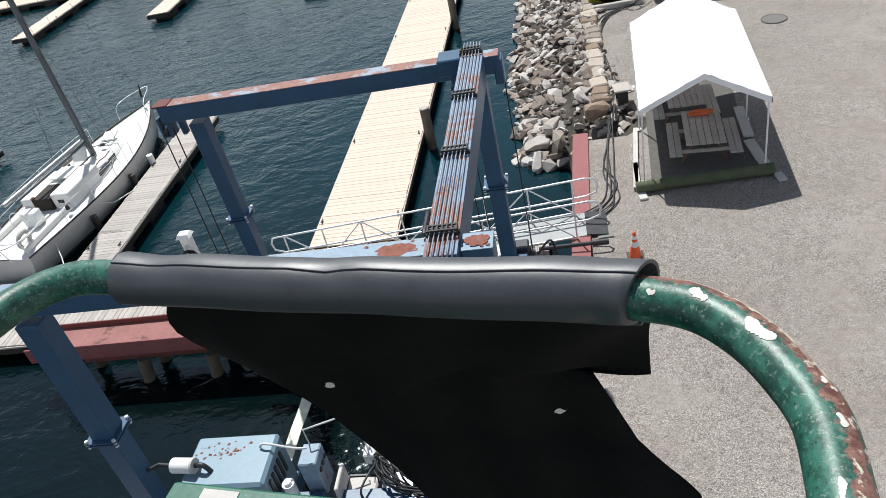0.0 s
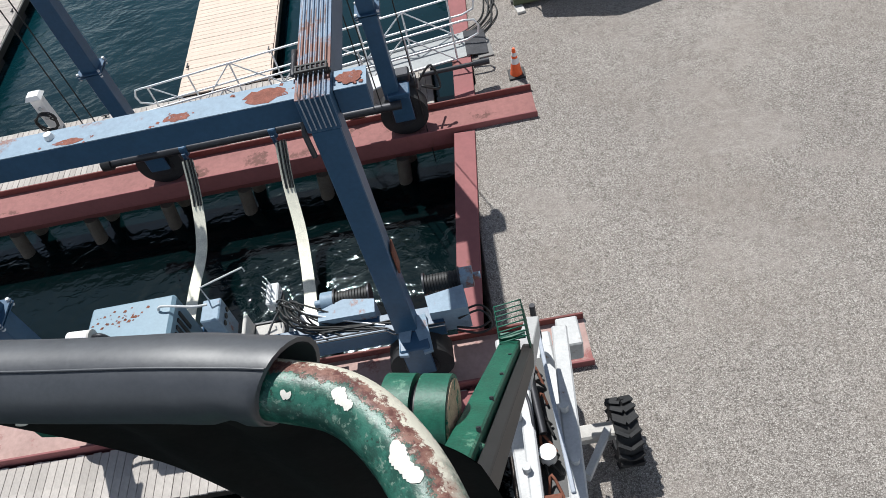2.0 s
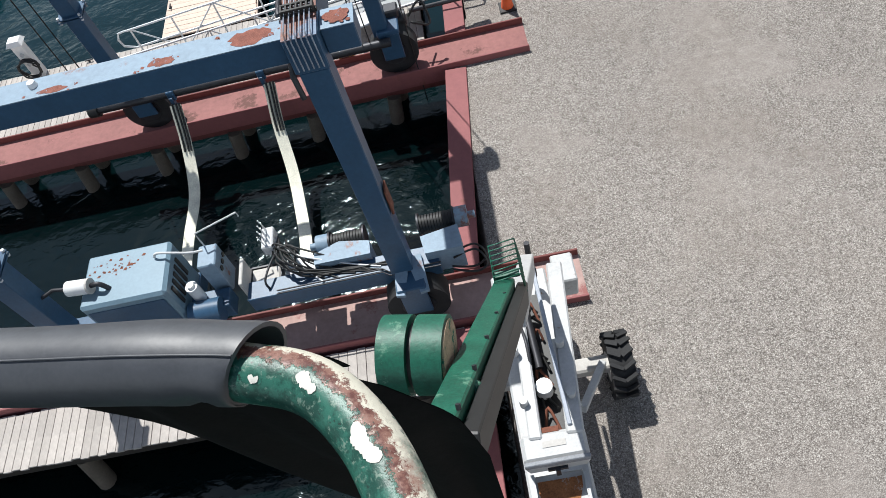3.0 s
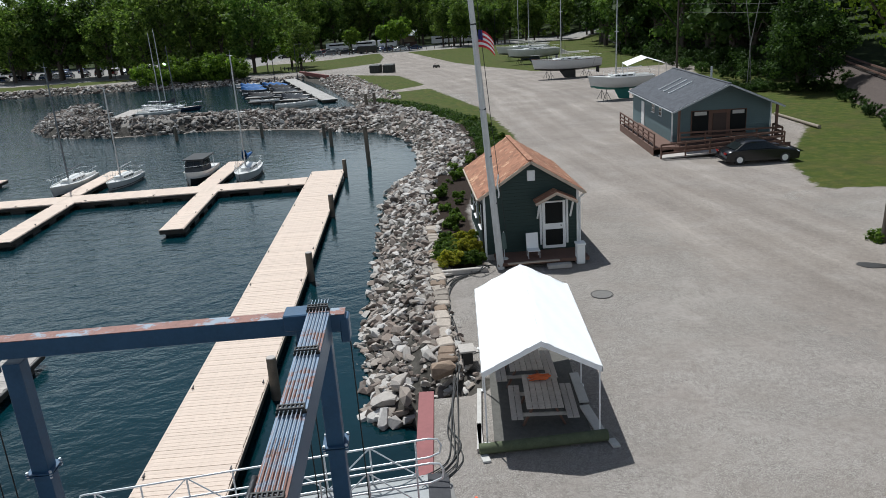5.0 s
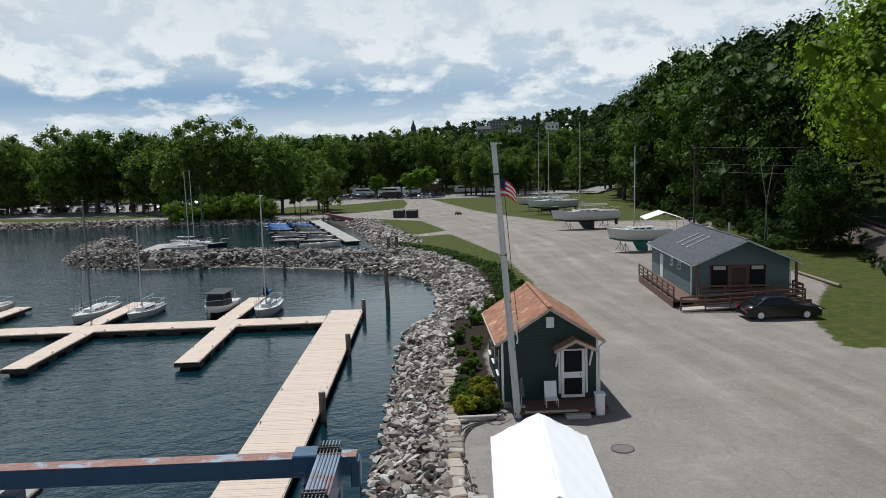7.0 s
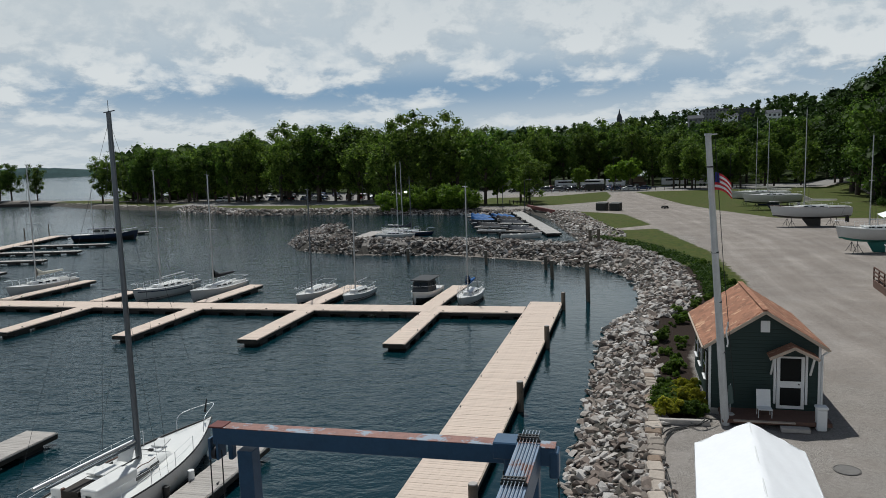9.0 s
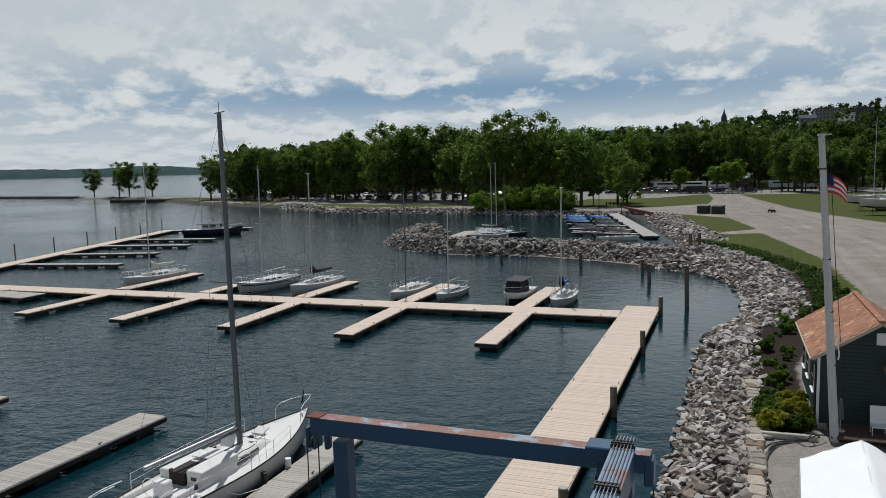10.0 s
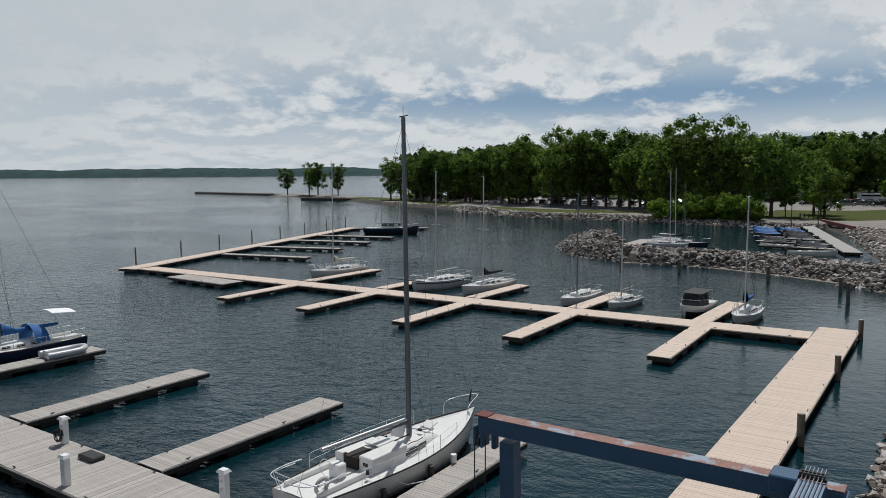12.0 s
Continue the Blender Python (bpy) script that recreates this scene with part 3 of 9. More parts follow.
def hill(px, py):
    """The wooded hill behind the yard, and the rising ground far off."""
    side = px - (47 + 0.05 * (py - 60)) 
    h = 1.6 * step(0, 8, side) + 7.0 * step(14, 60, side) + 16 * step(60, 300, side)
    h = h * step(5, 45, py)
    h += 36 * step(330, 900, py + 0.25 * px) * step(-250, 50, px)
    return h


def land(px, py):
    s = signed(px, py, SHORE)
    wall = (py < 19.6) & (px < 5)
    z = np.where(wall, np.where(s > 0, 0.0, -3.0), np.clip(WATER_Z + s * 0.55, -3.0, 0.0))
    z = np.where(s > 3, np.maximum(z, 0.0) + hill(px, py), z)
    z = np.maximum(z, 0.45 - np.maximum(far_from(px, py, SPIT) - 1.2, 0) * 0.75)
    return np.maximum(z, -3.0), s


ZONES = {
    "grass": [[(22.6, 38.6), (27, 37.6), (75, 34), (75, 110), (44, 112), (34, 76), (32.5, 58), (28.6, 52), (24.8, 46.5)],
              [(7.4, 44), (9.2, 55), (9.6, 64), (9.0, 84), (4.4, 111), (-2.4, 108), (-5.2, 101), (-0.9, 94), (2.9, 84), (5.2, 75), (6.2, 62), (4.5, 50)],
              [(3, 226), (12, 165), (17, 146), (23, 128), (44, 122), (62, 235)], [(-40, 173), (-22, 168.5), (-16, 168.7), (-4.2, 182), (-3.6, 205), (-5.4, 232), (-18, 212), (-27, 207), (-40, 207)],
              [(-10.9, 150), (-6.6, 146), (-0.1, 139.5), (4.1, 117), (-2.5, 110.5), (-3.4, 119), (-7.6, 135)], [(-210, 236), (-126, 192), (-92, 168), (-76, 170), (-62, 178), (-62, 186), (-95, 186), (-205, 246)]],
    "mulch": [[(1.2, 29.6), (3.2, 29.6), (3.3, 40), (6.4, 54), (7.4, 64), (7.0, 72), (5.6, 74), (5.0, 62), (2.3, 53), (0.9, 46), (0.8, 36)]],
    "asphalt": [[(-130, 193), (-62, 186), (-40, 176), (-34, 229), (2, 229), (70, 240), (70, 262), (-130, 262)]],
    "wood": [[(75, 20), (48, 70), (46, 118), (50, 150), (64, 236), (70, 264), (-135, 264), (-215, 250), (-300, 600), (-300, 1500), (1500, 1500), (1500, 20)]],
}
PATH_WORN = [(30, -10), (17, 25), (13.5, 60), (14, 95), (9, 140), (-1, 205), (-1, 240)]


def ground():
    xs = np.unique(np.concatenate([np.arange(-12, 13, 0.45), np.arange(13, 60, 1.5), np.arange(-60, -12, 1.6), np.arange(-320, -60, 6), np.arange(60, 320, 8), [-2600, -1800, -1200, -800, -500, 420, 600, 900, 1400, 2600]]))
    ys = np.unique(np.concatenate([np.arange(-4, 100, 0.7), np.arange(100, 260, 2.0), np.arange(260, 420, 10), [-60, -30, -12, 500, 650, 900, 1300, 1800, 2600]]))
    gx, gy = np.meshgrid(xs, ys)
    gz, s = land(gx, gy)
    rnd = np.random.RandomState(3)
    gz = gz + np.where((s > 2.5) & (gy < 120), rnd.uniform(-0.012, 0.012, gz.shape), 0)
    w = len(xs)
    me = bpy.data.meshes.new("ground")
    n = np.arange(w * len(ys)).reshape(len(ys), w)
    faces = np.stack([n[:-1, :-1], n[:-1, 1:], n[1:, 1:], n[1:, :-1]], -1).reshape(-1, 4)
    me.from_pydata(np.stack([gx, gy, gz], -1).reshape(-1, 3).tolist(), [], faces.tolist())
    me.polygons.foreach_set("use_smooth", [True] * len(me.polygons))
    for name, polys in ZONES.items():
        v = np.full(gx.shape, -9.0)
        for poly in polys:
            v = np.maximum(v, signed(gx, gy, poly))
        a = me.attributes.new(name, "FLOAT", "POINT")
        a.data.foreach_set("value", np.clip(0.5 + v / 2.4, 0, 1).ravel())
    a = me.attributes.new("worn", "FLOAT", "POINT")
    for key, val in zip(("across", "along"), lane_of(gx, gy, PATH_WORN)):
        q = me.attributes.new(key, "FLOAT", "POINT")
        q.data.foreach_set("value", val.ravel())
    near = np.maximum(1 - far_from(gx, gy, PATH_WORN) / 9.0, 0.75 * step(26, 45, gy)) * step(3, 9, gx - 0.02 * gy + np.where(gy > 100, 14, 0))
    a.data.foreach_set("value", np.clip(near, 0, 1).ravel())
    a = me.attributes.new("bed", "FLOAT", "POINT")
    a.data.foreach_set("value", np.clip(0.5 - (gz + 0.06) * 4, 0, 1).ravel())
    me.materials.append(M_GROUND)
    ob = new("ground", me)
    return tagged(ob, "grey gravel yard with grass verges and a dusty worn track", "ground", kind="structure")


ground()
sea = Solid().sheet([[(x, y, WATER_Z) for x in (-4900, -1200, -300, 0, 300, 1200)] for y in (-1500, -60, 60, 400, 1500, 4900)], False)
tagged(part("water", sea, M_WATER), "dark blue-green lake water with small wind ripples", "water", kind="structure")


def far_ridge(name, label, base, height, seed, material, rough=0.25):
    """A long low ridge far away: a rounded bank with an uneven top."""
    noise_at = lambda t: noise.fractal((t * 3.1 + seed, seed, 0), 0.9, 2.1, 5)
    (x0, y0), (x1, y1) = base
    rows, n = [], 160
    d = Vector((x1 - x0, y1 - y0, 0))
    side = Vector((-d.y, d.x, 0)).normalized()
    for k, (off, lift) in enumerate(((0, 0), (40, 0.55), (90, 0.9), (160, 1.0), (320, 0.8))):
        row = []
        for i in range(n + 1):
            t = i / n
            p = Vector((x0, y0, -2)) + d * t + side * off * height / 30
            ends = min(1, t * 6, (1 - t) * 6)
            row.append((p.x, p.y, -2 + lift * height * ends * (1 + rough * noise_at(t * 4)) + lift * 3 * random.random()))
        rows.append(row)
    return tagged(part(name, Solid().sheet(rows), material), label, "hills", kind="structure")


# distance haze is mixed into these bluish base colours
M_FAR = mat("hazy_far_woods", (0.055, 0.085, 0.085), 1.0, var=0.35, scale=0.02, spec=0.0)
M_FARBLUE = mat("hazy_far_hill", (0.10, 0.16, 0.22), 1.0, var=0.15, scale=0.01, spec=0.0)
far_ridge("far_shore", "dark wooded far shore across the lake", ((-4700, 600), (-1500, 2500)), 34, 2.0, M_FAR)
far_ridge("far_shore", "low wooded far shore across the lake", ((-1900, 2600), (-500, 3000)), 22, 6.0, M_FAR)
far_ridge("far_hill", "hazy blue hill beyond the lake", ((-2100, 3300), (-900, 3700)), 95, 9.0, M_FARBLUE)
far_ridge("far_hill", "hazy wooded ridge behind the town", ((-1050, 1700), (700, 1900)), 95, 14.0, M_FAR, 0.12)
# ---- docks ----
rng = random.Random(7)


def boards(length, width, pitch, along="y", thick=0.04, gap=0.006):
    """Deck boards laid across a dock that runs along x or y, joined in one mesh."""
    s = Solid()
    k = int(length / pitch)
    for i in range(k):
        c = (i + 0.5) * length / k
        w = length / k - gap
        j = rng.uniform(-0.012, 0.012)
        z = -thick / 2 + rng.uniform(-0.003, 0.003)
        if along == "y":
            s.box((j, c, z), (width, w, thick))
        else:
            s.box((c, j, z), (w, width, thick))
    return s


BOARD = {}


def board_parts(t, n0, n1, width, pitch, deck, along="y", at=(0, 0, 0)):
    """Single deck boards on a few shared meshes."""
    for i in range(n0, n1):
        key = (width, pitch, deck.name, along, i % 3)
        if key not in BOARD:
            w = pitch - 0.006 - 0.002 * (i % 3)
            BOARD[key] = Solid().box((0, 0, -0.02), (width, w, 0.04) if along == "y" else (w, width, 0.04), ch=0.004).mesh("board", deck)
        c, j, z = (i + 0.5) * pitch, rng.uniform(-0.015, 0.015), rng.uniform(-0.004, 0.004)
        part("board", BOARD[key], deck, t, at=(at[0] + j, at[1] + c, at[2] + z) if along == "y" else (at[0] + c, at[1] + j, at[2] + z))


def floating_dock(x0, y0, x1, y1, width, label, deck=M_TAN, name="floating_dock", group="", pitch=0.28, single=None):
    """A floating dock from one end to the other: boards, side stringers, end beam, floats and cleats."""
    d = Vector((x1 - x0, y1 - y0, 0))
    ln = d.length
    turn = math.degrees(math.atan2(-d.x, d.y))
    t = thing(name, label, "dock", pose(x0, y0, DOCK_Z, 0, 0, turn), group)
    if single:
        k = int(ln / pitch)
        lo, hi = (k - single, k) if single > 0 else (0, -single)
        lo, hi = max(lo, 0), min(hi, k)
        board_parts(t, lo, hi, width, pitch, deck)
        a, b = (0.0, lo * pitch) if single > 0 else (hi * pitch, ln)
        if b - a > 0.5:
            tagged(part("deck", boards(b - a, width, pitch), deck, t, at=(0, a, 0)), kind="stuff")
    else:
        tagged(part("deck", boards(ln, width, pitch), deck, t), kind="stuff")
    for sx in (-1, 1):
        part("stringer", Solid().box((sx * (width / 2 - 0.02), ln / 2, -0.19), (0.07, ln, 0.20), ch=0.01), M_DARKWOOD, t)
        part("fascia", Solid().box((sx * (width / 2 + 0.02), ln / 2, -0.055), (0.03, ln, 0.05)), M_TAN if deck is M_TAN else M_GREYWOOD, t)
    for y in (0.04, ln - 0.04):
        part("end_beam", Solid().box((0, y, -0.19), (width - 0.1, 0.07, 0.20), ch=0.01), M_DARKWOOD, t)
    k = max(2, int(ln / 2.4))
    for i in range(k):
        y = (i + 0.5) * ln / k
        part("float", Solid().box((0, y, -0.43), (width * 0.86, ln / k * 0.45, 0.34), ch=0.04), M_BLACK, t)
        if i % 2 == 0:
            for sx in (-1, 1):
                part("cleat", Solid().bar((sx * (width / 2 - 0.10), y - 0.1, 0.06), (sx * (width / 2 - 0.10), y + 0.1, 0.06), 0.03).bar((sx * (width / 2 - 0.10), y, 0), (sx * (width / 2 - 0.10), y, 0.05), 0.04), M_STEEL, t)
    return t


NEW_DOCK = "long floating dock with fresh tan deck boards over dark floats"
floating_dock(-6.32, 16.3, -6.02, 58.0, 2.5, "wide floating pier with fresh tan boards beside the stony bank", pitch=0.19, single=-219)
floating_dock(-7.35, 54.7, -79.5, 53.0, 2.4, NEW_DOCK)
for k, x in enumerate((-14.3, -24.4, -34.0, -44.2, -54.3)):
    floating_dock(x, 53.5 - 0.012 * -x, x + 0.2, 43.4, 1.4, "narrow floating finger dock with tan boards", group="finger docks")
for x, y1 in ((-14.9, 65.2), (-25.0, 64.9), (-34.9, 64.5), (-45.3, 62.0), (-55.0, 66.2)):
    floating_dock(x, 55.9 - 0.012 * -x, x + 0.3, y1, 1.4, "narrow floating finger dock with tan boards", group="finger docks")
floating_dock(-80.6, 51.0, -100.9, 114.6, 2.4, NEW_DOCK)
for a, b in (((-84.2, 68.2), (-70.4, 71.0)), ((-87.5, 78.2), (-74.4, 81.9)), ((-91.8, 88.4), (-77.2, 91.8)), ((-95, 97.6), (-79.6, 101)), ((-100, 113), (-86.8, 121.5))):
    floating_dock(*a, *b, 1.2, "narrow grey finger dock on dark floats", M_GREYWOOD, group="outer finger docks")
floating_dock(-70.4, 50.6, -60.6, 50.2, 2.6, "old brown work raft tied beside the long dock", M_GREYWOOD, "work_raft")
OLD = "old floating dock with weathered grey boards"
floating_dock(-60, 14.6, -0.9, 14.75, 2.9, "wide old floating dock with weathered grey boards", M_GREYWOOD, pitch=0.15, single=230)
floating_dock(-14.65, 16.3, -14.75, 26.6, 1.3, "weathered grey finger dock beside the white sailing boat", M_GREYWOOD, group="old finger docks", pitch=0.15, single=80)
for x in (-25.0, -35.1, -45.4):
    floating_dock(x, 16.3, x + 0.1, 26.4, 1.55, "weathered grey finger dock standing empty", M_GREYWOOD, group="old finger docks", pitch=0.15, single=80)
# ---- travel lift slip: sea wall, runways, walkway ----
def seawall():
    t = thing("seawall", "sheet pile sea wall capped with a faded red steel beam", "sea wall", kind="structure")
    pts = [(-1.28, -20.0), (-0.70, 7.0), (-0.27, 12.0), (-0.12, 13.95), (0.19, 19.5)]
    s = Solid()
    k = 0
    for (x0, y0), (x1, y1) in zip(pts, pts[1:]):
        n = int((y1 - y0) / 0.45)
        for i in range(n):
            f0, f1 = i / n, (i + 1) / n
            o = -0.12 if k % 2 else 0.0
            s.bar((x0 + (x1 - x0) * f0 + o, y0 + (y1 - y0) * f0, -1.6), (x0 + (x1 - x0) * f1 + o, y0 + (y1 - y0) * f1, -1.6), 0.06, 3.1)
            k += 1
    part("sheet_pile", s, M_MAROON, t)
    for a, b in (((-1.28, -20), (-0.84, 5.95)), ((-0.72, 7.05), (-0.29, 11.93)), ((-0.16, 13.05), (0.19, 19.5))):
        c = Solid().bar((*a, 0.0), (*b, 0.0), 0.44, 0.10, ch=0.01).bar((a[0] - 0.2, a[1], -0.14), (b[0] - 0.2, b[1], -0.14), 0.03, 0.22)
        part("cap_beam", c, M_PINK, t)


seawall()


def runway(y, x0, x1, label, web=None):
    """A steel channel that the lift's wheels run in, on timber piles."""
    t = thing("lift_runway", label, "runway", group="lift runways")
    xm, ln = (x0 + x1) / 2, x1 - x0
    part("web", Solid().box((xm, y, -0.02), (ln, 0.86, 0.05), ch=0.006), web or M_PINK, t)
    for sy in (-1, 1):
        # near flange pinkish red, far flange and girder darker red
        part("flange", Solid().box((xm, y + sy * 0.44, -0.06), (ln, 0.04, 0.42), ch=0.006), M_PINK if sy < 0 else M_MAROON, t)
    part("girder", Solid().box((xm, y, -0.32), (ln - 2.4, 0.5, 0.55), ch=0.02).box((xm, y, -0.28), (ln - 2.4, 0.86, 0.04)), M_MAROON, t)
    for i in range(7):
        x = x0 + 1.0 + i * (ln - 4.0) / 6
        for sy in (-1, 1):
            part("timber_leg", Solid().rod((x + sy * 0.3, y + sy * 0.55, -3.2), (x, y + sy * 0.28, -0.55), 0.17, 0.15, 12), M_PILE, t)
    return t


runway(12.46, -13.6, 1.27, "faded red steel channel runway on timber piles", mat("stained_faded_oxide", (0.27, 0.115, 0.105), 0.8, var=0.22, scale=1.2, bump=0.1, stain=(0.13, 0.055, 0.045), stain_at=0.56, stain_scale=1.4))
runway(6.50, -13.6, 1.14, "faded red steel channel runway beside a plank walkway", mat("dusty_faded_oxide", (0.40, 0.27, 0.24), 0.85, var=0.2, scale=1.5, stain=(0.27, 0.11, 0.10), stain_at=0.56, stain_scale=0.9))
walk_s = thing("plank_walkway", "weathered grey plank walkway on timber piles along the runway", "walkway")
board_parts(walk_s, 0, 106, 1.0, 0.15, M_GREYWOOD, "x", (-16.8, 5.48, 0.0))
part("stringer", Solid().box((-9, 5.05, -0.16), (17, 0.08, 0.22), ch=0.01).box((-9, 5.9, -0.16), (17, 0.08, 0.22), ch=0.01), M_DARKWOOD, walk_s)
for i in range(6):
    part("timber_leg", Solid().rod((-16.5 + i * 2.9, 4.75, -3.2), (-16.2 + i * 2.9, 5.15, -0.28), 0.18, 0.16, 12), M_PILE, walk_s)
# ---- boat hoist (travel lift) ----
TOP = 5.66
GX0, GX1, GY0, GY1 = -7.15, -1.52, 6.72, 12.30


def gantry():
    t = thing("boat_hoist", "blue steel travelling boat hoist with rusty top beams over the slip", "boat hoist")

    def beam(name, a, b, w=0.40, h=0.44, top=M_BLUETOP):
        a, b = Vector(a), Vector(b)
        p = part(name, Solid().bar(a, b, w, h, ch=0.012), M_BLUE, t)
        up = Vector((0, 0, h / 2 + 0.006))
        # thin plate gives the beam's top its lighter, sunlit colour
        part("top_plate", Solid().bar(a + up, b + up, w * 0.985, 0.012), top, p, "blue top plate in a sunlit tone, streaked with rust")
        return p

    z = TOP - 0.22
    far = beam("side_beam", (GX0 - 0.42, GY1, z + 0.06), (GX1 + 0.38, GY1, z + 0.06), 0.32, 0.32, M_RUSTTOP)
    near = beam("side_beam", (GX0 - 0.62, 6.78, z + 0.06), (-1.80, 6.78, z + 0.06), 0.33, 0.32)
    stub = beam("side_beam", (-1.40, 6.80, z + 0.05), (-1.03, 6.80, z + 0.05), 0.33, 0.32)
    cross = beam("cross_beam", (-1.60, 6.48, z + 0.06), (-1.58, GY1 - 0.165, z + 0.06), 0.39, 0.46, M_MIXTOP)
    def rust_patch(x0, x1, y0, y1, on, seed):
        """A ragged flake of rust on a beam's top, with small flecks round it."""
        q = random.Random(seed)
        n = 22
        rim = [((x0 + x1) / 2 + (x1 - x0) / 2 * math.cos(math.tau * k / n) * q.uniform(0.62, 1.0), (y0 + y1) / 2 + (y1 - y0) / 2 * math.sin(math.tau * k / n) * q.uniform(0.55, 1.0)) for k in range(n)]
        flake = Solid().prism(rim, TOP + 0.012, TOP + 0.0145)
        for k in range(9):
            c, d = q.uniform(x0 - 0.15, x1 + 0.15), q.uniform(y0, y1)
            w = q.uniform(0.008, 0.028)
            flake.prism([(c - w, d - w * 0.4), (c + w * 0.6, d - w), (c + w, d + w * 0.5), (c - w * 0.3, d + w)], TOP + 0.012, TOP + 0.014)
        part("rust_patch", flake, M_RUSTFLAKE, on, "flaking patch of brown rust")

    rust_patch(-2.44, -1.84, 6.63, 6.93, near, 3)
    rust_patch(-3.32, -2.96, 6.63, 6.80, near, 4)
    rust_patch(-4.6, -4.2, 6.62, 6.74, near, 6)
    rust_patch(-1.39, -1.05, 6.68, 6.94, stub, 5)
    # wire ropes and their clamps along the cross beam
    zt = z + 0.30
    for k in range(6):
        x = -0.14 + k * 0.056
        part("wire_rope", Solid().tube([(-1.60 + x, 6.47, zt - 0.42), (-1.60 + x, 6.455, zt - 0.02), (-1.60 + x, 6.52, zt + 0.06), (-1.58 + x, GY1 + 0.28, zt + 0.06)], 0.0085, 6), mat("dull_wire_rope", (0.30, 0.335, 0.39), 0.6, metal=0.2, var=0.3, scale=8, stain=(0.19, 0.11, 0.08), stain_at=0.55, stain_scale=1.2), cross, "steel wire rope")
    for y in (GY0 + 0.15, GY0 + 2.0, GY0 + 3.75, GY1 - 0.1):
        x = -1.59
        c = Solid().box((x, y, zt + 0.02), (0.40, 0.05, 0.04))
        for q in range(7):
            c.box((x - 0.168 + 0.056 * q, y, zt + 0.075), (0.018, 0.13, 0.07))
        c.box((x, y + 0.05, zt + 0.10), (0.36, 0.025, 0.025)).box((x, y - 0.05, zt + 0.10), (0.36, 0.025, 0.025))
        part("rope_clamp", c, M_CABLE, cross, "black steel rope clamp")
    part("chain", Solid().tube([(GX1 - 0.3, GY0 + 0.2 + 0.06 * k, zt + 0.02 * (k % 2)) for k in range(9)] + [(GX1 - 0.32, GY0 - 0.2, z - 0.2), (GX1 - 0.3, GY0 - 0.24, z - 0.5)], 0.035, 6), M_STEEL, near, "dark link chain")
    part("sheave_box", Solid().box((GX1 - 0.46, GY1 - 0.02, z + 0.16), (0.42, 0.46, 0.30), ch=0.02).box((GX1 - 0.34, GY1 - 0.16, z - 0.14), (0.3, 0.12, 0.36), ch=0.02), M_BLUE, far)
    part("end_bracket", Solid().box((GX0 - 0.50, GY1 - 0.02, z - 0.20), (0.05, 0.30, 0.42), ch=0.01).box((GX0 - 0.34, GY1 - 0.02, z - 0.20), (0.05, 0.30, 0.42), ch=0.01).box((GX0 - 0.14, GY1 + 0.04, z - 0.26), (0.10, 0.16, 0.36), ch=0.02), M_BLUE, far)
    part("end_cap", Solid().box((GX0 - 0.35, GY1, z + 0.235), (0.30, 0.34, 0.03), ch=0.006), mat("dark_red_rust", (0.13, 0.035, 0.03), 0.8, var=0.3, scale=6), far)
    part("sheave", Solid().rod((GX0 - 0.46, GY1 - 0.06, z - 0.30), (GX0 - 0.38, GY1 - 0.06, z - 0.30), 0.12, n=16), M_STEEL, far)
    part("end_bracket", Solid().box((GX1 + 0.36, GY1 + 0.0, z - 0.08), (0.16, 0.34, 0.46), ch=0.02), M_BLUE, far)
    part("lamp", Solid().rod((-4.65, GY0 + 0.1, TOP), (-4.65, GY0 + 0.1, TOP + 0.07), 0.06, 0.045, 12), M_WHITE, near)

    legs = []
    for x, y in ((GX0 + 0.22, GY1), (GX1 - 0.06, GY1), (-1.60, GY0 - 0.03), (GX0, GY0)):
        foot = y + (0.1 if y > 9 else -0.05)
        w = 0.34 if y < 9 else 0.31
        leg = part("leg", Solid().bar((x, foot, 1.0), (x, y, z - 0.2), w, w, up=(0, 1, 0), ch=0.012), M_BLUE, t)
        legs.append(leg)
        zj = 3.0
        if (x, y) == (-1.60, GY0 - 0.03):
            continue
        part("splice_plate", Solid().box((x, (y + foot) / 2, zj), (w + 0.16, w + 0.16, 0.025)).box((x, (y + foot) / 2, zj + 0.05), (w + 0.16, w + 0.16, 0.025)), M_BLUE, leg)
        for sx in (-1, 1):
            for sy in (-1, 1):
                part("bolt", Solid().rod((x + sx * (w / 2 + 0.05), (y + foot) / 2 + sy * (w / 2 + 0.05), zj - 0.05), (x + sx * (w / 2 + 0.05), (y + foot) / 2 + sy * (w / 2 + 0.05), zj + 0.1), 0.028, n=6), M_ALU, leg)
    part("bolt_plate", Solid().box((GX1 + 0.12, GY0 - 0.06, 2.75), (0.03, 0.22, 0.5), ch=0.01), M_RUST, legs[2], "rusty bolted plate")
    part("bolt_plate", Solid().box((GX1 - 0.28, GY0 + 0.02, 2.5), (0.03, 0.2, 0.36), ch=0.01), M_RUST, legs[2], "rusty bolted plate")

    # hanging hoist wires
    for x, y in ((GX0 - 0.5, GY1 - 0.15), (GX0 - 0.25, GY1 - 0.15), (GX1 + 0.42, GY1), (GX1 - 0.34, GY1 - 0.2), (GX1 - 0.5, GY1 - 0.2)):
        part("hoist_wire", Solid().rod((x, y, z - 0.2), (x + 0.05, y - 0.1, 1.1 if x < -4 or x < GX1 - 0.3 else -0.9), 0.012, n=6), M_CABLE, t)

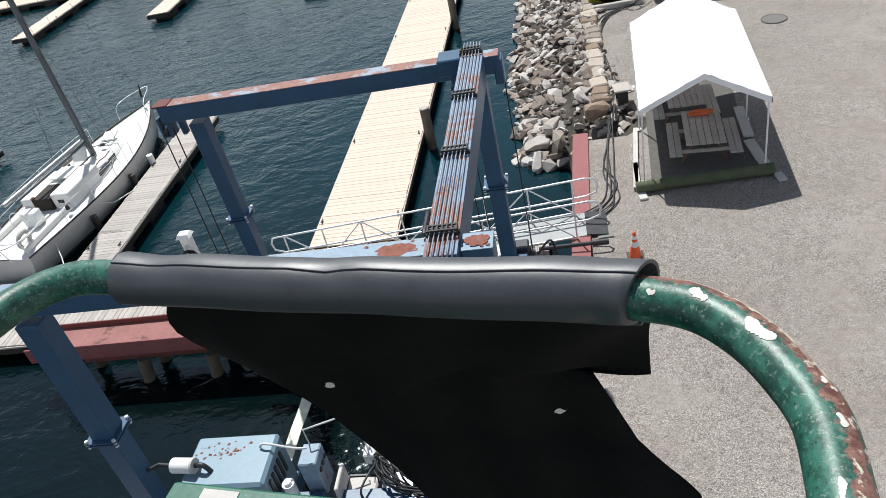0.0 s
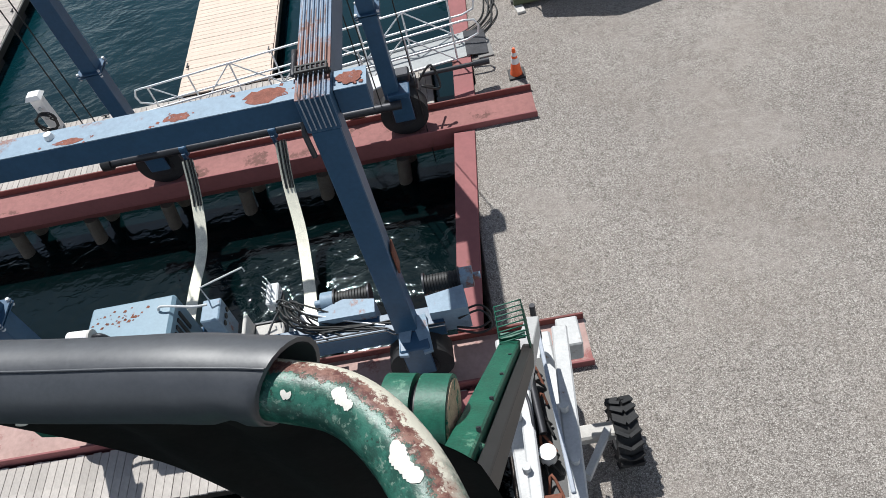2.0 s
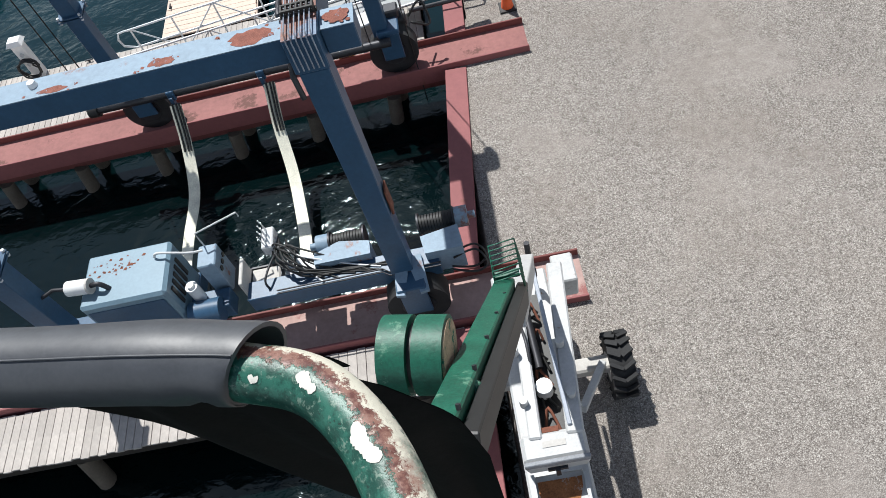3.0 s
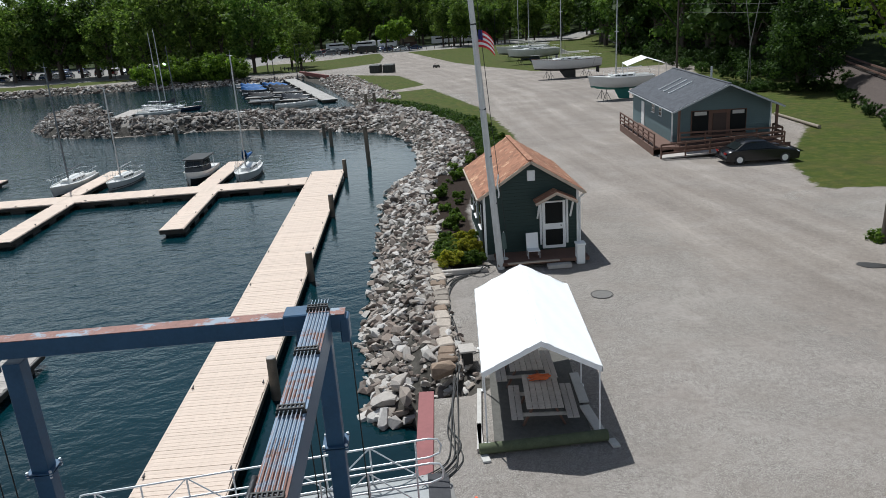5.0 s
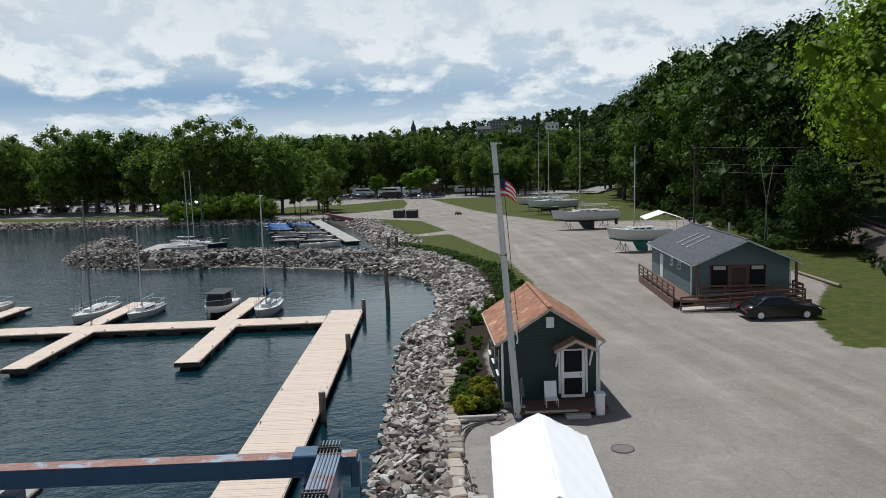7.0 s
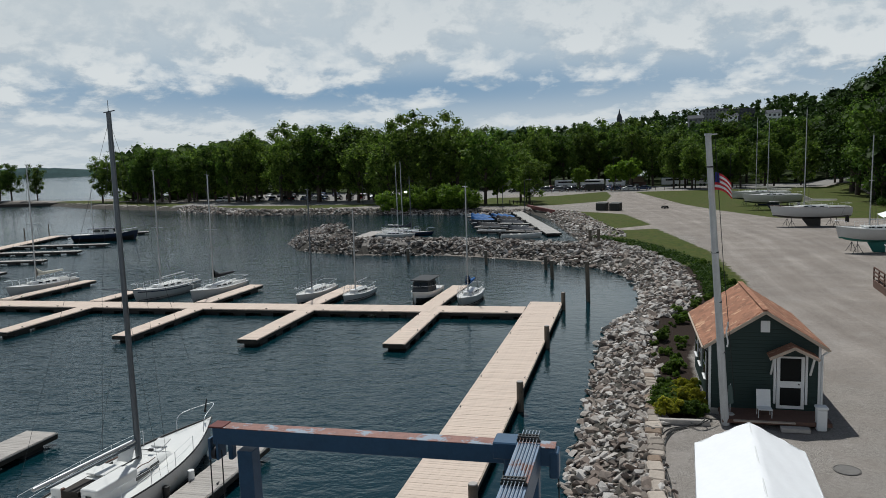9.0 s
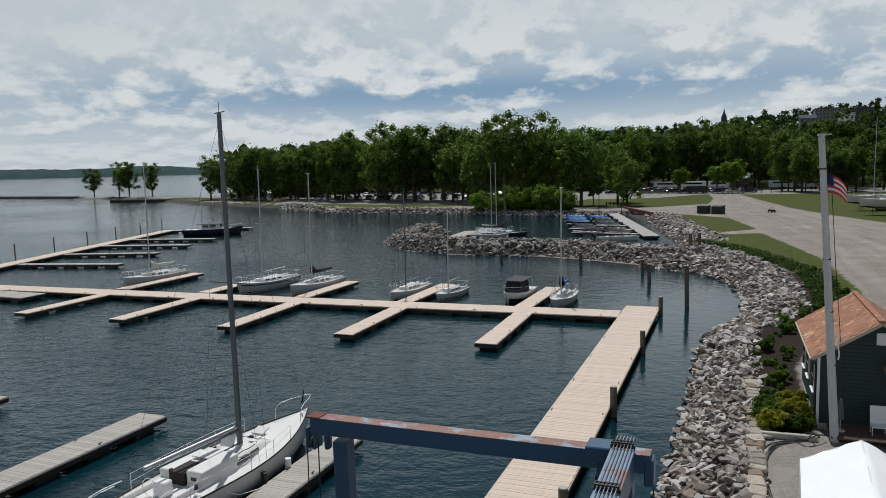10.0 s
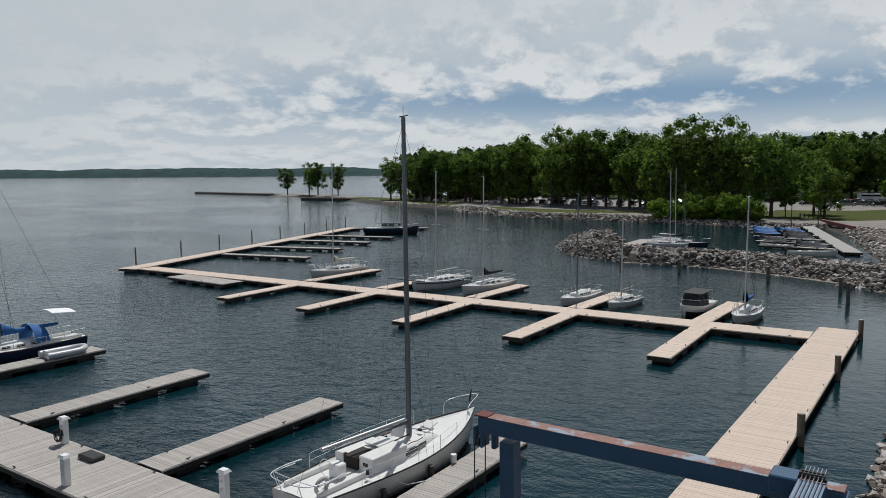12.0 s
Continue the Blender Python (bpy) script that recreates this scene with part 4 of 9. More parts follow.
    # wheels
    def wheel(x, y, s=1):
        w = part("wheel", Solid().rod((0, -0.17, 0), (0, 0.17, 0), 0.50, n=28), M_TYRE, t, at=(x, y, 0.51))
        part("rim", Solid().rod((0, -0.185 * s, 0), (0, 0.19 * s, 0), 0.27, n=20), M_STEEL, w)
        part("hub", Solid().rod((0, -0.24, 0), (0, 0.24, 0), 0.09, n=12), M_BLUE, w)
        return w

    for x, y in ((GX0 + 0.35, 12.42), (GX1 + 0.08, 12.42), (GX1 + 0.02, 6.42), (GX0 + 0.2, 6.42)):
        wheel(x, y)
        for sy in (-1, 1):
            part("fork_plate", Solid().box((x, y + sy * 0.25, 0.75), (0.42, 0.05, 0.62), ch=0.02), M_BLUE, t)
        part("fork_crown", Solid().box((x, y, 1.10), (0.46, 0.56, 0.12), ch=0.02), M_BLUE, t)

    for dx, tilt in ((-0.13, -8), (0.15, 10)):
        m = pose(GX1 + 0.02 + dx, 6.40, 0, 0, 0, tilt)
        wedge = [m @ Vector(p) for p in ((-0.12, 0.30, 1.16), (0.12, 0.30, 1.16), (0.07, -0.30, 1.06), (-0.07, -0.30, 1.06), (-0.12, 0.30, 1.24), (0.12, 0.30, 1.24), (0.07, -0.30, 1.12), (-0.07, -0.30, 1.12))]
        part("fender_plate", Solid().add([tuple(p) for p in wedge], [(3, 2, 1, 0), (4, 5, 6, 7), (0, 1, 5, 4), (1, 2, 6, 5), (2, 3, 7, 6), (3, 0, 4, 7)]), M_BLUETOP, t, "pale blue wedge plate over the wheel")
    part("hook_block", Solid().box((-2.28, 12.40, 1.02), (0.22, 0.14, 0.30), ch=0.03).box((-2.16, 12.40, 1.0), (0.05, 0.16, 0.36), ch=0.01).box((-2.40, 12.40, 1.0), (0.05, 0.16, 0.36), ch=0.01).rod((-2.28, 12.40, 0.86), (-2.28, 12.40, 0.68), 0.03, n=8), M_YELLOW, t, "yellow hook block")
    # far sill tube with sling brackets
    part("sill_tube", Solid().rod((GX0 - 0.5, 12.02, 1.0), (GX1 + 0.1, 12.02, 1.0), 0.09, n=14), M_STEEL, t)
    part("tube_cap", Solid().rod((GX0 - 0.62, 12.02, 1.0), (GX0 - 0.42, 12.02, 1.0), 0.14, n=14), M_CABLE, t)
    for x in (-6.0, -4.1):
        part("sling_bracket", Solid().box((x, 12.02, 1.0), (0.16, 0.24, 0.24), ch=0.02).box((x, 11.88, 0.86), (0.07, 0.1, 0.3)), M_BLUE, t)
    part("control_motor", Solid().rod((GX1 - 0.05, 12.75, 0.95), (GX1 + 0.45, 12.75, 0.95), 0.16, n=14).box((GX1 + 0.2, 12.7, 1.2), (0.3, 0.3, 0.2), ch=0.03), M_STEEL, t)
    part("hose", Solid().tube(smooth_line([(GX1 + 0.5, 12.8, 0.9), (GX1 + 0.8, 12.9, 1.15), (GX1 + 0.9, 12.7, 0.7), (GX1 + 0.55, 12.6, 0.9), (GX1 + 0.75, 12.9, 0.6)], 6), 0.025, 6), M_CABLE, t)
    part("cloth", Solid().box((GX1 - 0.3, 12.5, 1.3), (0.4, 0.3, 0.05), pose(0, 0, 0, 20, 10, 30).to_3x3(), 0.02), M_WHITE, t, "white rag")
    part("tow_bar", Solid().rod((GX1 + 0.5, 13.3, 0.65), (0.15, 13.45, 0.55), 0.05, n=10).rod((0.15, 13.45, 0.55), (0.5, 13.47, 0.54), 0.075, n=10), M_STEEL, t)

    # near sill, winches, seat and controls
    part("sill_beam", Solid().bar((-4.1, 6.72, 0.98), (GX1 + 0.5, 6.72, 0.98), 0.34, 0.34, ch=0.012), M_BLUE, t)
    part("sill_beam", Solid().bar((GX0 - 0.4, 6.72, 0.98), (-4.4, 6.72, 0.98), 0.34, 0.34, ch=0.012), M_BLUE, t)
    for x, s in ((-2.42, -1), (-0.98, 1)):
        w = part("winch", Solid().rod((x - 0.26, 7.28, 1.2), (x + 0.26, 7.28, 1.2), 0.12, n=18), M_CABLE, t)
        for e in (-0.28, 0.28):
            part("flange", Solid().rod((x + e - 0.015, 7.28, 1.2), (x + e + 0.015, 7.28, 1.2), 0.19, n=20), M_STEEL, w)
        part("gearbox", Solid().rod((x + s * 0.3, 7.28, 1.2), (x + s * 0.5, 7.28, 1.2), 0.17, n=16).rod((x + s * 0.5, 7.28, 1.2), (x + s * 0.62, 7.28, 1.2), 0.06, n=10), M_BLUETOP, w)
        c = Solid()
        for k in range(11):
            a = x - 0.24 + k * 0.047
            c.rod((a - 0.018, 7.28, 1.2), (a + 0.018, 7.28, 1.2), 0.145 if k % 2 else 0.15, n=14)
        part("rope_turn", c, M_CABLE, w)
    part("winch_guard", Solid().prism([(-2.95, 6.85), (-2.95, 7.05), (-2.55, 7.2), (-2.05, 7.1), (-2.05, 6.85)], 0.8, 1.32), M_BLUETOP, t)
    part("winch_guard", Solid().prism([(-1.2, 6.62), (-1.25, 6.95), (-0.65, 7.05), (-0.62, 6.62)], 0.8, 1.34), M_BLUETOP, t)
    part("step_plate", Solid().box((-3.3, 7.05, 0.95), (0.5, 0.5, 0.03)), M_WHITE, t)
    part("seat", Solid().box((-3.85, 6.95, 1.0), (0.48, 0.5, 0.08), ch=0.02).box((-4.12, 6.95, 1.2), (0.06, 0.5, 0.42), ch=0.02), M_CONC, t, "worn pale operator seat")
    for a, b in (((-4.1, 7.22), (-3.58, 7.22)), ((-4.1, 6.68), (-3.58, 6.68)), ((-3.58, 6.68), (-3.58, 7.22)), ((-4.1, 6.68), (-4.1, 7.22))):
        part("seat_frame", Solid().bar((*a, 1.03), (*b, 1.03), 0.03, 0.05), M_STEEL, t)
    part("armrest", Solid().tube(smooth_line([(-3.6, 7.2, 1.0), (-3.6, 7.2, 1.3), (-3.75, 6.75, 1.3), (-3.7, 6.7, 1.0)], 6), 0.02, 6), M_STEEL, t)
    part("gauge_panel", Solid().box((-4.55, 7.15, 1.35), (0.3, 0.42, 0.75), ch=0.02), M_BLUETOP, t)
    for k in range(3):
        part("gauge", Solid().rod((-4.395, 7.02 + k * 0.13, 1.5), (-4.38, 7.02 + k * 0.13, 1.5), 0.045, n=14), M_BLACK, t)
    part("lamp_arm", Solid().tube([(-4.6, 7.35, 1.7), (-4.6, 7.35, 2.05), (-3.95, 7.6, 2.05), (-3.95, 7.6, 1.95)], 0.015, 6), M_GREYPAINT, t)
    bank = part("valve_bank", Solid().box((-3.72, 7.55, 1.25), (0.2, 0.42, 0.22), ch=0.02), M_GREYPAINT, t)
    for k in range(7):
        part("lever", Solid().rod((-3.74, 7.38 + k * 0.055, 1.35), (-3.78 + 0.05 * (k % 2), 7.38 + k * 0.055, 1.62), 0.01, n=6), M_ALU, bank)
    r2 = random.Random(4)
    for k in range(16):
        x0, x1 = -3.65 + r2.uniform(-0.1, 0.2), -2.9 + r2.uniform(-0.4, 0.6)
        pts = [(x0, 7.4 + 0.02 * k, 1.15), (x0 + 0.25, 7.3 - 0.03 * k, 1.25 + r2.uniform(0, 0.25)), (x1, 6.95 - 0.015 * k, 1.2), (x1 + r2.uniform(0.2, 1.2), 6.6 + 0.01 * k, 1.16)]
        part("hydraulic_hose", Solid().tube(smooth_line(pts, 5), 0.016, 6), M_CABLE if k % 8 else M_ALU, t)
    for k, y in enumerate((6.54, 6.60)):
        part("pipe", Solid().tube([(-3.6, y, 1.19), (-1.9, y, 1.19), (-1.8, y - 0.06, 1.16), (-1.0, y - 0.06, 1.16)], 0.014, 6), M_STEEL, t)
    for k in range(2):
        part("hose_loop", Solid().tube(smooth_line([(-0.8, 6.7 - 0.1 * k, 1.1), (-0.45, 6.75 - 0.1 * k, 1.15), (-0.3, 6.6 - 0.14 * k, 1.0), (-0.5, 6.48 - 0.1 * k, 0.95), (-0.85, 6.52 - 0.05 * k, 1.0)], 6), 0.018, 6), M_CABLE, t)

    # power unit
    box = part("power_unit", Solid().box((-5.72, 6.92, 1.45), (1.38, 0.98, 1.05), ch=0.05), mat("pale_blue_housing", (0.17, 0.26, 0.325), 0.45, var=0.1, scale=3, stain=(0.20, 0.07, 0.04), stain_at=0.64, stain_scale=2.2), t, "pale blue engine housing with rust spots")
    r3 = random.Random(12)
    flecks = Solid()
    for k in range(34):
        c, d, w = -5.95 + r3.gauss(0, 0.20), 7.05 + r3.gauss(0, 0.11), r3.uniform(0.008, 0.034)
        flecks.prism([(c - w, d - w * 0.5), (c + w * 0.7, d - w * 0.8), (c + w, d + w * 0.4), (c - w * 0.2, d + w * 0.9)], 1.974, 1.9775)
    part("rust_fleck", flecks, M_RUST, box, "scattered rust flecks")
    part("skirt", Solid().box((-5.72, 6.92, 0.85), (1.42, 1.0, 0.3), ch=0.02), M_BLUE, box)
    for k in range(5):
        part("louvre", Solid().box((-5.02, 6.62 + 0.13 * k, 1.6), (0.03, 0.07, 0.42), ch=0.01), M_BLACK, box)
    part("door_seam", Solid().box((-5.72, 6.425, 1.45), (1.2, 0.012, 0.75)), M_BLUE, box)
    part("silencer", Solid().rod((-6.55, 6.78, 2.08), (-6.2, 6.74, 2.10), 0.12, n=16), M_WHITE, box, "white exhaust silencer")
    part("silencer_end", Solid().rod((-6.2, 6.74, 2.10), (-6.17, 6.737, 2.10), 0.125, n=16), M_CONC, box)
    part("exhaust_pipe", Solid().tube(smooth_line([(-6.17, 6.74, 2.1), (-6.02, 6.72, 2.12), (-5.92, 6.72, 1.9)], 5), 0.04, 8), M_STEEL, box)
    part("tail_pipe", Solid().tube([(-6.55, 6.78, 2.08), (-6.8, 6.8, 2.1), (-7.05, 6.7, 2.05)], 0.03, 8), M_STEEL, box)
    part("grab_bar", Solid().tube(smooth_line([(-5.25, 7.1, 2.0), (-5.15, 7.1, 2.08), (-4.7, 7.05, 2.0), (-4.5, 7.08, 1.95)], 5), 0.022, 6), M_GREYPAINT, t)
    part("filter", Solid().rod((-4.85, 6.75, 1.2), (-4.85, 6.75, 1.55), 0.1, n=14).rod((-4.85, 6.75, 1.55), (-4.85, 6.75, 1.6), 0.06, n=12), M_WHITE, t)
    part("fuel_tank", Solid().rod((-5.0, 6.5, 1.15), (-4.5, 6.5, 1.15), 0.2, n=16), M_BLUE, t)
    return t


hoist = gantry()


def sling(xs, label):
    """A wide lifting belt from a bracket down into the slip."""
    t = thing("lifting_sling", label, "sling", group="lifting slings")
    ctrl = list(zip(xs, (11.8, 11.3, 10.5, 9.6, 8.7, 7.95, 7.4), (0.85, 0.15, -0.4, -0.6, -0.4, 0.15, 0.8)))
    line = smooth_line(ctrl, 7)
    part("belt", Solid().sheet([[(p.x - 0.12, p.y, p.z + 0.01), (p.x, p.y, p.z + 0.025), (p.x + 0.12, p.y, p.z + 0.01)] for p in line]).sheet([[(p.x + 0.12, p.y, p.z - 0.008), (p.x, p.y, p.z + 0.006), (p.x - 0.12, p.y, p.z - 0.008)] for p in line]), mat("worn_sling_webbing", (0.72, 0.70, 0.58), 0.85, var=0.25, scale=5, stain=(0.30, 0.29, 0.12), stain_at=0.62, stain_scale=2), t)
    head = line[:9]
    for dx in (-0.05, 0.03, 0.09):
        part("strap", Solid().tube([(p.x + dx, p.y, p.z + 0.05) for p in head], 0.022, 6), M_CABLE, t, "dark tie strap")
    return t


sling((-5.97, -6.02, -6.06, -6.19, -6.08, -5.74, -5.37), "yellowed white lifting sling hanging across the slip")
sling((-3.98, -4.04, -3.94, -3.84, -3.68, -3.48, -3.25), "white lifting sling hanging across the slip")
# ---- houses ----
def gable_house(name, label, at, w, d, eave, ridge, wall_m, roof_m, over=0.3, front_over=None, tile=(0.34, 0.2), trim=M_WHITE):
    """A house with a gable to the front (-y), walls, gutters, bargeboards and shingles."""
    t = thing(name, label, "house", at)
    fo = over if front_over is None else front_over
    s = Solid().prism([(-w / 2, 0), (w / 2, 0), (w / 2, d), (-w / 2, d)], 0.0, eave)
    for y in (0.0, d - 0.12):
        s.add([(-w / 2, y, eave), (w / 2, y, eave), (0, y, ridge - 0.02), (-w / 2, y + 0.12, eave), (w / 2, y + 0.12, eave), (0, y + 0.12, ridge - 0.02)], [(0, 1, 2), (3, 5, 4), (0, 2, 5, 3), (1, 4, 5, 2)])
    wall = part("wall", s, wall_m, t)
    # clapboards on the front and left walls
    lap = Solid()
    n = int(ridge / 0.15)
    for i in range(n):
        z = 0.1 + i * 0.15
        half = w / 2 if z < eave else w / 2 * max(0.0, (ridge - 0.1 - z) / (ridge - eave))
        if half > 0.15:
            lap.box((0, -0.012, z + 0.07), (2 * half, 0.022, 0.145), pose(0, 0, 0, 1.5).to_3x3())
        if z < eave - 0.1:
            lap.box((-w / 2 - 0.012, d / 2, z + 0.07), (0.022, d, 0.145), pose(0, 0, 0, 0, 4).to_3x3())
    tagged(part("clapboard", lap, wall_m, t), kind="stuff")
    for sx in (-1, 1):
        part("corner_board", Solid().box((sx * (w / 2 + 0.01), -0.02, eave / 2), (0.10, 0.05, eave), ch=0.005), M_WHITE, t)
    k = (ridge - eave) / (w / 2)
    body = Solid()
    for sx in (-1, 1):
        xe, ze = sx * (w / 2 + over), eave - over * k
        q = [(0, -fo, ridge), (xe, -fo, ze), (xe, d + over, ze), (0, d + over, ridge)]
        body.add(q + [(x, y, z + 0.10) for x, y, z in q], [(0, 1, 2, 3), (7, 6, 5, 4), (0, 4, 5, 1), (1, 5, 6, 2), (2, 6, 7, 3)])
    roof = part("roof", body, roof_m, t)
    sl = math.hypot(w / 2 + over, (w / 2 + over) * k)
    tiles = Solid()
    rows, cols = int(sl / tile[1]), int((d + over + fo) / tile[0])
    for sx in (-1, 1):
        turn = pose(0, 0, 0, 0, math.degrees(math.atan(k)) * sx, 0).to_3x3()
        for r in range(rows):
            f = (r + 0.5) / rows
            for c in range(cols):
                y = -fo + (c + 0.5 + 0.5 * (r % 2)) * (d + over + fo) / cols
                if y > d + over - 0.05:
                    continue
                x = sx * (w / 2 + over) * f
                z = ridge - abs(x) * k + 0.107 + rng.uniform(0, 0.006)
                tiles.box((x, y, z), (sl / rows * 1.15, (d + over + fo) / cols - 0.012, 0.016), turn)
    tagged(part("shingle", tiles, roof_m, roof), kind="stuff")
    part("ridge_cap", Solid().bar((0, -fo, ridge + 0.125), (0, d + over, ridge + 0.125), 0.22, 0.03), roof_m, roof)
    for sx in (-1, 1):
        a, b = (0, -fo - 0.015, ridge + 0.03), (sx * (w / 2 + over), -fo - 0.015, eave - over * k + 0.03)
        part("bargeboard", Solid().bar(a, b, 0.04, 0.12, up=(0, 0, 1)), trim, roof)
        part("gutter", Solid().bar((sx * (w / 2 + over + 0.04), -fo, eave - over * k + 0.03), (sx * (w / 2 + over + 0.04), d + over, eave - over * k + 0.03), 0.07, 0.07, ch=0.02), trim, roof)
    return t


def window(parent, x, y, z, w, h, side="front", trim=M_WHITE):
    """A framed window on a wall that faces -y (front) or -x (left)."""
    t = pose(x, y, z) if side == "front" else pose(x, y, z, 0, 0, -90)
    p = part("window", Solid().box((0, -0.03, 0), (w + 0.16, 0.05, h + 0.16), ch=0.006), trim, parent, at=t)
    part("pane", Solid().box((0, -0.058, 0), (w, 0.012, h)), M_GLASS, p)
    part("sill", Solid().box((0, -0.07, -h / 2 - 0.06), (w + 0.24, 0.10, 0.04), ch=0.005), trim, p)
    part("mullion", Solid().box((0, -0.068, 0), (w, 0.012, 0.04)), trim, p)
    return p


M_SCREEN = mat("dark_screen_mesh", (0.008, 0.009, 0.009), 0.7, var=0.2, spec=0.2)
M_TRIM = mat("weathered_tan_trim", (0.46, 0.37, 0.29), 0.8, var=0.2, scale=3)
M_GREYTRIM = mat("pale_grey_trim", (0.40, 0.42, 0.44), 0.6, var=0.1, scale=3)
office = gable_house("harbour_office", "small dark green cottage with an orange-brown shingle roof", pose(5.36, 31.0, 0.0), 4.05, 6.2, 2.95, 4.25, M_SIDING, M_SHINGLE, 0.28, 0.28, trim=M_TRIM)
part("vent", Solid().box((0.03, -0.04, 3.66), (0.34, 0.06, 0.46), ch=0.01).box((0.03, -0.075, 3.66), (0.25, 0.02, 0.36)), M_WHITE, office)
door = part("door", Solid().box((0.98, -0.05, 1.42), (1.02, 0.08, 2.12), ch=0.008), M_WHITE, office, "white screen door with two dark panes")
for z, h in ((1.95, 0.92), (0.86, 0.72)):
    part("pane", Solid().box((0.98, -0.095, z), (0.76, 0.02, h)), M_SCREEN, door)
part("handle", Solid().rod((1.28, -0.1, 1.38), (1.28, -0.16, 1.38), 0.025, n=10), M_STEEL, door)
for sx in (-0.58, 0.58):
    part("shutter", Solid().box((0.98 + sx, -0.06, 1.55), (0.09, 0.09, 2.0), ch=0.01), M_WHITE, door)
hood = Solid()
for sx in (-1, 1):
    q = [(0.98, -0.75, 2.98), (0.98 + sx * 0.88, -0.75, 2.55), (0.98 + sx * 0.88, 0.0, 2.55), (0.98, 0.0, 2.98)]
    hood.add(q + [(x, y, z + 0.06) for x, y, z in q], [(0, 1, 2, 3), (7, 6, 5, 4), (0, 4, 5, 1), (1, 5, 6, 2)])
hood_ob = part("door_hood", hood, M_SHINGLE, office, "small shingled gable hood")
for sx in (-1, 1):
    part("hood_trim", Solid().bar((0.98, -0.77, 2.97), (0.98 + sx * 0.9, -0.77, 2.53), 0.04, 0.11), M_TRIM, hood_ob)
    part("bracket", Solid().bar((0.98 + sx * 0.72, -0.65, 2.55), (0.98 + sx * 0.72, -0.05, 1.75), 0.07, 0.07), M_WHITE, hood_ob)
for y in (1.4, 3.4, 5.0):
    window(office, -2.04, y, 1.75, 0.7, 1.1, "left")
part("downpipe", Solid().tube([(-2.32, 0.3, 2.8), (-2.12, 0.1, 2.5), (-2.12, 0.08, 0.1)], 0.035, 8), M_CABLE, office)
part("downpipe", Solid().tube([(2.34, -0.2, 2.78), (2.12, -0.06, 2.55), (2.12, -0.06, 0.1)], 0.045, 8), M_WHITE, office)
part("foundation", Solid().box((0, 3.1, 0.1), (4.12, 6.26, 0.3)), M_CONC, office)
pd = part("porch_deck", Solid().box((0.25, -0.72, 0.2), (3.9, 1.44, 0.12), ch=0.01), M_BROWN, office, "dark stained porch deck")
for k in range(9):
    part("board", Solid().box((0.25, -1.36 + k * 0.16, 0.275), (3.9, 0.148, 0.03)), M_BROWN, pd)
part("step", Solid().box((0.85, -1.72, 0.10), (1.0, 0.32, 0.16), ch=0.01), M_GREYWOOD, office)
part("step", Solid().box((-0.2, -1.5, 0.27), (2.2, 0.14, 0.05), ch=0.005), M_TRIM, office)

club = gable_house("club_house", "slate blue single-storey clubhouse with a grey roof and brown deck", pose(22.75, 52.0, 0.0, 0, 0, -5), 6.9, 12.6, 3.0, 4.55, M_SIDING2, M_SLATE, 0.35, 1.5, (0.5, 0.22), M_GREYTRIM)
for k in range(3):
    m = pose(-1.75, 4.3 + k * 1.45, 4.55 - 1.75 * 0.449 + 0.15, 0, -24.2, 0)
    sk = part("skylight", Solid().box((0, 0, 0), (1.9, 0.36, 0.10), ch=0.02), M_GREYTRIM, club, at=m)
    part("pane", Solid().box((0, 0.06, 0.052), (1.8, 0.28, 0.01)), mat("dull_dark_skylight", (0.05, 0.055, 0.065), 0.5, var=0.2), sk)
for y in (3.2, 5.4):
    window(club, -3.46, y, 2.35, 0.55, 0.55, "left")
part("door", Solid().box((-3.48, 8.8, 1.45), (0.08, 0.95, 2.05), ch=0.01), M_WHITE, club)
front = part("window_band", Solid().box((-0.2, -0.05, 1.75), (3.9, 0.1, 1.9), ch=0.01), M_BROWN, club, "dark glazed front with a wooden door")
for x, w in ((-1.5, 1.15), (1.15, 1.1)):
    part("pane", Solid().box((x, -0.11, 1.85), (w, 0.03, 1.6)), M_SCREEN, front)
    part("blind", Solid().box((x, -0.13, 2.5), (w * 0.75, 0.02, 0.25)), M_CONC, front)
part("front_door", Solid().box((-0.15, -0.12, 1.5), (0.95, 0.05, 1.95), ch=0.01), mat("dark_stained_door", (0.045, 0.024, 0.018), 0.6, var=0.2, scale=3), front)
for x in (-3.35, 3.35):
    part("porch_post", Solid().box((x, -1.35, 1.75), (0.16, 0.16, 2.6), ch=0.01), M_BROWN, club)
part("chimney_pipe", Solid().rod((1.8, 8.2, 3.6), (1.8, 8.2, 5.0), 0.08, n=12), M_GREYPAINT, club)
wrap = part("deck", Solid().box((-4.35, 4.0, 0.5), (1.7, 11.6, 0.14), ch=0.01).box((0.0, -0.95, 0.5), (7.2, 1.9, 0.14), ch=0.01), M_BROWN, club, "weathered deck along the front and side")
part("skirt", Solid().box((-5.17, 4.0, 0.23), (0.04, 11.6, 0.46)).box((0.2, -1.9, 0.23), (8.0, 0.04, 0.46)), M_BROWN, wrap)


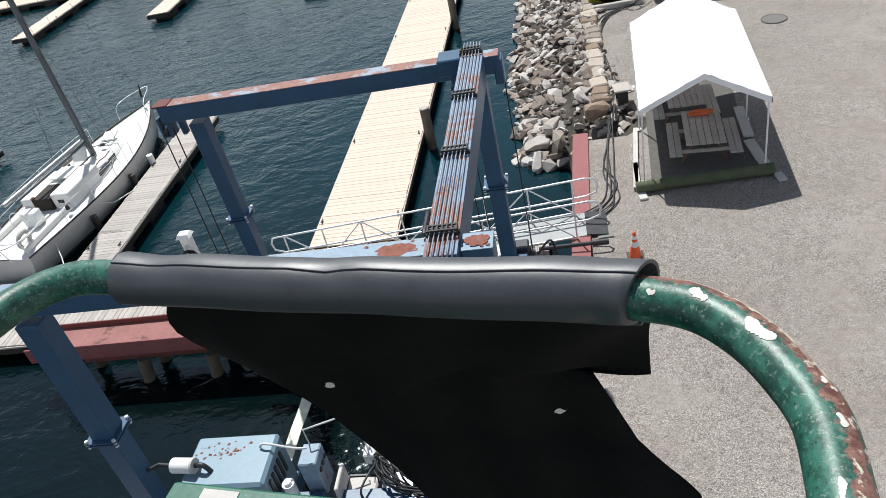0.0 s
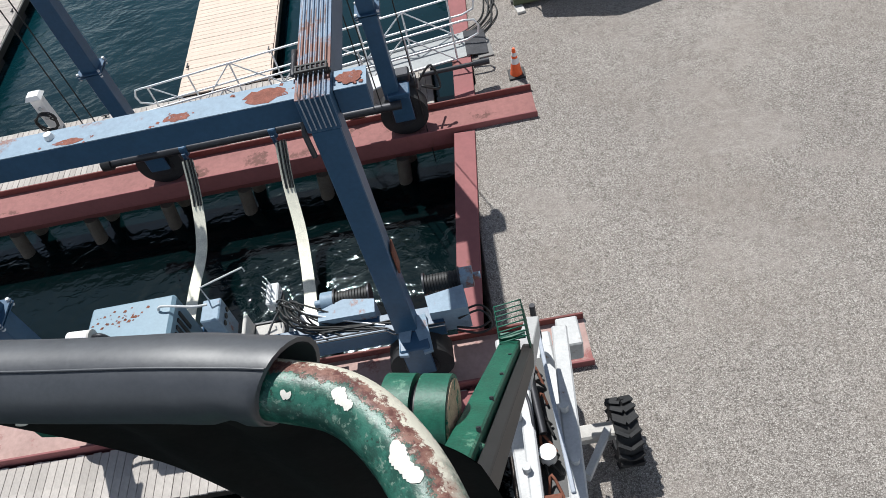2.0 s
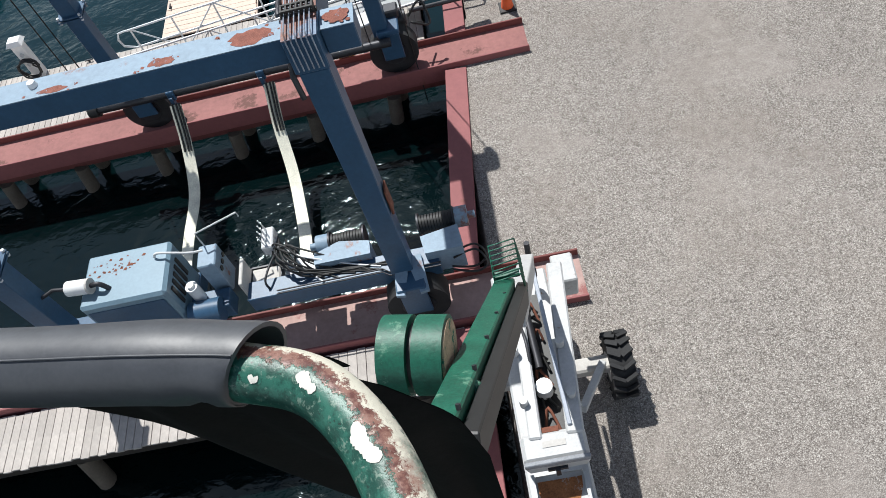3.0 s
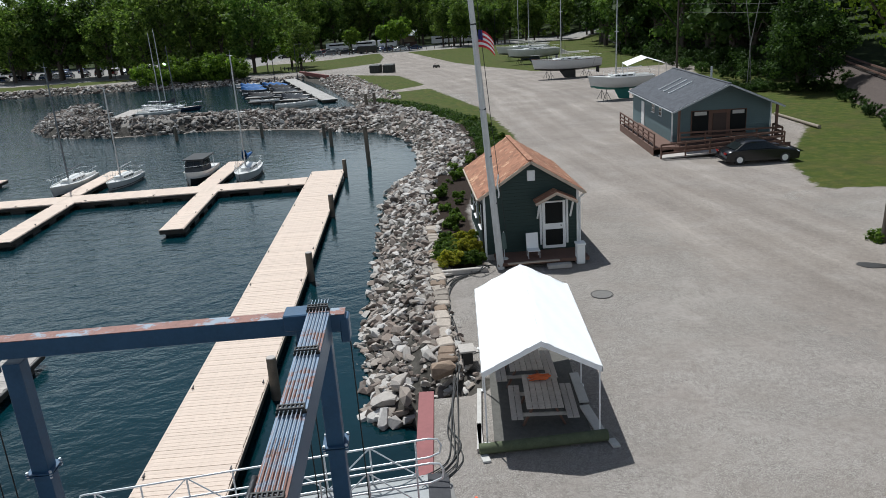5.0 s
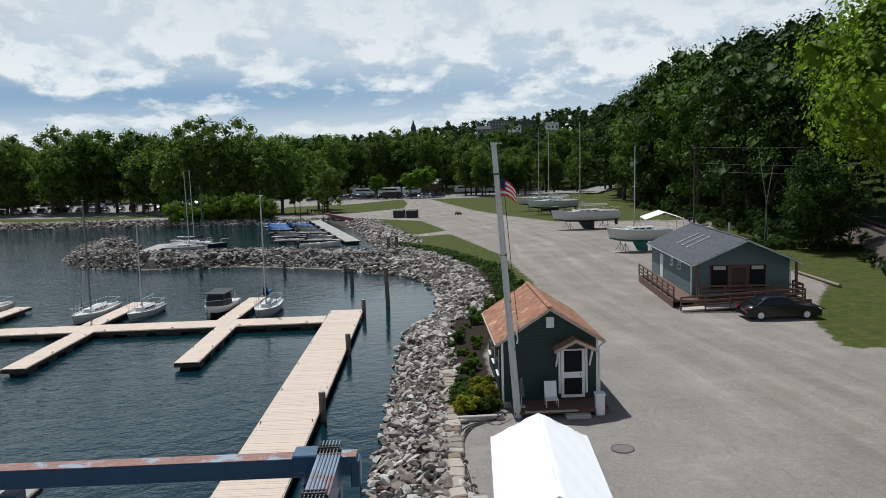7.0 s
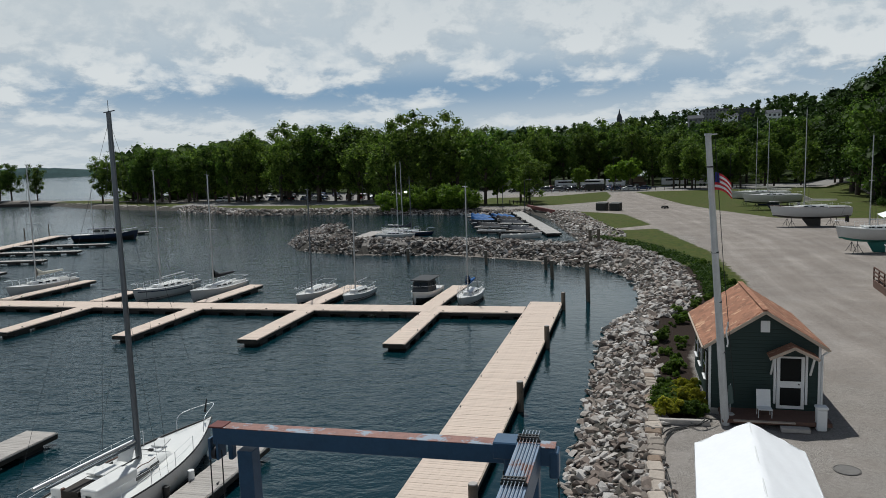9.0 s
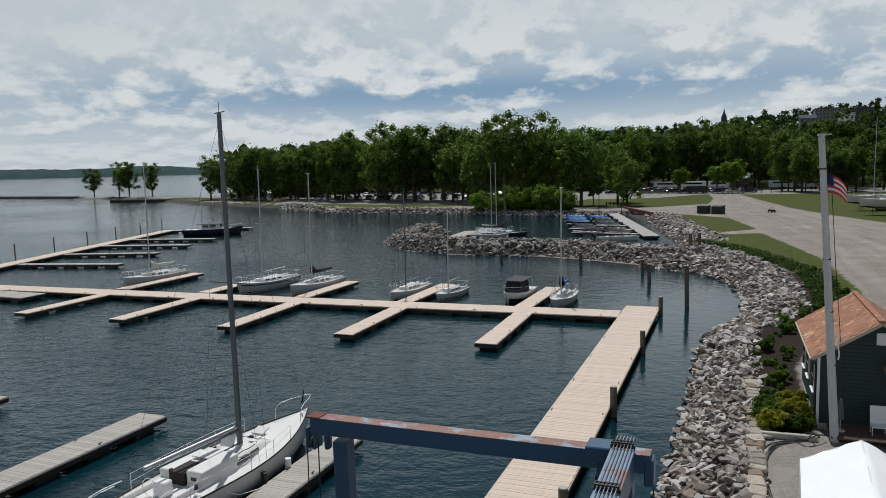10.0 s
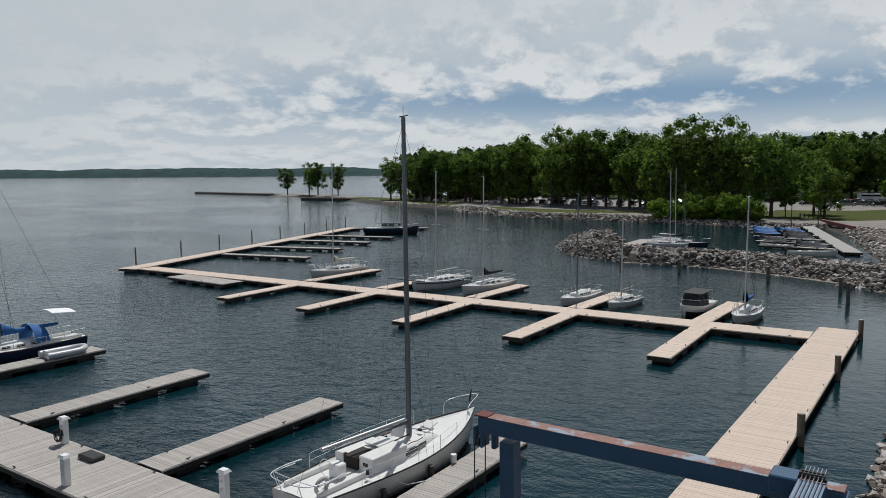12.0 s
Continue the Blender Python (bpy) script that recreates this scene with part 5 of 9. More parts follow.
def railing(parent, a, b, z0, z1, gap=1.7, h=0.95):
    """Posts and three rails from a to b."""
    a, b = Vector((*a, z0)), Vector((*b, z1))
    n = max(1, round((b - a).length / gap))
    for i in range(n + 1):
        p = a + (b - a) * i / n
        part("post", Solid().box((p.x, p.y, p.z + h / 2), (0.10, 0.10, h), ch=0.008), M_BROWN, parent)
    for k in (0.35, 0.65, 0.98):
        part("rail", Solid().bar(a + Vector((0, 0, h * k)), b + Vector((0, 0, h * k)), 0.05, 0.12), M_BROWN, parent)


railing(wrap, (-5.15, 9.8), (-5.15, -1.85), 0.57, 0.57)
railing(wrap, (-3.4, -1.85), (3.6, -1.85), 0.57, 0.57)
railing(wrap, (3.6, -1.85), (3.6, -0.2), 0.57, 0.57)
ramp = part("ramp", Solid().bar((-4.9, -2.6, 0.06), (3.0, -2.6, 0.5), 1.2, 0.10), M_GREYWOOD, club, "long wooden access ramp")
railing(ramp, (-5.0, -3.2), (3.2, -3.2), 0.05, 0.5)

# things on the office porch
PX, PY = 5.36, 31.0
chair = thing("deck_chair", "white folding deck chair leaning on the porch", "chair", pose(PX - 0.1, PY - 0.75, 0.29))
part("backrest", Solid().box((0, 0.1, 0.62), (0.52, 0.04, 0.75), pose(0, 0, 0, -12).to_3x3(), 0.01), M_WHITE, chair)
part("seat", Solid().box((0, -0.18, 0.33), (0.52, 0.45, 0.04), ch=0.01), M_WHITE, chair)
for x in (-0.24, 0.24):
    for y in (-0.36, 0.05):
        part("leg", Solid().rod((x, y, 0), (x, y, 0.33), 0.014, n=8), M_WHITE, chair)
um = thing("parasol", "closed grey-green parasol standing on the porch", "parasol", pose(PX - 1.35, PY - 0.85, 0.29) @ Matrix.Diagonal((0.8, 0.8, 0.62, 1)))
part("pole", Solid().rod((0, 0, 0), (0, 0, 2.0), 0.02, n=8), M_GREYPAINT, um)
canopy = Solid()
for k in range(10):
    a = 2 * math.pi * k / 10
    canopy.rod((0.05 * math.cos(a), 0.05 * math.sin(a), 1.9), (0.11 * math.cos(a), 0.11 * math.sin(a), 0.75), 0.03, 0.055, 8)
part("canopy", canopy, mat("grey_green_canvas", (0.10, 0.14, 0.13), 0.9), um)
part("base", Solid().rod((0, 0, 0), (0, 0, 0.07), 0.22, 0.18, 16), M_CONC, um)
bin_ = thing("waste_bin", "white plastic waste bin with a lid on the porch", "bin", pose(PX + 1.82, PY - 1.35, 0.0))
part("body", Solid().box((0, 0, 0.42), (0.36, 0.36, 0.84), ch=0.04), M_WHITE, bin_)
part("lid", Solid().box((0, 0, 0.89), (0.42, 0.42, 0.10), ch=0.04), M_WHITE, bin_)


# ---- flagpole and canopy tent ----
pole = thing("flagpole", "tall pale grey wooden flagpole with ropes and cleats", "flagpole", pose(3.80, 29.75, 0.0))
PTOP = Vector((-0.96, -2.0, 11.13))
part("shaft", Solid().rod((0, 0, -0.1), PTOP, 0.155, 0.10, 18), M_GREYPAINT, pole)
part("truck", Solid().rod(PTOP, PTOP + Vector((0, 0, 0.08)), 0.13, 0.13, 14).rod(PTOP + Vector((0.05, 0, 0.04)), PTOP + Vector((0.3, 0, 0.05)), 0.02, n=6), M_GREYPAINT, pole)
part("halyard", Solid().tube([PTOP + Vector((0.22, -0.05, 0)), PTOP * 0.6 + Vector((0.25, -0.1, 0)), (0.3, -0.1, 1.2)], 0.012, 5), M_CABLE, pole)
for k in (0.27, 0.45, 0.62, 0.9):
    part("band", Solid().rod(PTOP * k, PTOP * k + Vector((0, 0, 0.06)), 0.165 - 0.05 * k, n=14), M_STEEL, pole)
part("rope_coil", Solid().tube([PTOP * 0.34 + Vector((0.24 + 0.03 * math.sin(k), -0.1, 0.12 * k - 0.5)) for k in range(9)], 0.03, 6), M_WHITE, pole)
flag = thing("flag", "small red and white striped flag hanging from the pole", "flag", pose(0, 0, 0))
F0 = Vector((3.80, 29.75, 0)) + PTOP * 0.885 + Vector((0.16, -0.1, 0))


def flag_row(v0, v1, u0, u1, mt, name):
    rows = []
    for j in range(4):
        v = v0 + (v1 - v0) * j / 3
        rows.append([F0 + Vector((0.62 * u * (0.85 + 0.1 * v), 0.16 * math.sin(u * 6 + v * 2), -0.62 * v * (1 - 0.1 * u) - 0.42 * u * u)) for u in [u0 + (u1 - u0) * i / 8 for i in range(9)]])
    s = Solid().sheet(rows)
    s.sheet([[p + Vector((0, 0.012, 0)) for p in r][::-1] for r in rows])
    part(name, s, mt, flag)


M_FRED = mat("flag_red", (0.55, 0.03, 0.04), 0.8)
M_FWHITE = mat("flag_white", (0.75, 0.74, 0.73), 0.8)
M_FBLUE = mat("flag_blue", (0.03, 0.04, 0.20), 0.8)
for k in range(7):
    flag_row(k / 7, (k + 1) / 7, 0.0 if k > 3 else 0.28, 1.0, M_FRED if k % 2 == 0 else M_FWHITE, "stripe")
flag_row(0, 4 / 7, 0.0, 0.28, M_FBLUE, "canton")


def tent():
    W, L, E, R = 2.92, 5.75, 2.06, 2.82
    t = thing("canopy_tent", "white fabric canopy tent on thin white poles over picnic tables", "tent", pose(3.04, 16.38, 0.0, 0, 0, -4.2))
    rows = []
    n, m = 16, 18
    for j in range(m + 1):
        y = L * j / m
        sag = 0.03 * math.sin(j * math.pi / m * 3) ** 2
        row = []
        for i in range(n + 1):
            x = -W / 2 - 0.02 + (W + 0.04) * i / n
            z = R - (R - E) * abs(x) / (W / 2) - sag * (1 - abs(2 * i / n - 1)) - 0.02 * math.sin(i * 1.9 + j)
            row.append((x, y, z))
        rows.append(row)
    s = Solid().sheet(rows).sheet([[(x, y, z - 0.012) for x, y, z in r][::-1] for r in rows])
    part("canopy", s, M_FABRIC, t)
    for sx in (-1, 1):
        part("valance", Solid().sheet([[(sx * (W / 2 + 0.02), L * j / 12, E - 0.005 - 0.16 * k - 0.02 * (j % 2) * k) for j in range(13)] for k in (0, 1)]).sheet([[(sx * (W / 2 + 0.035), L * j / 12, E - 0.005 - 0.16 * k - 0.02 * (j % 2) * k) for j in range(12, -1, -1)] for k in (0, 1)]), M_FABRIC, t)
        for y in (0.05, L / 2, L - 0.05):
            part("pole", Solid().rod((sx * (W / 2 - 0.04), y, 0), (sx * (W / 2 - 0.04), y, E), 0.022, n=8), M_WHITE, t)
            part("foot", Solid().box((sx * (W / 2 - 0.04), y, 0.01), (0.15, 0.15, 0.02)), M_WHITE, t)
        for y in (0.03, L - 0.03):
            part("rafter", Solid().rod((sx * (W / 2), y, E - 0.02), (0, y, R - 0.03), 0.025, n=8), M_WHITE, t)
    for y in (0.0, L):
        part("gable_strip", Solid().sheet([[(x, y - 0.01, R - (R - E) * abs(x) / (W / 2) - d) for x in (-W / 2, 0, W / 2)] for d in (0.0, 0.14)]).sheet([[(x, y + 0.005, R - (R - E) * abs(x) / (W / 2) - d) for x in (W / 2, 0, -W / 2)] for d in (0.0, 0.14)]), M_FABRIC, t)
    part("ridge_pole", Solid().rod((0, 0, R - 0.04), (0, L, R - 0.04), 0.025, n=8), M_WHITE, t)
    return t


tent()


def picnic_table(x, y, rz, label):
    t = thing("picnic_table", label, "table", pose(x, y, 0, 0, 0, rz), "picnic tables")
    for k in range(6):
        part("plank", Solid().box((-0.40 + k * 0.16, 0, 0.74), (0.145, 1.8, 0.04), ch=0.006), M_GREYWOOD, t)
    for sx in (-1, 1):
        for k in range(2):
            part("bench_plank", Solid().box((sx * (0.72 + k * 0.16 - 0.08), 0, 0.44), (0.145, 1.8, 0.04), ch=0.006), M_GREYWOOD, t)
    for sy in (-0.55, 0.55):
        part("cross_bar", Solid().box((0, sy, 0.37), (1.7, 0.05, 0.09)), M_GREYWOOD, t)
        part("top_bar", Solid().box((0, sy, 0.68), (0.9, 0.05, 0.08)), M_GREYWOOD, t)
        for sx in (-1, 1):
            part("leg", Solid().bar((sx * 0.56, sy + 0.05, 0), (sx * 0.22, sy + 0.05, 0.70), 0.05, 0.10, up=(0, 1, 0)), M_BROWN, t)
    return t


picnic_table(3.26, 17.70, -5, "weathered grey wooden picnic table with orange rope on it")
picnic_table(3.12, 19.85, -3, "weathered grey wooden picnic table under the tent")
rope = thing("rope_heap", "heap of orange rope on the picnic table", "rope", pose(3.3, 18.32, 0.765))
r3 = random.Random(5)
coil = [(r3.uniform(-0.3, 0.3), r3.uniform(-0.12, 0.12), 0.02 + r3.uniform(0, 0.09)) for k in range(46)]
part("rope", Solid().tube(smooth_line(coil, 4), 0.016, 6), mat("orange_rope", (0.62, 0.15, 0.05), 0.8), rope)
M_MOSSLOG = mat("green_treated_log", (0.085, 0.10, 0.055), 0.9, var=0.3, scale=4, bump=0.3)
log = thing("log_barrier", "round greenish log lying across the tent's front", "log", pose(0, 0, 0))
part("log", Solid().rod((1.38, 16.12, 0.15), (4.64, 16.26, 0.15), 0.14, 0.15, 16), M_MOSSLOG, log)
for x, y in ((1.5, 15.9), (4.75, 16.05)):
    b_ = thing("white_block", "flat white plank block beside the log", "block", pose(x, y, 0.03, 0, 0, 8), "plank blocks")
    part("block", Solid().box((0, 0, 0), (0.2, 0.36, 0.06), ch=0.008), M_CONC, b_)
side = thing("side_board", "pale boards lying along the tent's side", "board", pose(0, 0, 0))
for a, b in (((1.38, 16.2), (1.72, 19.3)), ((1.45, 16.3), (1.5, 17.4))):
    part("plank", Solid().bar((*a, 0.08), (*b, 0.08), 0.12, 0.06), M_CONC, side)
side2 = thing("side_board", "grey planks on edge along the tent's other side", "board", pose(0, 0, 0))
for a, b in (((4.55, 16.55), (4.45, 17.9)), ((4.5, 18.1), (4.6, 19.8))):
    part("plank", Solid().bar((*a, 0.06), (*b, 0.06), 0.26, 0.05), M_CONC, side2)
tarp = thing("ground_mat", "dark matting on the ground under the tent", "mat", pose(3.3, 19.3, 0.012, 0, 0, -5))
part("mat", Solid().box((0, 0, 0), (2.5, 5.6, 0.02)), mat("dark_weed_mat", (0.10, 0.095, 0.085), 0.9, var=0.3), tarp)
bench = thing("bench", "small dark metal bench beside the tent", "bench", pose(1.55, 21.2, 0, 0, 0, 4))
part("seat", Solid().box((0, 0, 0.5), (0.5, 0.6, 0.06), ch=0.01), M_GREYWOOD, bench)
for y in (-0.22, 0.22):
    part("leg", Solid().box((0, y, 0.24), (0.3, 0.06, 0.48)), M_BLACK, bench)

# ---- yard clutter ----
cone = thing("traffic_cone", "orange traffic cone with white bands on the gravel", "cone", pose(1.05, 13.5, 0))
part("base", Solid().box((0, 0, 0.02), (0.36, 0.36, 0.04), ch=0.015), M_BLACK, cone)
part("body", Solid().rod((0, 0, 0.04), (0, 0, 0.70), 0.135, 0.03, 20), M_ORANGE, cone)
for z0, z1 in ((0.33, 0.46), (0.52, 0.60)):
    f = lambda z: 0.135 - 0.105 * (z - 0.04) / 0.66 + 0.003
    part("band", Solid().rod((0, 0, z0), (0, 0, z1), f(z0), f(z1), 20), M_WHITE, cone)
hatch = thing("manhole_cover", "round grey manhole cover in the gravel", "manhole", pose(7.1, 25.9, 0.012))
part("cover", Solid().rod((0, 0, 0), (0, 0, 0.02), 0.38, n=28), mat("cast_iron", (0.14, 0.13, 0.12), 0.7, var=0.3), hatch)
part("rim", Solid().tube([(0.41 * math.cos(a * math.pi / 14), 0.41 * math.sin(a * math.pi / 14), 0.01) for a in range(29)], 0.018, 6), mat("cast_iron", (0.14, 0.13, 0.12)), hatch)
grey_board = thing("grey_board", "square grey board lying on the gravel", "board", pose(0.46, 14.68, 0.02, 0, 0, 4))
part("board", Solid().box((0, 0, 0), (0.36, 0.7, 0.03), ch=0.005), mat("grey_board", (0.22, 0.21, 0.20), 0.9), grey_board)


def gangway():
    t = thing("gangway", "white aluminium gangway with truss handrails down to the dock", "gangway", pose(0, 0, 0))
    x0, x1 = 0.12, -7.9
    f = lambda x: (x - x0) / (x1 - x0)
    zd = lambda x: 0.06 - 0.66 * f(x)
    y0, y1 = 14.35, 15.35
    part("deck", Solid().bar((x0, (y0 + y1) / 2 + 0.05, zd(x0)), (x1, (y0 + y1) / 2, zd(x1)), 0.95, 0.05), mat("grey_gangway_deck", (0.30, 0.31, 0.31), 0.6, var=0.2), t)
    for y in (y0, y1):
        for k, h in enumerate((0.05, 0.5, 1.0)):
            a, b = Vector((x0 - (0.0 if k else 0.3), y, zd(x0) + h)), Vector((x1 + 0.1, y, zd(x1) + h))
            part("rail", Solid().rod(a, b, 0.025, n=8), M_ALU, t)
        n = 7
        for i in range(n + 1):
            x = x0 - 0.3 + (x1 - x0 + 0.5) * i / n
            part("post", Solid().rod((x, y, zd(x)), (x, y, zd(x) + 1.0), 0.022, n=8), M_ALU, t)
            if i < n:
                x2 = x0 - 0.3 + (x1 - x0 + 0.5) * (i + 1) / n
                up = i % 2
                part("brace", Solid().rod((x, y, zd(x) + (1.0 if up else 0.05)), (x2, y, zd(x2) + (0.05 if up else 1.0)), 0.018, n=8), M_ALU, t)
        for x, s in ((x0, 1), (x1 + 0.1, -1)):
            z = zd(x)
            part("end_loop", Solid().tube([(x, y, z + 1.0), (x + s * 0.22, y, z + 0.97), (x + s * 0.3, y, z + 0.8), (x + s * 0.26, y, z + 0.6), (x, y, z + 0.5)], 0.025, 8), M_ALU, t)
    part("toe_plate", Solid().box((x0 + 0.18, 14.9, 0.07), (0.5, 0.95, 0.02), pose(0, 0, 0, 0, 6).to_3x3()), M_STEEL, t)
    return t


gangway()


def cable(pts, r, label, m=M_CABLE):
    t = thing("cable", label, "cable", group="cables")
    part("line", Solid().tube(smooth_line(pts, 8), r, 6), m, t)


cable([(-0.1, 15.1, 0.06), (0.5, 15.6, 0.03), (0.95, 16.6, 0.03), (0.7, 17.6, 0.03), (0.95, 19.0, 0.03), (1.3, 21.4, 0.03), (1.15, 24, 0.03), (1.05, 26.0, 0.03), (1.5, 28.6, 0.03), (2.6, 29.3, 0.05)], 0.02, "black shore power cable snaking over the gravel")
cable([(-0.1, 14.9, 0.06), (0.65, 15.4, 0.03), (0.85, 16.3, 0.03), (1.0, 18.0, 0.03), (1.15, 20.0, 0.03), (1.45, 22.0, 0.03), (1.3, 25, 0.03), (1.25, 27.0, 0.03), (1.75, 28.7, 0.03), (2.9, 29.45, 0.05)], 0.02, "second black shore power cable beside the stones")
cable([(2.4, 29.3, 0.05), (2.7, 29.0, 0.2), (3.0, 29.3, 0.35), (2.8, 29.7, 0.2), (2.5, 29.4, 0.1), (2.8, 29.0, 0.25), (3.2, 29.4, 0.3), (3.5, 29.7, 0.2)], 0.024, "coil of black cable at the flagpole's foot")


for k in range(4):
    o = 0.13 * k
    cable([(-0.1 + 0.1 * k, 15.3 - o, 0.06), (0.55 + o, 15.9, 0.03), (0.75 + 0.1 * math.sin(k * 2.2), 17.2, 0.03), (0.9 + 0.12 * math.sin(k * 3.1), 18.8, 0.035), (1.2 + 0.1 * math.sin(k * 1.7), 21.0, 0.03), (1.35 - 0.16 * math.sin(k * 2.9), 23.4, 0.03), (1.2 + 0.12 * math.sin(k), 26.2, 0.035), (1.6 + o * 0.5, 28.5, 0.03), (2.3 + o, 29.1 + 0.1 * k, 0.06)], 0.017, "black shore power cable in a loose bundle over the gravel")


def pedestal(x, y, label, hose=False, z=DOCK_Z):
    t = thing("power_pedestal", label, "pedestal", pose(x, y, z), "dock pedestals")
    part("body", Solid().box((0, 0, 0.52), (0.30, 0.24, 1.04), ch=0.02), M_WHITE, t)
    part("cap", Solid().add([(-0.21, -0.18, 1.04), (0.21, -0.18, 1.04), (0.21, 0.18, 1.04), (-0.21, 0.18, 1.04), (-0.15, -0.12, 1.14), (0.15, -0.12, 1.14), (0.15, 0.12, 1.14), (-0.15, 0.12, 1.14)], [(3, 2, 1, 0), (4, 5, 6, 7), (0, 1, 5, 4), (1, 2, 6, 5), (2, 3, 7, 6), (3, 0, 4, 7)]), M_WHITE, t)
    for zz in (0.45, 0.75):
        part("socket", Solid().rod((0, -0.12, zz), (0, -0.16, zz), 0.05, n=12), M_GREYPAINT, t)
    if hose:
        part("hose_coil", Solid().tube([(0.26 * math.cos(a * 0.5) + 0.02 * (a % 3), -0.2 - 0.004 * a, 0.42 + 0.26 * math.sin(a * 0.5)) for a in range(40)], 0.022, 6), M_CABLE, t)
    return t


pedestal(-10.85, 16.05, "white dock power pedestal with a coiled black hose", True)
pedestal(-20.1, 15.9, "white dock power pedestal at the dock's edge")
pedestal(-26.0, 13.6, "white dock power pedestal on the grey dock")
pedestal(-30.2, 15.85, "white dock power pedestal with a coiled hose", True)
tray = thing("black_tray", "black plastic tray lying on the grey dock", "tray", pose(-27.6, 15.5, DOCK_Z))
part("tray", Solid().box((0, 0, 0.1), (1.0, 0.6, 0.2), ch=0.05), M_BLACK, tray)
sign = thing("warning_sign", "yellow warning sign standing by the runway", "sign", pose(-2.6, 13.25, -0.6, 20, 0, 10))
part("plate", Solid().box((0, 0, 0.75), (0.34, 0.02, 0.42), ch=0.01), M_YELLOW, sign)
for k in range(3):
    part("bar", Solid().box((0, -0.013, 0.87 - k * 0.11), (0.22, 0.004, 0.04)), M_BLACK, sign)
part("post", Solid().box((0, 0.03, 0.3), (0.05, 0.04, 0.6)), M_GREYPAINT, sign)
# ---- stony bank ----
def rock_mesh(seed, size=(1.0, 0.62, 0.40), points=16):
    """An angular broken stone: the hull of a few points pushed out towards a block's faces."""
    r = random.Random(seed)
    bm = bmesh.new()
    sx, sy, sz = size[0] * r.uniform(0.8, 1.15), size[1] * r.uniform(0.75, 1.15), size[2] * r.uniform(0.7, 1.2)
    for k in range(points):
        v = Vector((r.uniform(-1, 1), r.uniform(-1, 1), r.uniform(-1, 1)))
        v = v / (max(abs(v.x), abs(v.y), abs(v.z)) ** 0.45 * v.length ** 0.55) * r.uniform(0.80, 1.05)
        bm.verts.new((v.x * sx, v.y * sy, v.z * sz))
    bmesh.ops.convex_hull(bm, input=bm.verts)
    bmesh.ops.delete(bm, geom=[v for v in bm.verts if not v.link_faces], context="VERTS")
    me = bpy.data.meshes.new("stone")
    bm.to_mesh(me)
    bm.free()
    return me


ROCKS = [rock_mesh(k) for k in range(16)]
for me in ROCKS:
    me.materials.append(M_ROCK)
ROCK_V = [np.array([v.co[:] for v in me.vertices]) for me in ROCKS]
ROCK_F = [[tuple(p.vertices) for p in me.polygons] for me in ROCKS]


def along(line, gap):
    out = []
    for a, b in zip(line, line[1:]):
        a, b = Vector(a), Vector(b)
        n = max(1, int((b - a).length / gap))
        nrm = Vector((b - a).normalized()[:2])
        out += [(a + (b - a) * (i / n), nrm) for i in range(n)]
    return out


def stone_field(spots, name, label, singles, rock=M_ROCK):
    """Stones on their spots (x, y, size): the first ones single, the rest joined."""
    t = thing(name, label, "stones", kind="structure")
    r = random.Random(11)
    zs, _ = land(np.array([s[0] for s in spots]), np.array([s[1] for s in spots]))
    V, F, k = [], [], 0
    for i, ((x, y, s), z) in enumerate(zip(spots, zs)):
        v = r.randrange(len(ROCKS))
        m = pose(x, y, float(z) + s * r.uniform(0.0, 0.35), r.uniform(-35, 35), r.uniform(-35, 35), r.uniform(0, 360)) @ Matrix.Diagonal((s, s, s, 1))
        if i < singles:
            part("stone", ROCKS[v], M_ROCK, t, at=m)
        else:
            mm = np.array(m)
            V.append(ROCK_V[v] @ mm[:3, :3].T + mm[:3, 3])
            F += [tuple(j + k for j in f) for f in ROCK_F[v]]
            k += len(ROCK_V[v])
    if V:
        me = bpy.data.meshes.new("stones")
        me.from_pydata(np.concatenate(V).tolist(), [], F)
        me.materials.append(rock)
        tagged(part("stones", me, rock, t), kind="stuff")
    return t


rs = random.Random(21)
bank = [(-1.5, 19.9), (-2.0, 26.5), (-1.75, 35), (-1.6, 43), (-1.2, 51), (0.9, 56.5), (1.4, 64.6), (0.7, 72), (-2.3, 79), (-9, 83), (-20, 87.5)]
spots = []
for p, nrm in along(bank, 0.20):
    right = Vector((nrm.y, -nrm.x))
    if p.y > 76:
        right = Vector((0.35, 0.94))
    wide = 3.25 if p.y < 50 else 4.4
    for k in range(14 if p.y < 50 else 10):
        d = rs.uniform(-0.2, wide)
        q = p + right * d + Vector((rs.uniform(-0.2, 0.2), rs.uniform(-0.2, 0.2)))
        s = rs.choice((0.07, 0.10, 0.13, 0.16, 0.19, 0.24, 0.32)) * (1.15 if d < 0.6 else 1.0) * (1.0 if p.y < 45 else 1.3)
        spots.append((q.x, q.y, s))
near = [s for s in spots if s[1] < 27 or s[2] > 0.44]
rest = [s for s in spots if not (s[1] < 27 or s[2] > 0.44)]
stone_field(near[:290] + rest + near[290:], "stone_bank", "sloping bank of broken grey and brown limestone blocks", 290)
spots = []
for p, nrm in along(SPIT, 0.42):
    side = Vector((nrm.y, -nrm.x))
    for k in range(21):
        d = rs.uniform(-3.7, 3.7)
        q = p + side * d
        spots.append((q.x, q.y, rs.choice((0.18, 0.26, 0.32, 0.40, 0.50))))
for k in range(60):
    a = rs.uniform(0, 6.28)
    spots.append((-47.5 + 4.4 * math.cos(a) * rs.random(), 117 + 4.4 * math.sin(a) * rs.random(), rs.uniform(0.35, 0.7)))
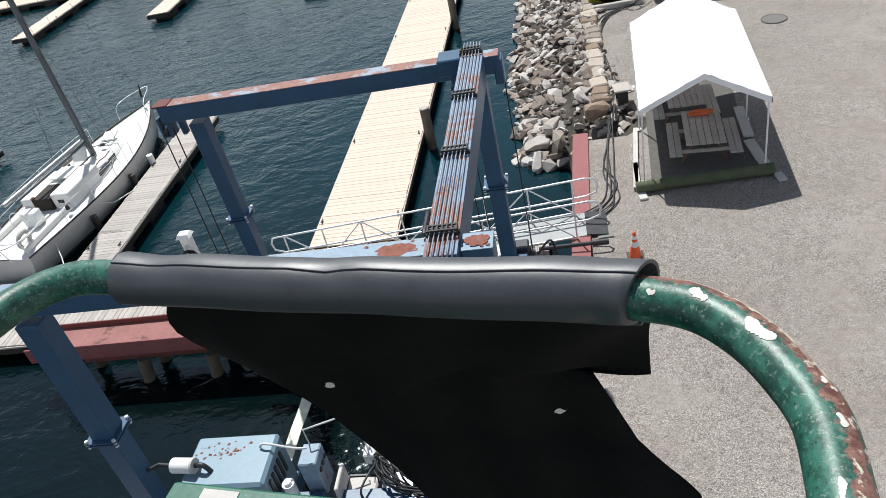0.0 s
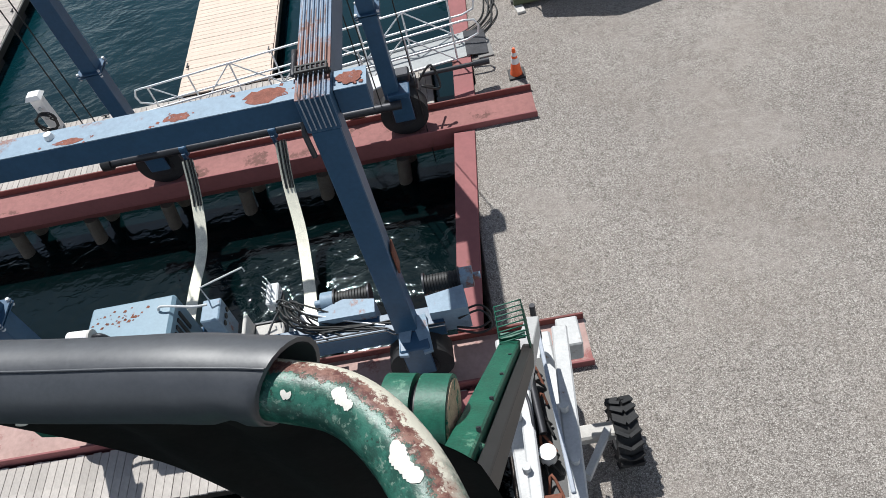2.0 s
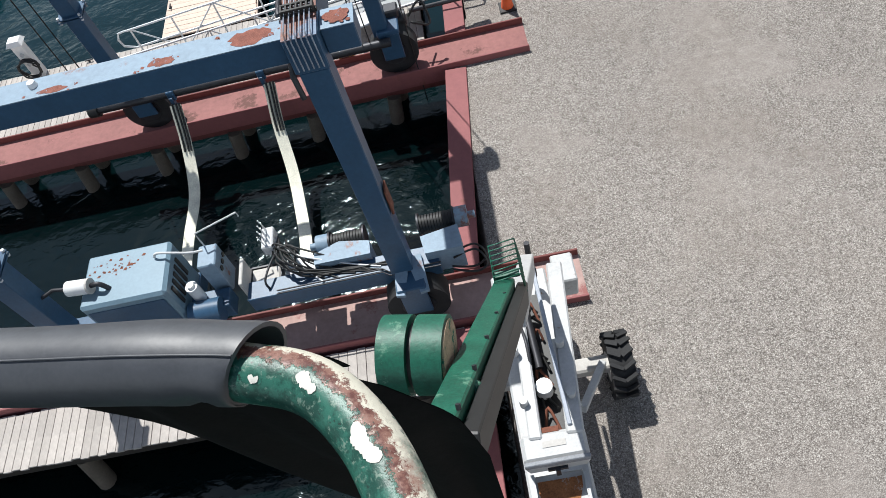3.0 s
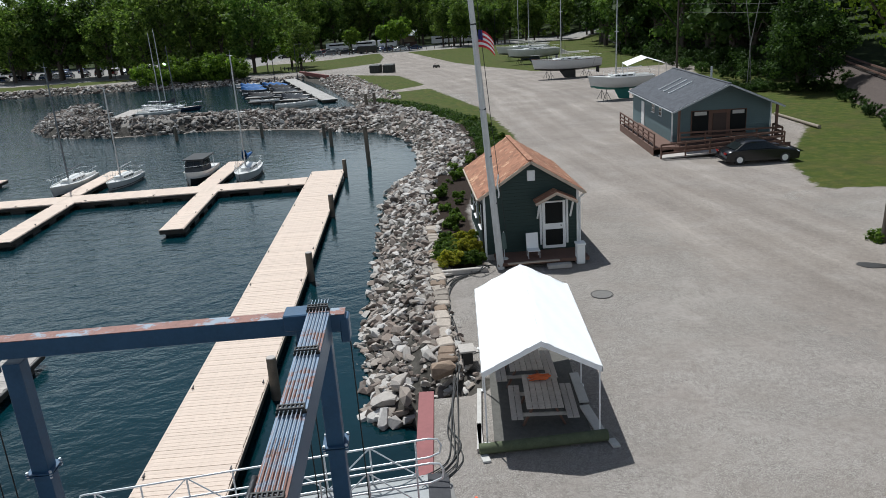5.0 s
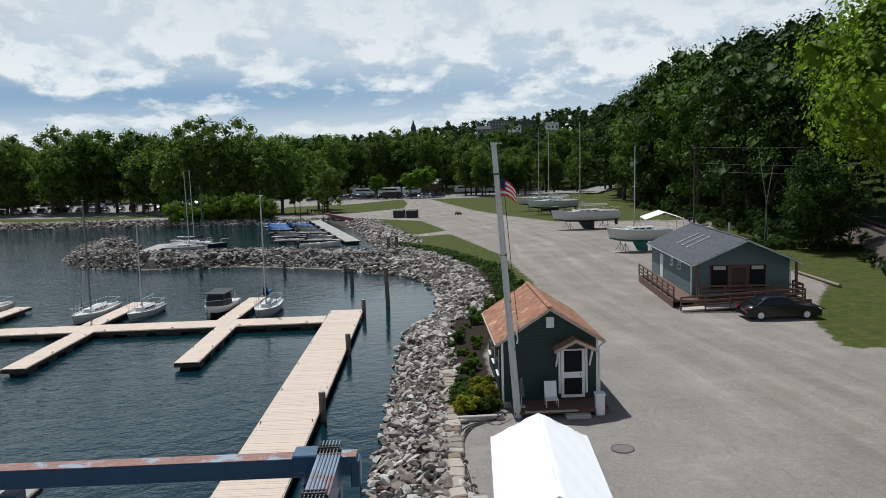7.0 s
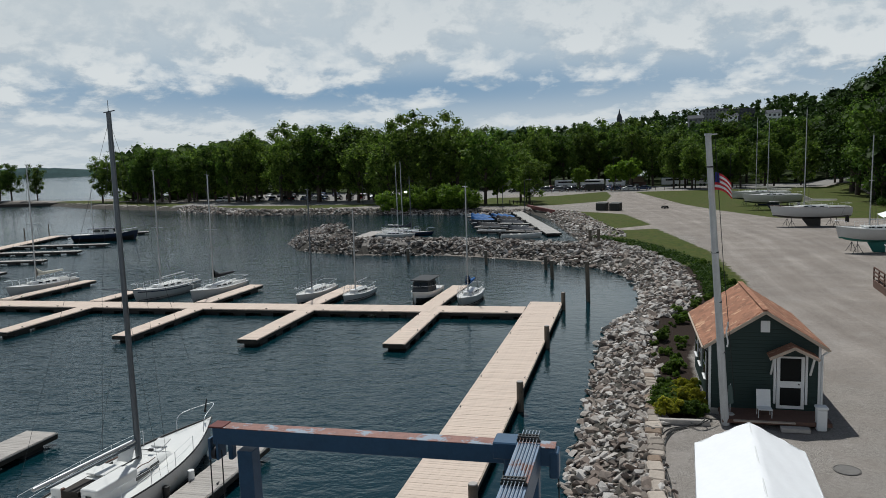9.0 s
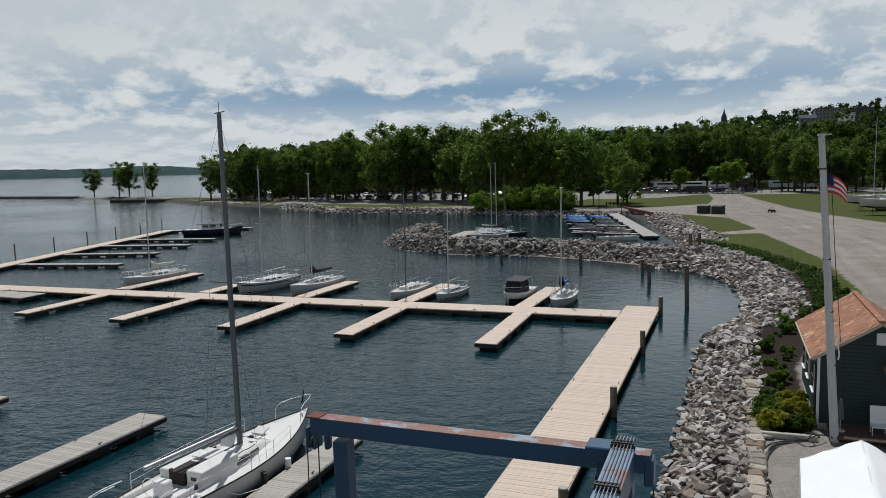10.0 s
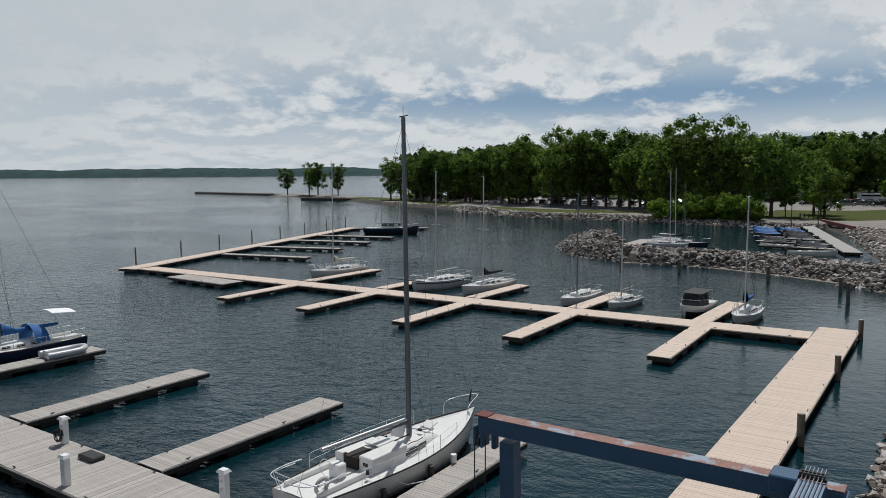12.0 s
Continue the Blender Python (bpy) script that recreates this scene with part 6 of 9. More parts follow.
root = [(4.8, 69), (2.1, 77.4), (-1.5, 82.2), (-7.5, 86.1), (-9.4, 97.6), (-4.9, 98.6), (-0.9, 93.5), (2.9, 83), (5.6, 71.2)]
rx, ry = np.array([rs.uniform(-9.5, 5.7) for k in range(2400)]), np.array([rs.uniform(69, 98.7) for k in range(2400)])
for x, y, ok in zip(rx, ry, inside(rx, ry, root)):
    if ok:
        spots.append((float(x), float(y), rs.choice((0.18, 0.24, 0.30, 0.38, 0.48))))
stone_field(spots, "stone_breakwater", "curved breakwater of tumbled grey and brown stones", 0, M_DARKROCK)
spots = []
for line, wide in (([(-5.2, 99.5), (-6.0, 106), (-9.4, 122), (-13.6, 142), (-15.5, 151)], 5.6), ([(-54, 162.5), (-76, 165.5), (-92, 165.5), (-126, 190)], 3.4), ([(-20, 160.2), (-36, 158.9), (-54, 162.3)], 1.2)):
    for p, nrm in along(line, 0.6):
        for k in range(11 if wide > 5 else 7):
            q = p + Vector((nrm.y, -nrm.x)) * rs.uniform(-0.4, wide)
            spots.append((q.x, q.y, rs.uniform(0.2, 0.45) if wide > 5 else rs.uniform(0.25, 0.6)))
stone_field(spots, "stone_bank", "far bank of pale broken stones round the inner basin", 0)

BIG_ROCKS = [rock_mesh(60 + k, (1.15, 0.8, 0.5), 26) for k in range(3)]
for me in BIG_ROCKS:
    me.materials.append(M_ROCK)
SLABS = [(-1.15, 20.7, -0.75, 0.46, "large pale angular boulder at the water's edge"), (-0.55, 21.1, -0.42, 0.40, "large pale boulder on the bank"), (-0.45, 20.2, -0.40, 0.34, "pale boulder against the sea wall"), (-0.95, 25.0, -0.75, 0.42, "pale boulder on the bank"), (-1.3, 27.8, -0.95, 0.42, "pale boulder on the bank"),
         (-2.05, 27.8, -1.12, 0.20, "white boulder standing in the shallows"), (-1.9, 27.0, -1.12, 0.26, "white boulder standing in the shallows"), (-1.5, 25.0, -1.0, 0.30, "white boulder at the water's edge"), (-1.46, 22.0, -1.0, 0.30, "white boulder at the water's edge"), (-1.82, 33.3, -1.1, 0.24, "white boulder at the water's edge")]
for k, (x, y, z, sz, lb) in enumerate(SLABS):
    t = thing("boulder", lb, "boulder", pose(x, y, z, 4, -6, 47 * k), "boulders")
    part("stone", BIG_ROCKS[k % 3], M_ROCK, t, at=Matrix.Diagonal((sz, sz, sz, 1)))
M_TANSTONE = mat("pale_tan_cut_stone", (0.44, 0.375, 0.315), 0.9, var=0.3, scale=5, bump=0.5, bscale=9, rnd=0.45)
row = thing("stone_edging", "row of brown and grey cut stones edging the gravel", "stones", kind="structure")
y = 21.2
k = 0
while y < 36:
    l = rs.uniform(0.45, 0.8)
    brown = rs.random() < 0.42
    w = rs.uniform(0.42, 0.62)
    part("stone", Solid().box((0, 0, 0), (w, l - 0.02, 0.34), ch=rs.uniform(0.03, 0.08)), M_BROWNSTONE if brown else M_TANSTONE, row, at=pose(0.98 + 0.012 * (y - 21) + rs.uniform(-0.05, 0.05), y + l / 2, 0.03, rs.uniform(-5, 5), rs.uniform(-5, 5), rs.uniform(-9, 9)))
    y += l
t = thing("stone_block", "long brown cut stone at the end of the edging", "stone", pose(0.72, 20.62, 0.12, 0, 0, 12), "stone blocks")
end_stone = rock_mesh(91, (0.56, 0.32, 0.27), 30)
end_stone.materials.append(M_BROWNSTONE)
part("stone", end_stone, M_BROWNSTONE, t)
bd = thing("bed_edging", "grey timber edging the planted bed", "timber", pose(0, 0, 0))
part("timber", Solid().bar((1.25, 29.5, 0.1), (3.2, 29.55, 0.1), 0.2, 0.22, ch=0.02), M_GREYWOOD, bd)


# ---- piles ----
def timber_pile(x, y, top, r, label, lean=(0, 0)):
    t = thing("mooring_pile", label, "pile", pose(x, y, 0), "mooring piles")
    part("shaft", Solid().rod((lean[0], lean[1], -3.4), (0, 0, top), r * 1.08, r, 14), M_PILE, t)
    part("cap", Solid().rod((0, 0, top), (0, 0, top + 0.03), r * 0.98, r * 0.9, 14), M_GREYWOOD, t)


for x, y, top in ((-4.72, 22.2, 0.28), (-4.78, 33.6, 0.2), (-4.72, 45.4, 0.2), (-4.66, 57.4, 0.15)):
    timber_pile(x, y, top, 0.16, "round timber pile beside the tan pier")
for x, y, top, r in ((-3.0, 61.0, 2.1, 0.17), (-7.0, 72.6, 0.55, 0.17), (-8.2, 78.3, 0.25, 0.17), (-15.3, 82.0, 0.4, 0.17), (-25.2, 84.4, 0.35, 0.17), (-32.8, 86.2, 0.3, 0.17), (-4.2, 93, 1.6, 0.2), (-3.2, 94, 1.6, 0.2)):
    timber_pile(x, y, top, r, "dark timber pile standing near the stony bank", (0.1, 0.0))
for i in range(8):
    f = 0.04 + i * 0.135
    timber_pile(-80.6 - 20.3 * f - 1.5, 51 + 63.6 * f + 0.2, 1.5, 0.09, "thin dark steel mooring post on the outer dock")
# ---- boats ----
def hull_solid(L, B, free, draft, fine=1.0, transom=0.72, bow_rise=0.35, n=22):
    """Rows of a hull from stern (y = 0) to bow (y = L), keel to sheer on both sides."""
    rows = []
    for i in range(n + 1):
        s = i / n
        if s < 0.45:
            b = B / 2 * (transom + (1 - transom) * math.sin(s / 0.45 * math.pi / 2))
        else:
            b = B / 2 * max(0.0, 1 - ((s - 0.45) / 0.55) ** (2.1 * fine))
        b = max(b, 0.02)
        sheer = free * (1 + bow_rise * max(0, s - 0.35) ** 2 * 2.4 + 0.06 * (1 - s))
        dr = draft * (1 - 0.75 * abs(2 * s - 0.9) ** 2.2) if s < 0.93 else draft * 0.1
        dr = max(dr, 0.03)
        y = L * s + (0.0 if s < 0.9 else 0.0)
        half = []
        for k in range(7):
            f = k / 6
            half.append((b * math.sin(f * math.pi / 2) ** 0.75, y - (1 - f) * 0.10 * L * max(0, s - 0.75) * 2, -dr + (dr + sheer) * f ** 1.45))
        rows.append([(-x, yy, z) for x, yy, z in half[::-1]] + half[1:])
    return rows


def sail_boat(label, at, L=8.0, B=2.6, free=0.9, mast=10.0, hull_m=M_GELCOAT, bottom_m=None, boom_m=None, keel=False, mast_m=M_LIGHTMAST, group="sailing boats", detail=1, stripe=None, jib=True):
    t = thing("sailing_boat", label, "boat", at, group)
    if detail < 2 and not keel:
        B, free = B * 0.9, free * 0.84
    pipe = 0.016 if detail > 1 else 0.012
    rows = hull_solid(L, B, free, 0.45)
    s = Solid().sheet(rows)
    s.add(rows[0], [tuple(range(len(rows[0])))[::-1]])
    # white hulls get the shade-greyed copy, the deck stays bright
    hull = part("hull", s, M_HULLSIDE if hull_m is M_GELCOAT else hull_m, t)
    deck_rows = []
    for r in rows:
        a, b = Vector(r[0]), Vector(r[-1])
        deck_rows.append([a + (b - a) * k / 6 + Vector((0, 0, -0.03 + 0.07 * math.sin(k / 6 * math.pi))) for k in range(7)])
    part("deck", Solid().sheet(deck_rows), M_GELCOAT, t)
    if bottom_m:
        low = [[(x * 1.006, y, min(z, 0.12) - 0.004) for x, y, z in r if z < 0.35] for r in rows]
        w = min(len(r) for r in low)
        low = [r[(len(r) - w) // 2:(len(r) - w) // 2 + w] for r in low]
        part("bottom", Solid().sheet([[(x * 1.01, y, z) for x, y, z in r] for r in low]), bottom_m, hull)
    if not keel:
        for sg in (-1, 1):
            line_ = [min((q for q in r if q[0] * sg >= 0), key=lambda q: abs(q[2] - 0.12)) for r in rows[:-1]]
            part("boot_stripe", Solid().tube([(x * 1.006, y, 0.12) for x, y, z in line_], 0.035, 5), M_CABLE, hull, "dark waterline stripe")
    if stripe:
        for sx in (0, -1):
            part("stripe", Solid().tube([(r[sx][0] * 1.008, r[sx][1], r[sx][2] - 0.16) for r in rows[:-1]], 0.05, 6), stripe, hull)
    for sx in (0, -1):
        part("toe_rail", Solid().tube([(r[sx][0] * 0.99, r[sx][1], r[sx][2] + 0.02) for r in rows], 0.03, 6), M_CABLE if detail > 1 else M_WHITE if hull_m is M_GELCOAT else M_BROWN, hull)
    zc = free
    c0, c1 = 0.30 * L, 0.70 * L
    crow = []
    for i in range(9):
        f = i / 8
        y = c0 + (c1 - c0) * f
        w = B * 0.30 * (1 - 0.45 * f ** 2)
        h = 0.42 * (1 - 0.25 * f) * (0.35 if i == 8 else 1)
        crow.append([(-w, y, zc + 0.02), (-w * 0.92, y, zc + h * 0.85), (-w * 0.5, y, zc + h), (0, y, zc + h * 1.05), (w * 0.5, y, zc + h), (w * 0.92, y, zc + h * 0.85), (w, y, zc + 0.02)])
    cs = Solid().sheet(crow)
    cs.add(crow[0], [tuple(range(7))[::-1]])
    cs.add(crow[-1], [tuple(range(7))])
    cabin = part("cabin", cs, M_GELCOAT, t)
    for sx in (-1, 1):
        for k in range(3):
            y = c0 + (c1 - c0) * (0.18 + 0.24 * k)
            w = B * 0.30 * (1 - 0.45 * (0.18 + 0.24 * k) ** 2)
            part("port", Solid().box((sx * w * 0.965, y, zc + 0.22), (0.03, 0.5, 0.14), pose(0, 0, 0, 0, 0, sx * 4).to_3x3(), 0.01), M_GLASS, cabin)
    part("companionway", Solid().box((0, c0 - 0.01, zc + 0.18), (0.55, 0.06, 0.42)), M_BROWN, cabin)
    part("hatch", Solid().box((0, c1 - 0.35, zc + 0.36), (0.55, 0.5, 0.06), ch=0.02), M_WHITE, cabin)
    part("cockpit", Solid().box((0, c0 * 0.52, zc + 0.03), (B * 0.42, c0 * 0.75, 0.05)), M_CONC, t)
    for sx in (-1, 1):
        part("coaming", Solid().box((sx * B * 0.26, c0 * 0.52, zc + 0.13), (0.12, c0 * 0.85, 0.24), ch=0.03), M_GELCOAT, t)
    ym = L * 0.57
    zm = zc + 0.4
    thick = 1.45 if detail > 1 else 1.0
    part("mast", Solid().rod((0, ym, zm), (0, ym - 0.1, zm + mast), 0.075 * thick, 0.055 * thick, 10), mast_m, t)
    part("spreader", Solid().rod((-B * 0.3, ym - 0.06, zm + mast * 0.5), (B * 0.3, ym - 0.06, zm + mast * 0.5), 0.022, n=6), mast_m, t)
    part("masthead", Solid().rod((-0.2, ym - 0.1, zm + mast), (0.25, ym - 0.1, zm + mast + 0.05), 0.02, n=6).rod((0, ym - 0.1, zm + mast), (0, ym - 0.1, zm + mast + 0.4), 0.012, n=5), mast_m, t)
    part("boom", Solid().rod((0, ym - 0.08, zm + 0.55), (0, ym - L * 0.4, zm + 0.65), 0.05, n=8), mast_m, t)
    if boom_m:
        rowsb = []
        for i in range(9):
            f = i / 8
            y = ym - 0.05 - L * 0.4 * f
            r = 0.22 * (1 - 0.5 * f)
            lift = 0.9 * max(0, 0.25 - f) * 2
            rowsb.append([(r * math.cos(a * math.pi / 4), y, zm + 0.66 + lift * (1 if 0 < a < 4 else 0) + r * 0.9 * math.sin(a * math.pi / 4)) for a in range(9)])
        part("sail_cover", Solid().sheet(rowsb), boom_m, t)
    wires = [((0, 0.1, free), (0, ym - 0.1, zm + mast * 0.98)), ((0, L * 0.985, free * 1.35), (0, ym - 0.1, zm + mast * 0.98))]
    for sx in (-1, 1):
        wires.append(((sx * B * 0.46, ym - 0.25, free), (sx * B * 0.3, ym - 0.06, zm + mast * 0.5)))
        wires.append(((sx * B * 0.3, ym - 0.06, zm + mast * 0.5), (0, ym - 0.1, zm + mast * 0.97)))
        wires.append(((sx * B * 0.45, ym - 0.6, free), (0, ym - 0.06, zm + mast * 0.5)))
    for a, b in wires:
        part("stay", Solid().rod(a, b, 0.0055 if detail > 1 else 0.009, n=5), M_STEEL, t)
    # pulpit, pushpit and guard wires
    bow, st = rows[-2], rows[0]
    zb = bow[0][2]
    part("pulpit", Solid().tube(smooth_line([(-B * 0.2, L * 0.86, zb), (-B * 0.19, L * 0.88, zb + 0.55), (-0.15, L * 1.0, zb + 0.62), (0.15, L * 1.0, zb + 0.62), (B * 0.19, L * 0.88, zb + 0.55), (B * 0.2, L * 0.86, zb)], 5), pipe, 6), M_ALU, t)
    w0 = abs(st[0][0]) * 0.95
    part("pushpit", Solid().tube(smooth_line([(-w0, 1.0, free + 0.6), (-w0, 0.25, free + 0.6), (-w0 * 0.8, 0.05, free + 0.6), (w0 * 0.8, 0.05, free + 0.6), (w0, 0.25, free + 0.6), (w0, 1.0, free + 0.6)], 5), pipe, 6), M_ALU, t)
    for sx in (-1, 1):
        pts = []
        for i in range(1, 6):
            f = 0.1 + 0.76 * i / 6
            r = rows[min(len(rows) - 1, int(f * (len(rows) - 1)))]
            x, y, z = r[0 if sx < 0 else -1]
            part("stanchion", Solid().rod((x * 0.95, y, z), (x * 0.95, y, z + 0.58), 0.012, n=6), M_ALU, t)
            pts.append((x * 0.95, y, z))
        for h in (0.3, 0.57):
            part("guard_wire", Solid().tube([(x, y, z + h) for x, y, z in pts], 0.007, 5), M_ALU, t)
    if keel:
        kp = [(L * 0.36, -0.35), (L * 0.60, -0.35), (L * 0.52, -1.45), (L * 0.36, -1.5)]
        k = Solid()
        k.add([(-0.09, y, z) for y, z in kp] + [(0.09, y, z) for y, z in kp], [(0, 1, 2, 3), (7, 6, 5, 4), (0, 4, 5, 1), (1, 5, 6, 2), (2, 6, 7, 3), (3, 7, 4, 0)])
        bevel(part("keel", k, bottom_m or M_BLACK, t), 0.04)
        part("rudder", Solid().box((0, 0.35, -0.55), (0.07, 0.5, 0.9), ch=0.03), bottom_m or M_BLACK, t)
        for y in (L * 0.2, L * 0.75):
            for sx in (-1, 1):
                st_ = part("stand", Solid().rod((sx * B * 0.36, y, -0.2), (sx * B * 0.5, y, -1.5), 0.03, n=8).rod((sx * B * 0.4, y, -0.5), (sx * B * 0.5, y + 0.5, -1.5), 0.025, n=8).rod((sx * B * 0.4, y, -0.5), (sx * B * 0.5, y - 0.5, -1.5), 0.025, n=8), M_STEEL, t)
    return t


WZ = WATER_Z + 0.02
M_NAVY = mat("navy_gelcoat", (0.012, 0.02, 0.05), 0.3, var=0.1)
M_DKGREEN = mat("dark_green_bottom_paint", (0.012, 0.05, 0.045), 0.6, var=0.15)
M_TEAL = mat("teal_bottom_paint", (0.015, 0.14, 0.12), 0.6, var=0.15)
M_BLACKCOVER = mat("black_canvas", (0.012, 0.012, 0.016), 0.85)
M_DARKCANVAS = mat("dark_grey_canvas", (0.03, 0.035, 0.045), 0.9, var=0.3)
M_TANCOVER = mat("cream_sail_cloth", (0.55, 0.53, 0.46), 0.85)
M_GREYHULL = mat("pale_grey_gelcoat", (0.50, 0.51, 0.52), 0.35, var=0.06)


def big_boat():
    """The white sailing boat beside the grey finger dock."""
    t = sail_boat("white sailing boat with a grey mast tied to the grey dock", pose(-17.42, 16.55, WZ, 0, 0, -3.4), 10.3, 3.1, 1.02, 12.3, M_GELCOAT, None, None, False, M_MAST, "", 2)
    z = 1.02
    part("boom_roll", Solid().rod((0.0, 5.7, z + 1.1), (-0.35, 1.6, z + 1.05), 0.07, n=10), M_LIGHTMAST, t)
    part("main_hatch", Solid().box((0.0, 4.15, z + 0.5), (0.75, 0.95, 0.06), ch=0.02), M_GELCOAT, t)
    part("open_hatch", Solid().box((-0.1, 5.35, z + 0.72), (0.6, 0.05, 0.5), pose(0, 0, 0, -25).to_3x3(), 0.015), M_GELCOAT, t)
    part("open_hatch", Solid().box((0.0, 7.1, z + 0.5), (0.55, 0.5, 0.05), pose(0, 0, 0, 15).to_3x3(), 0.015), M_GELCOAT, t)
    # solid dark block stands for the shade inside the companionway
    M_DARKIN = mat("painted_dark_interior", (0.02, 0.014, 0.01), 0.8)
    part("companion_opening", Solid().box((-0.09, 3.32, z + 0.12), (0.66, 1.20, 0.80)), M_DARKIN, t, "open companionway, its inner shade a dark block")
    part("wash_board", Solid().box((-0.42, 2.80, z + 0.30), (0.10, 0.12, 0.55), ch=0.01), M_BROWN, t)
    bevel(part("cabin_shoulder", Solid().box((0.58, 3.75, z + 0.30), (0.70, 1.9, 0.62)), M_GELCOAT, t), 0.07, 3)
    bevel(part("cabin_shoulder", Solid().box((-0.68, 3.75, z + 0.26), (0.56, 1.9, 0.52)), M_GELCOAT, t), 0.06, 3)
    part("companion_slide", Solid().box((-0.08, 4.25, z + 0.62), (0.72, 0.85, 0.05), ch=0.015), M_GELCOAT, t)
    part("deck_strip", Solid().box((0.25, 4.6, z + 0.58), (0.05, 2.2, 0.03)), M_STEEL, t)
    part("small_port", Solid().box((0.58, 2.79, z + 0.34), (0.22, 0.02, 0.12), ch=0.02), M_GLASS, t)
    part("stern_rail", Solid().tube(smooth_line([(1.05, 1.3, z + 0.65), (1.1, 0.5, z + 0.65), (0.85, -0.25, z + 0.66), (0, -0.42, z + 0.66), (-0.85, -0.25, z + 0.66), (-1.1, 0.5, z + 0.65), (-1.05, 1.3, z + 0.65)], 5), 0.018, 6), M_ALU, t)
    for x, y in ((1.02, 0.2), (-1.02, 0.2), (0.5, -0.05), (-0.5, -0.05)):
        part("rail_post", Solid().rod((x, y, z), (x * 1.03, y - 0.2, z + 0.65), 0.014, n=6), M_ALU, t)
    part("winch_drum", Solid().rod((1.05, 2.4, z + 0.25), (1.05, 2.4, z + 0.4), 0.07, 0.05, 12), M_STEEL, t)
    part("fitting", Solid().box((0.15, 6.35, z + 0.52), (0.18, 0.12, 0.1), ch=0.02).rod((-0.25, 6.3, z + 0.5), (0.35, 6.5, z + 0.52), 0.015, n=5), M_STEEL, t)
    for sx in (-1, 1):
        part("grab_rail", Solid().tube([(sx * 0.72, 3.4 + 0.35 * k, z + 0.45 + 0.04 * (k % 2)) for k in range(8)], 0.018, 6), M_BROWN, t)
        part("long_window", Solid().box((sx * 0.885, 5.05, z + 0.24), (0.03, 0.95, 0.16), pose(0, 0, 0, 0, 0, sx * 5).to_3x3(), 0.01), M_GLASS, t)
    part("pedestal_box", Solid().box((0.1, 1.9, z + 0.35), (0.5, 0.42, 0.5), ch=0.04), M_WHITE, t)
    ring = [(0.75 + 0.05 * math.sin(a), 0.55 + 0.25 * math.cos(a), z + 0.42 + 0.25 * math.sin(a)) for a in (2 * math.pi * k / 20 for k in range(21))]
    part("life_ring", Solid().tube(ring, 0.07, 8), M_CONC, t, "worn pale horseshoe life ring")
    part("wheel_rim", Solid().tube([(0.1 + 0.3 * math.cos(2 * math.pi * k / 20), 1.35, z + 0.6 + 0.3 * math.sin(2 * math.pi * k / 20)) for k in range(21)], 0.014, 6), M_ALU, t)
    for y in (2.6, 5.2, 6.6):
        part("fender", Solid().rod((1.62, y, 0.25), (1.62, y, 0.8), 0.12, 0.12, 12), M_WHITE if y > 6 else M_CABLE, t)
    for a, b in (((1.1, 1.2, z), (1.9, 0.2, 0.5)), ((1.35, 3.0, z), (1.9, 4.6, 0.5))):
        part("mooring_line", Solid().tube([a, ((a[0] + b[0]) / 2, (a[1] + b[1]) / 2, (a[2] + b[2]) / 2 - 0.2), b], 0.018, 6), M_WHITE, t)
    part("furled_line", Solid().rod((0, 9.9, 1.75), (0.05, 10.0, 2.3), 0.05, 0.02, 8), M_CABLE, t)
    return t


big_boat()
sail_boat("white sailing boat with a navy stripe at the finger dock", pose(-41.6, 65.0, WZ, 0, 0, 171), 8.0, 2.7, 0.95, 10.5, stripe=M_NAVY)
sail_boat("white sailing boat with a black sail cover on its boom", pose(-36.5, 65.2, WZ, 0, 0, 173), 7.6, 2.6, 0.9, 10.0, boom_m=M_BLACKCOVER)
sail_boat("white sailing boat with a cream furled sail", pose(-56.6, 66.0, WZ, 0, 0, 172), 7.8, 2.6, 0.9, 11.5, boom_m=M_TANCOVER, mast_m=M_LIGHTMAST)
sail_boat("white sailing boat with a dark green bottom and black mast", pose(-26.6, 63.8, WZ, 0, 0, 176), 6.6, 2.2, 0.75, 8.6, bottom_m=M_DKGREEN, mast_m=M_MAST)
sail_boat("small white open sailing boat beside the dock", pose(-22.6, 63.6, WZ, 0, 0, 172), 5.2, 1.9, 0.55, 6.8)
sail_boat("white sailing boat with a blue sail cover", pose(-12.6, 63.0, WZ, 0, 0, 178), 5.8, 2.1, 0.7, 8.6, boom_m=M_BLUECANVAS)
sail_boat("dark-hulled racing boat moored in the inner basin", pose(-38.6, 115.0, WZ, 0, 0, -84), 8.6, 2.4, 0.55, 8.6, hull_m=M_NAVY, mast_m=M_MAST, boom_m=M_DARKCANVAS)
sail_boat("pale grey sailing boat propped on stands ashore", pose(30.2, 112.6, 1.5, 0, 0, 92), 10.4, 3.2, 1.1, 13.0, hull_m=M_GREYHULL, bottom_m=M_BLACK, keel=True, boom_m=M_TANCOVER, group="boats ashore")
sail_boat("white sailing boat with a teal bottom propped on stands", pose(28.3, 83.2, 1.5, 0, 0, 90), 7.3, 2.5, 0.9, 9.0, bottom_m=M_TEAL, keel=True, group="boats ashore")
sail_boat("white sailing boat stored ashore on the grass", pose(31.0, 146, 1.5, 0, 0, 92), 10.0, 3.1, 1.1, 13.0, bottom_m=M_NAVY, keel=True, boom_m=M_TANCOVER, group="boats ashore")
sail_boat("white sailing boat with a blue bottom stored ashore", pose(31.5, 158, 1.5, 0, 0, 92), 11.0, 3.2, 1.1, 14.0, bottom_m=M_NAVY, keel=True, boom_m=M_TANCOVER, group="boats ashore")
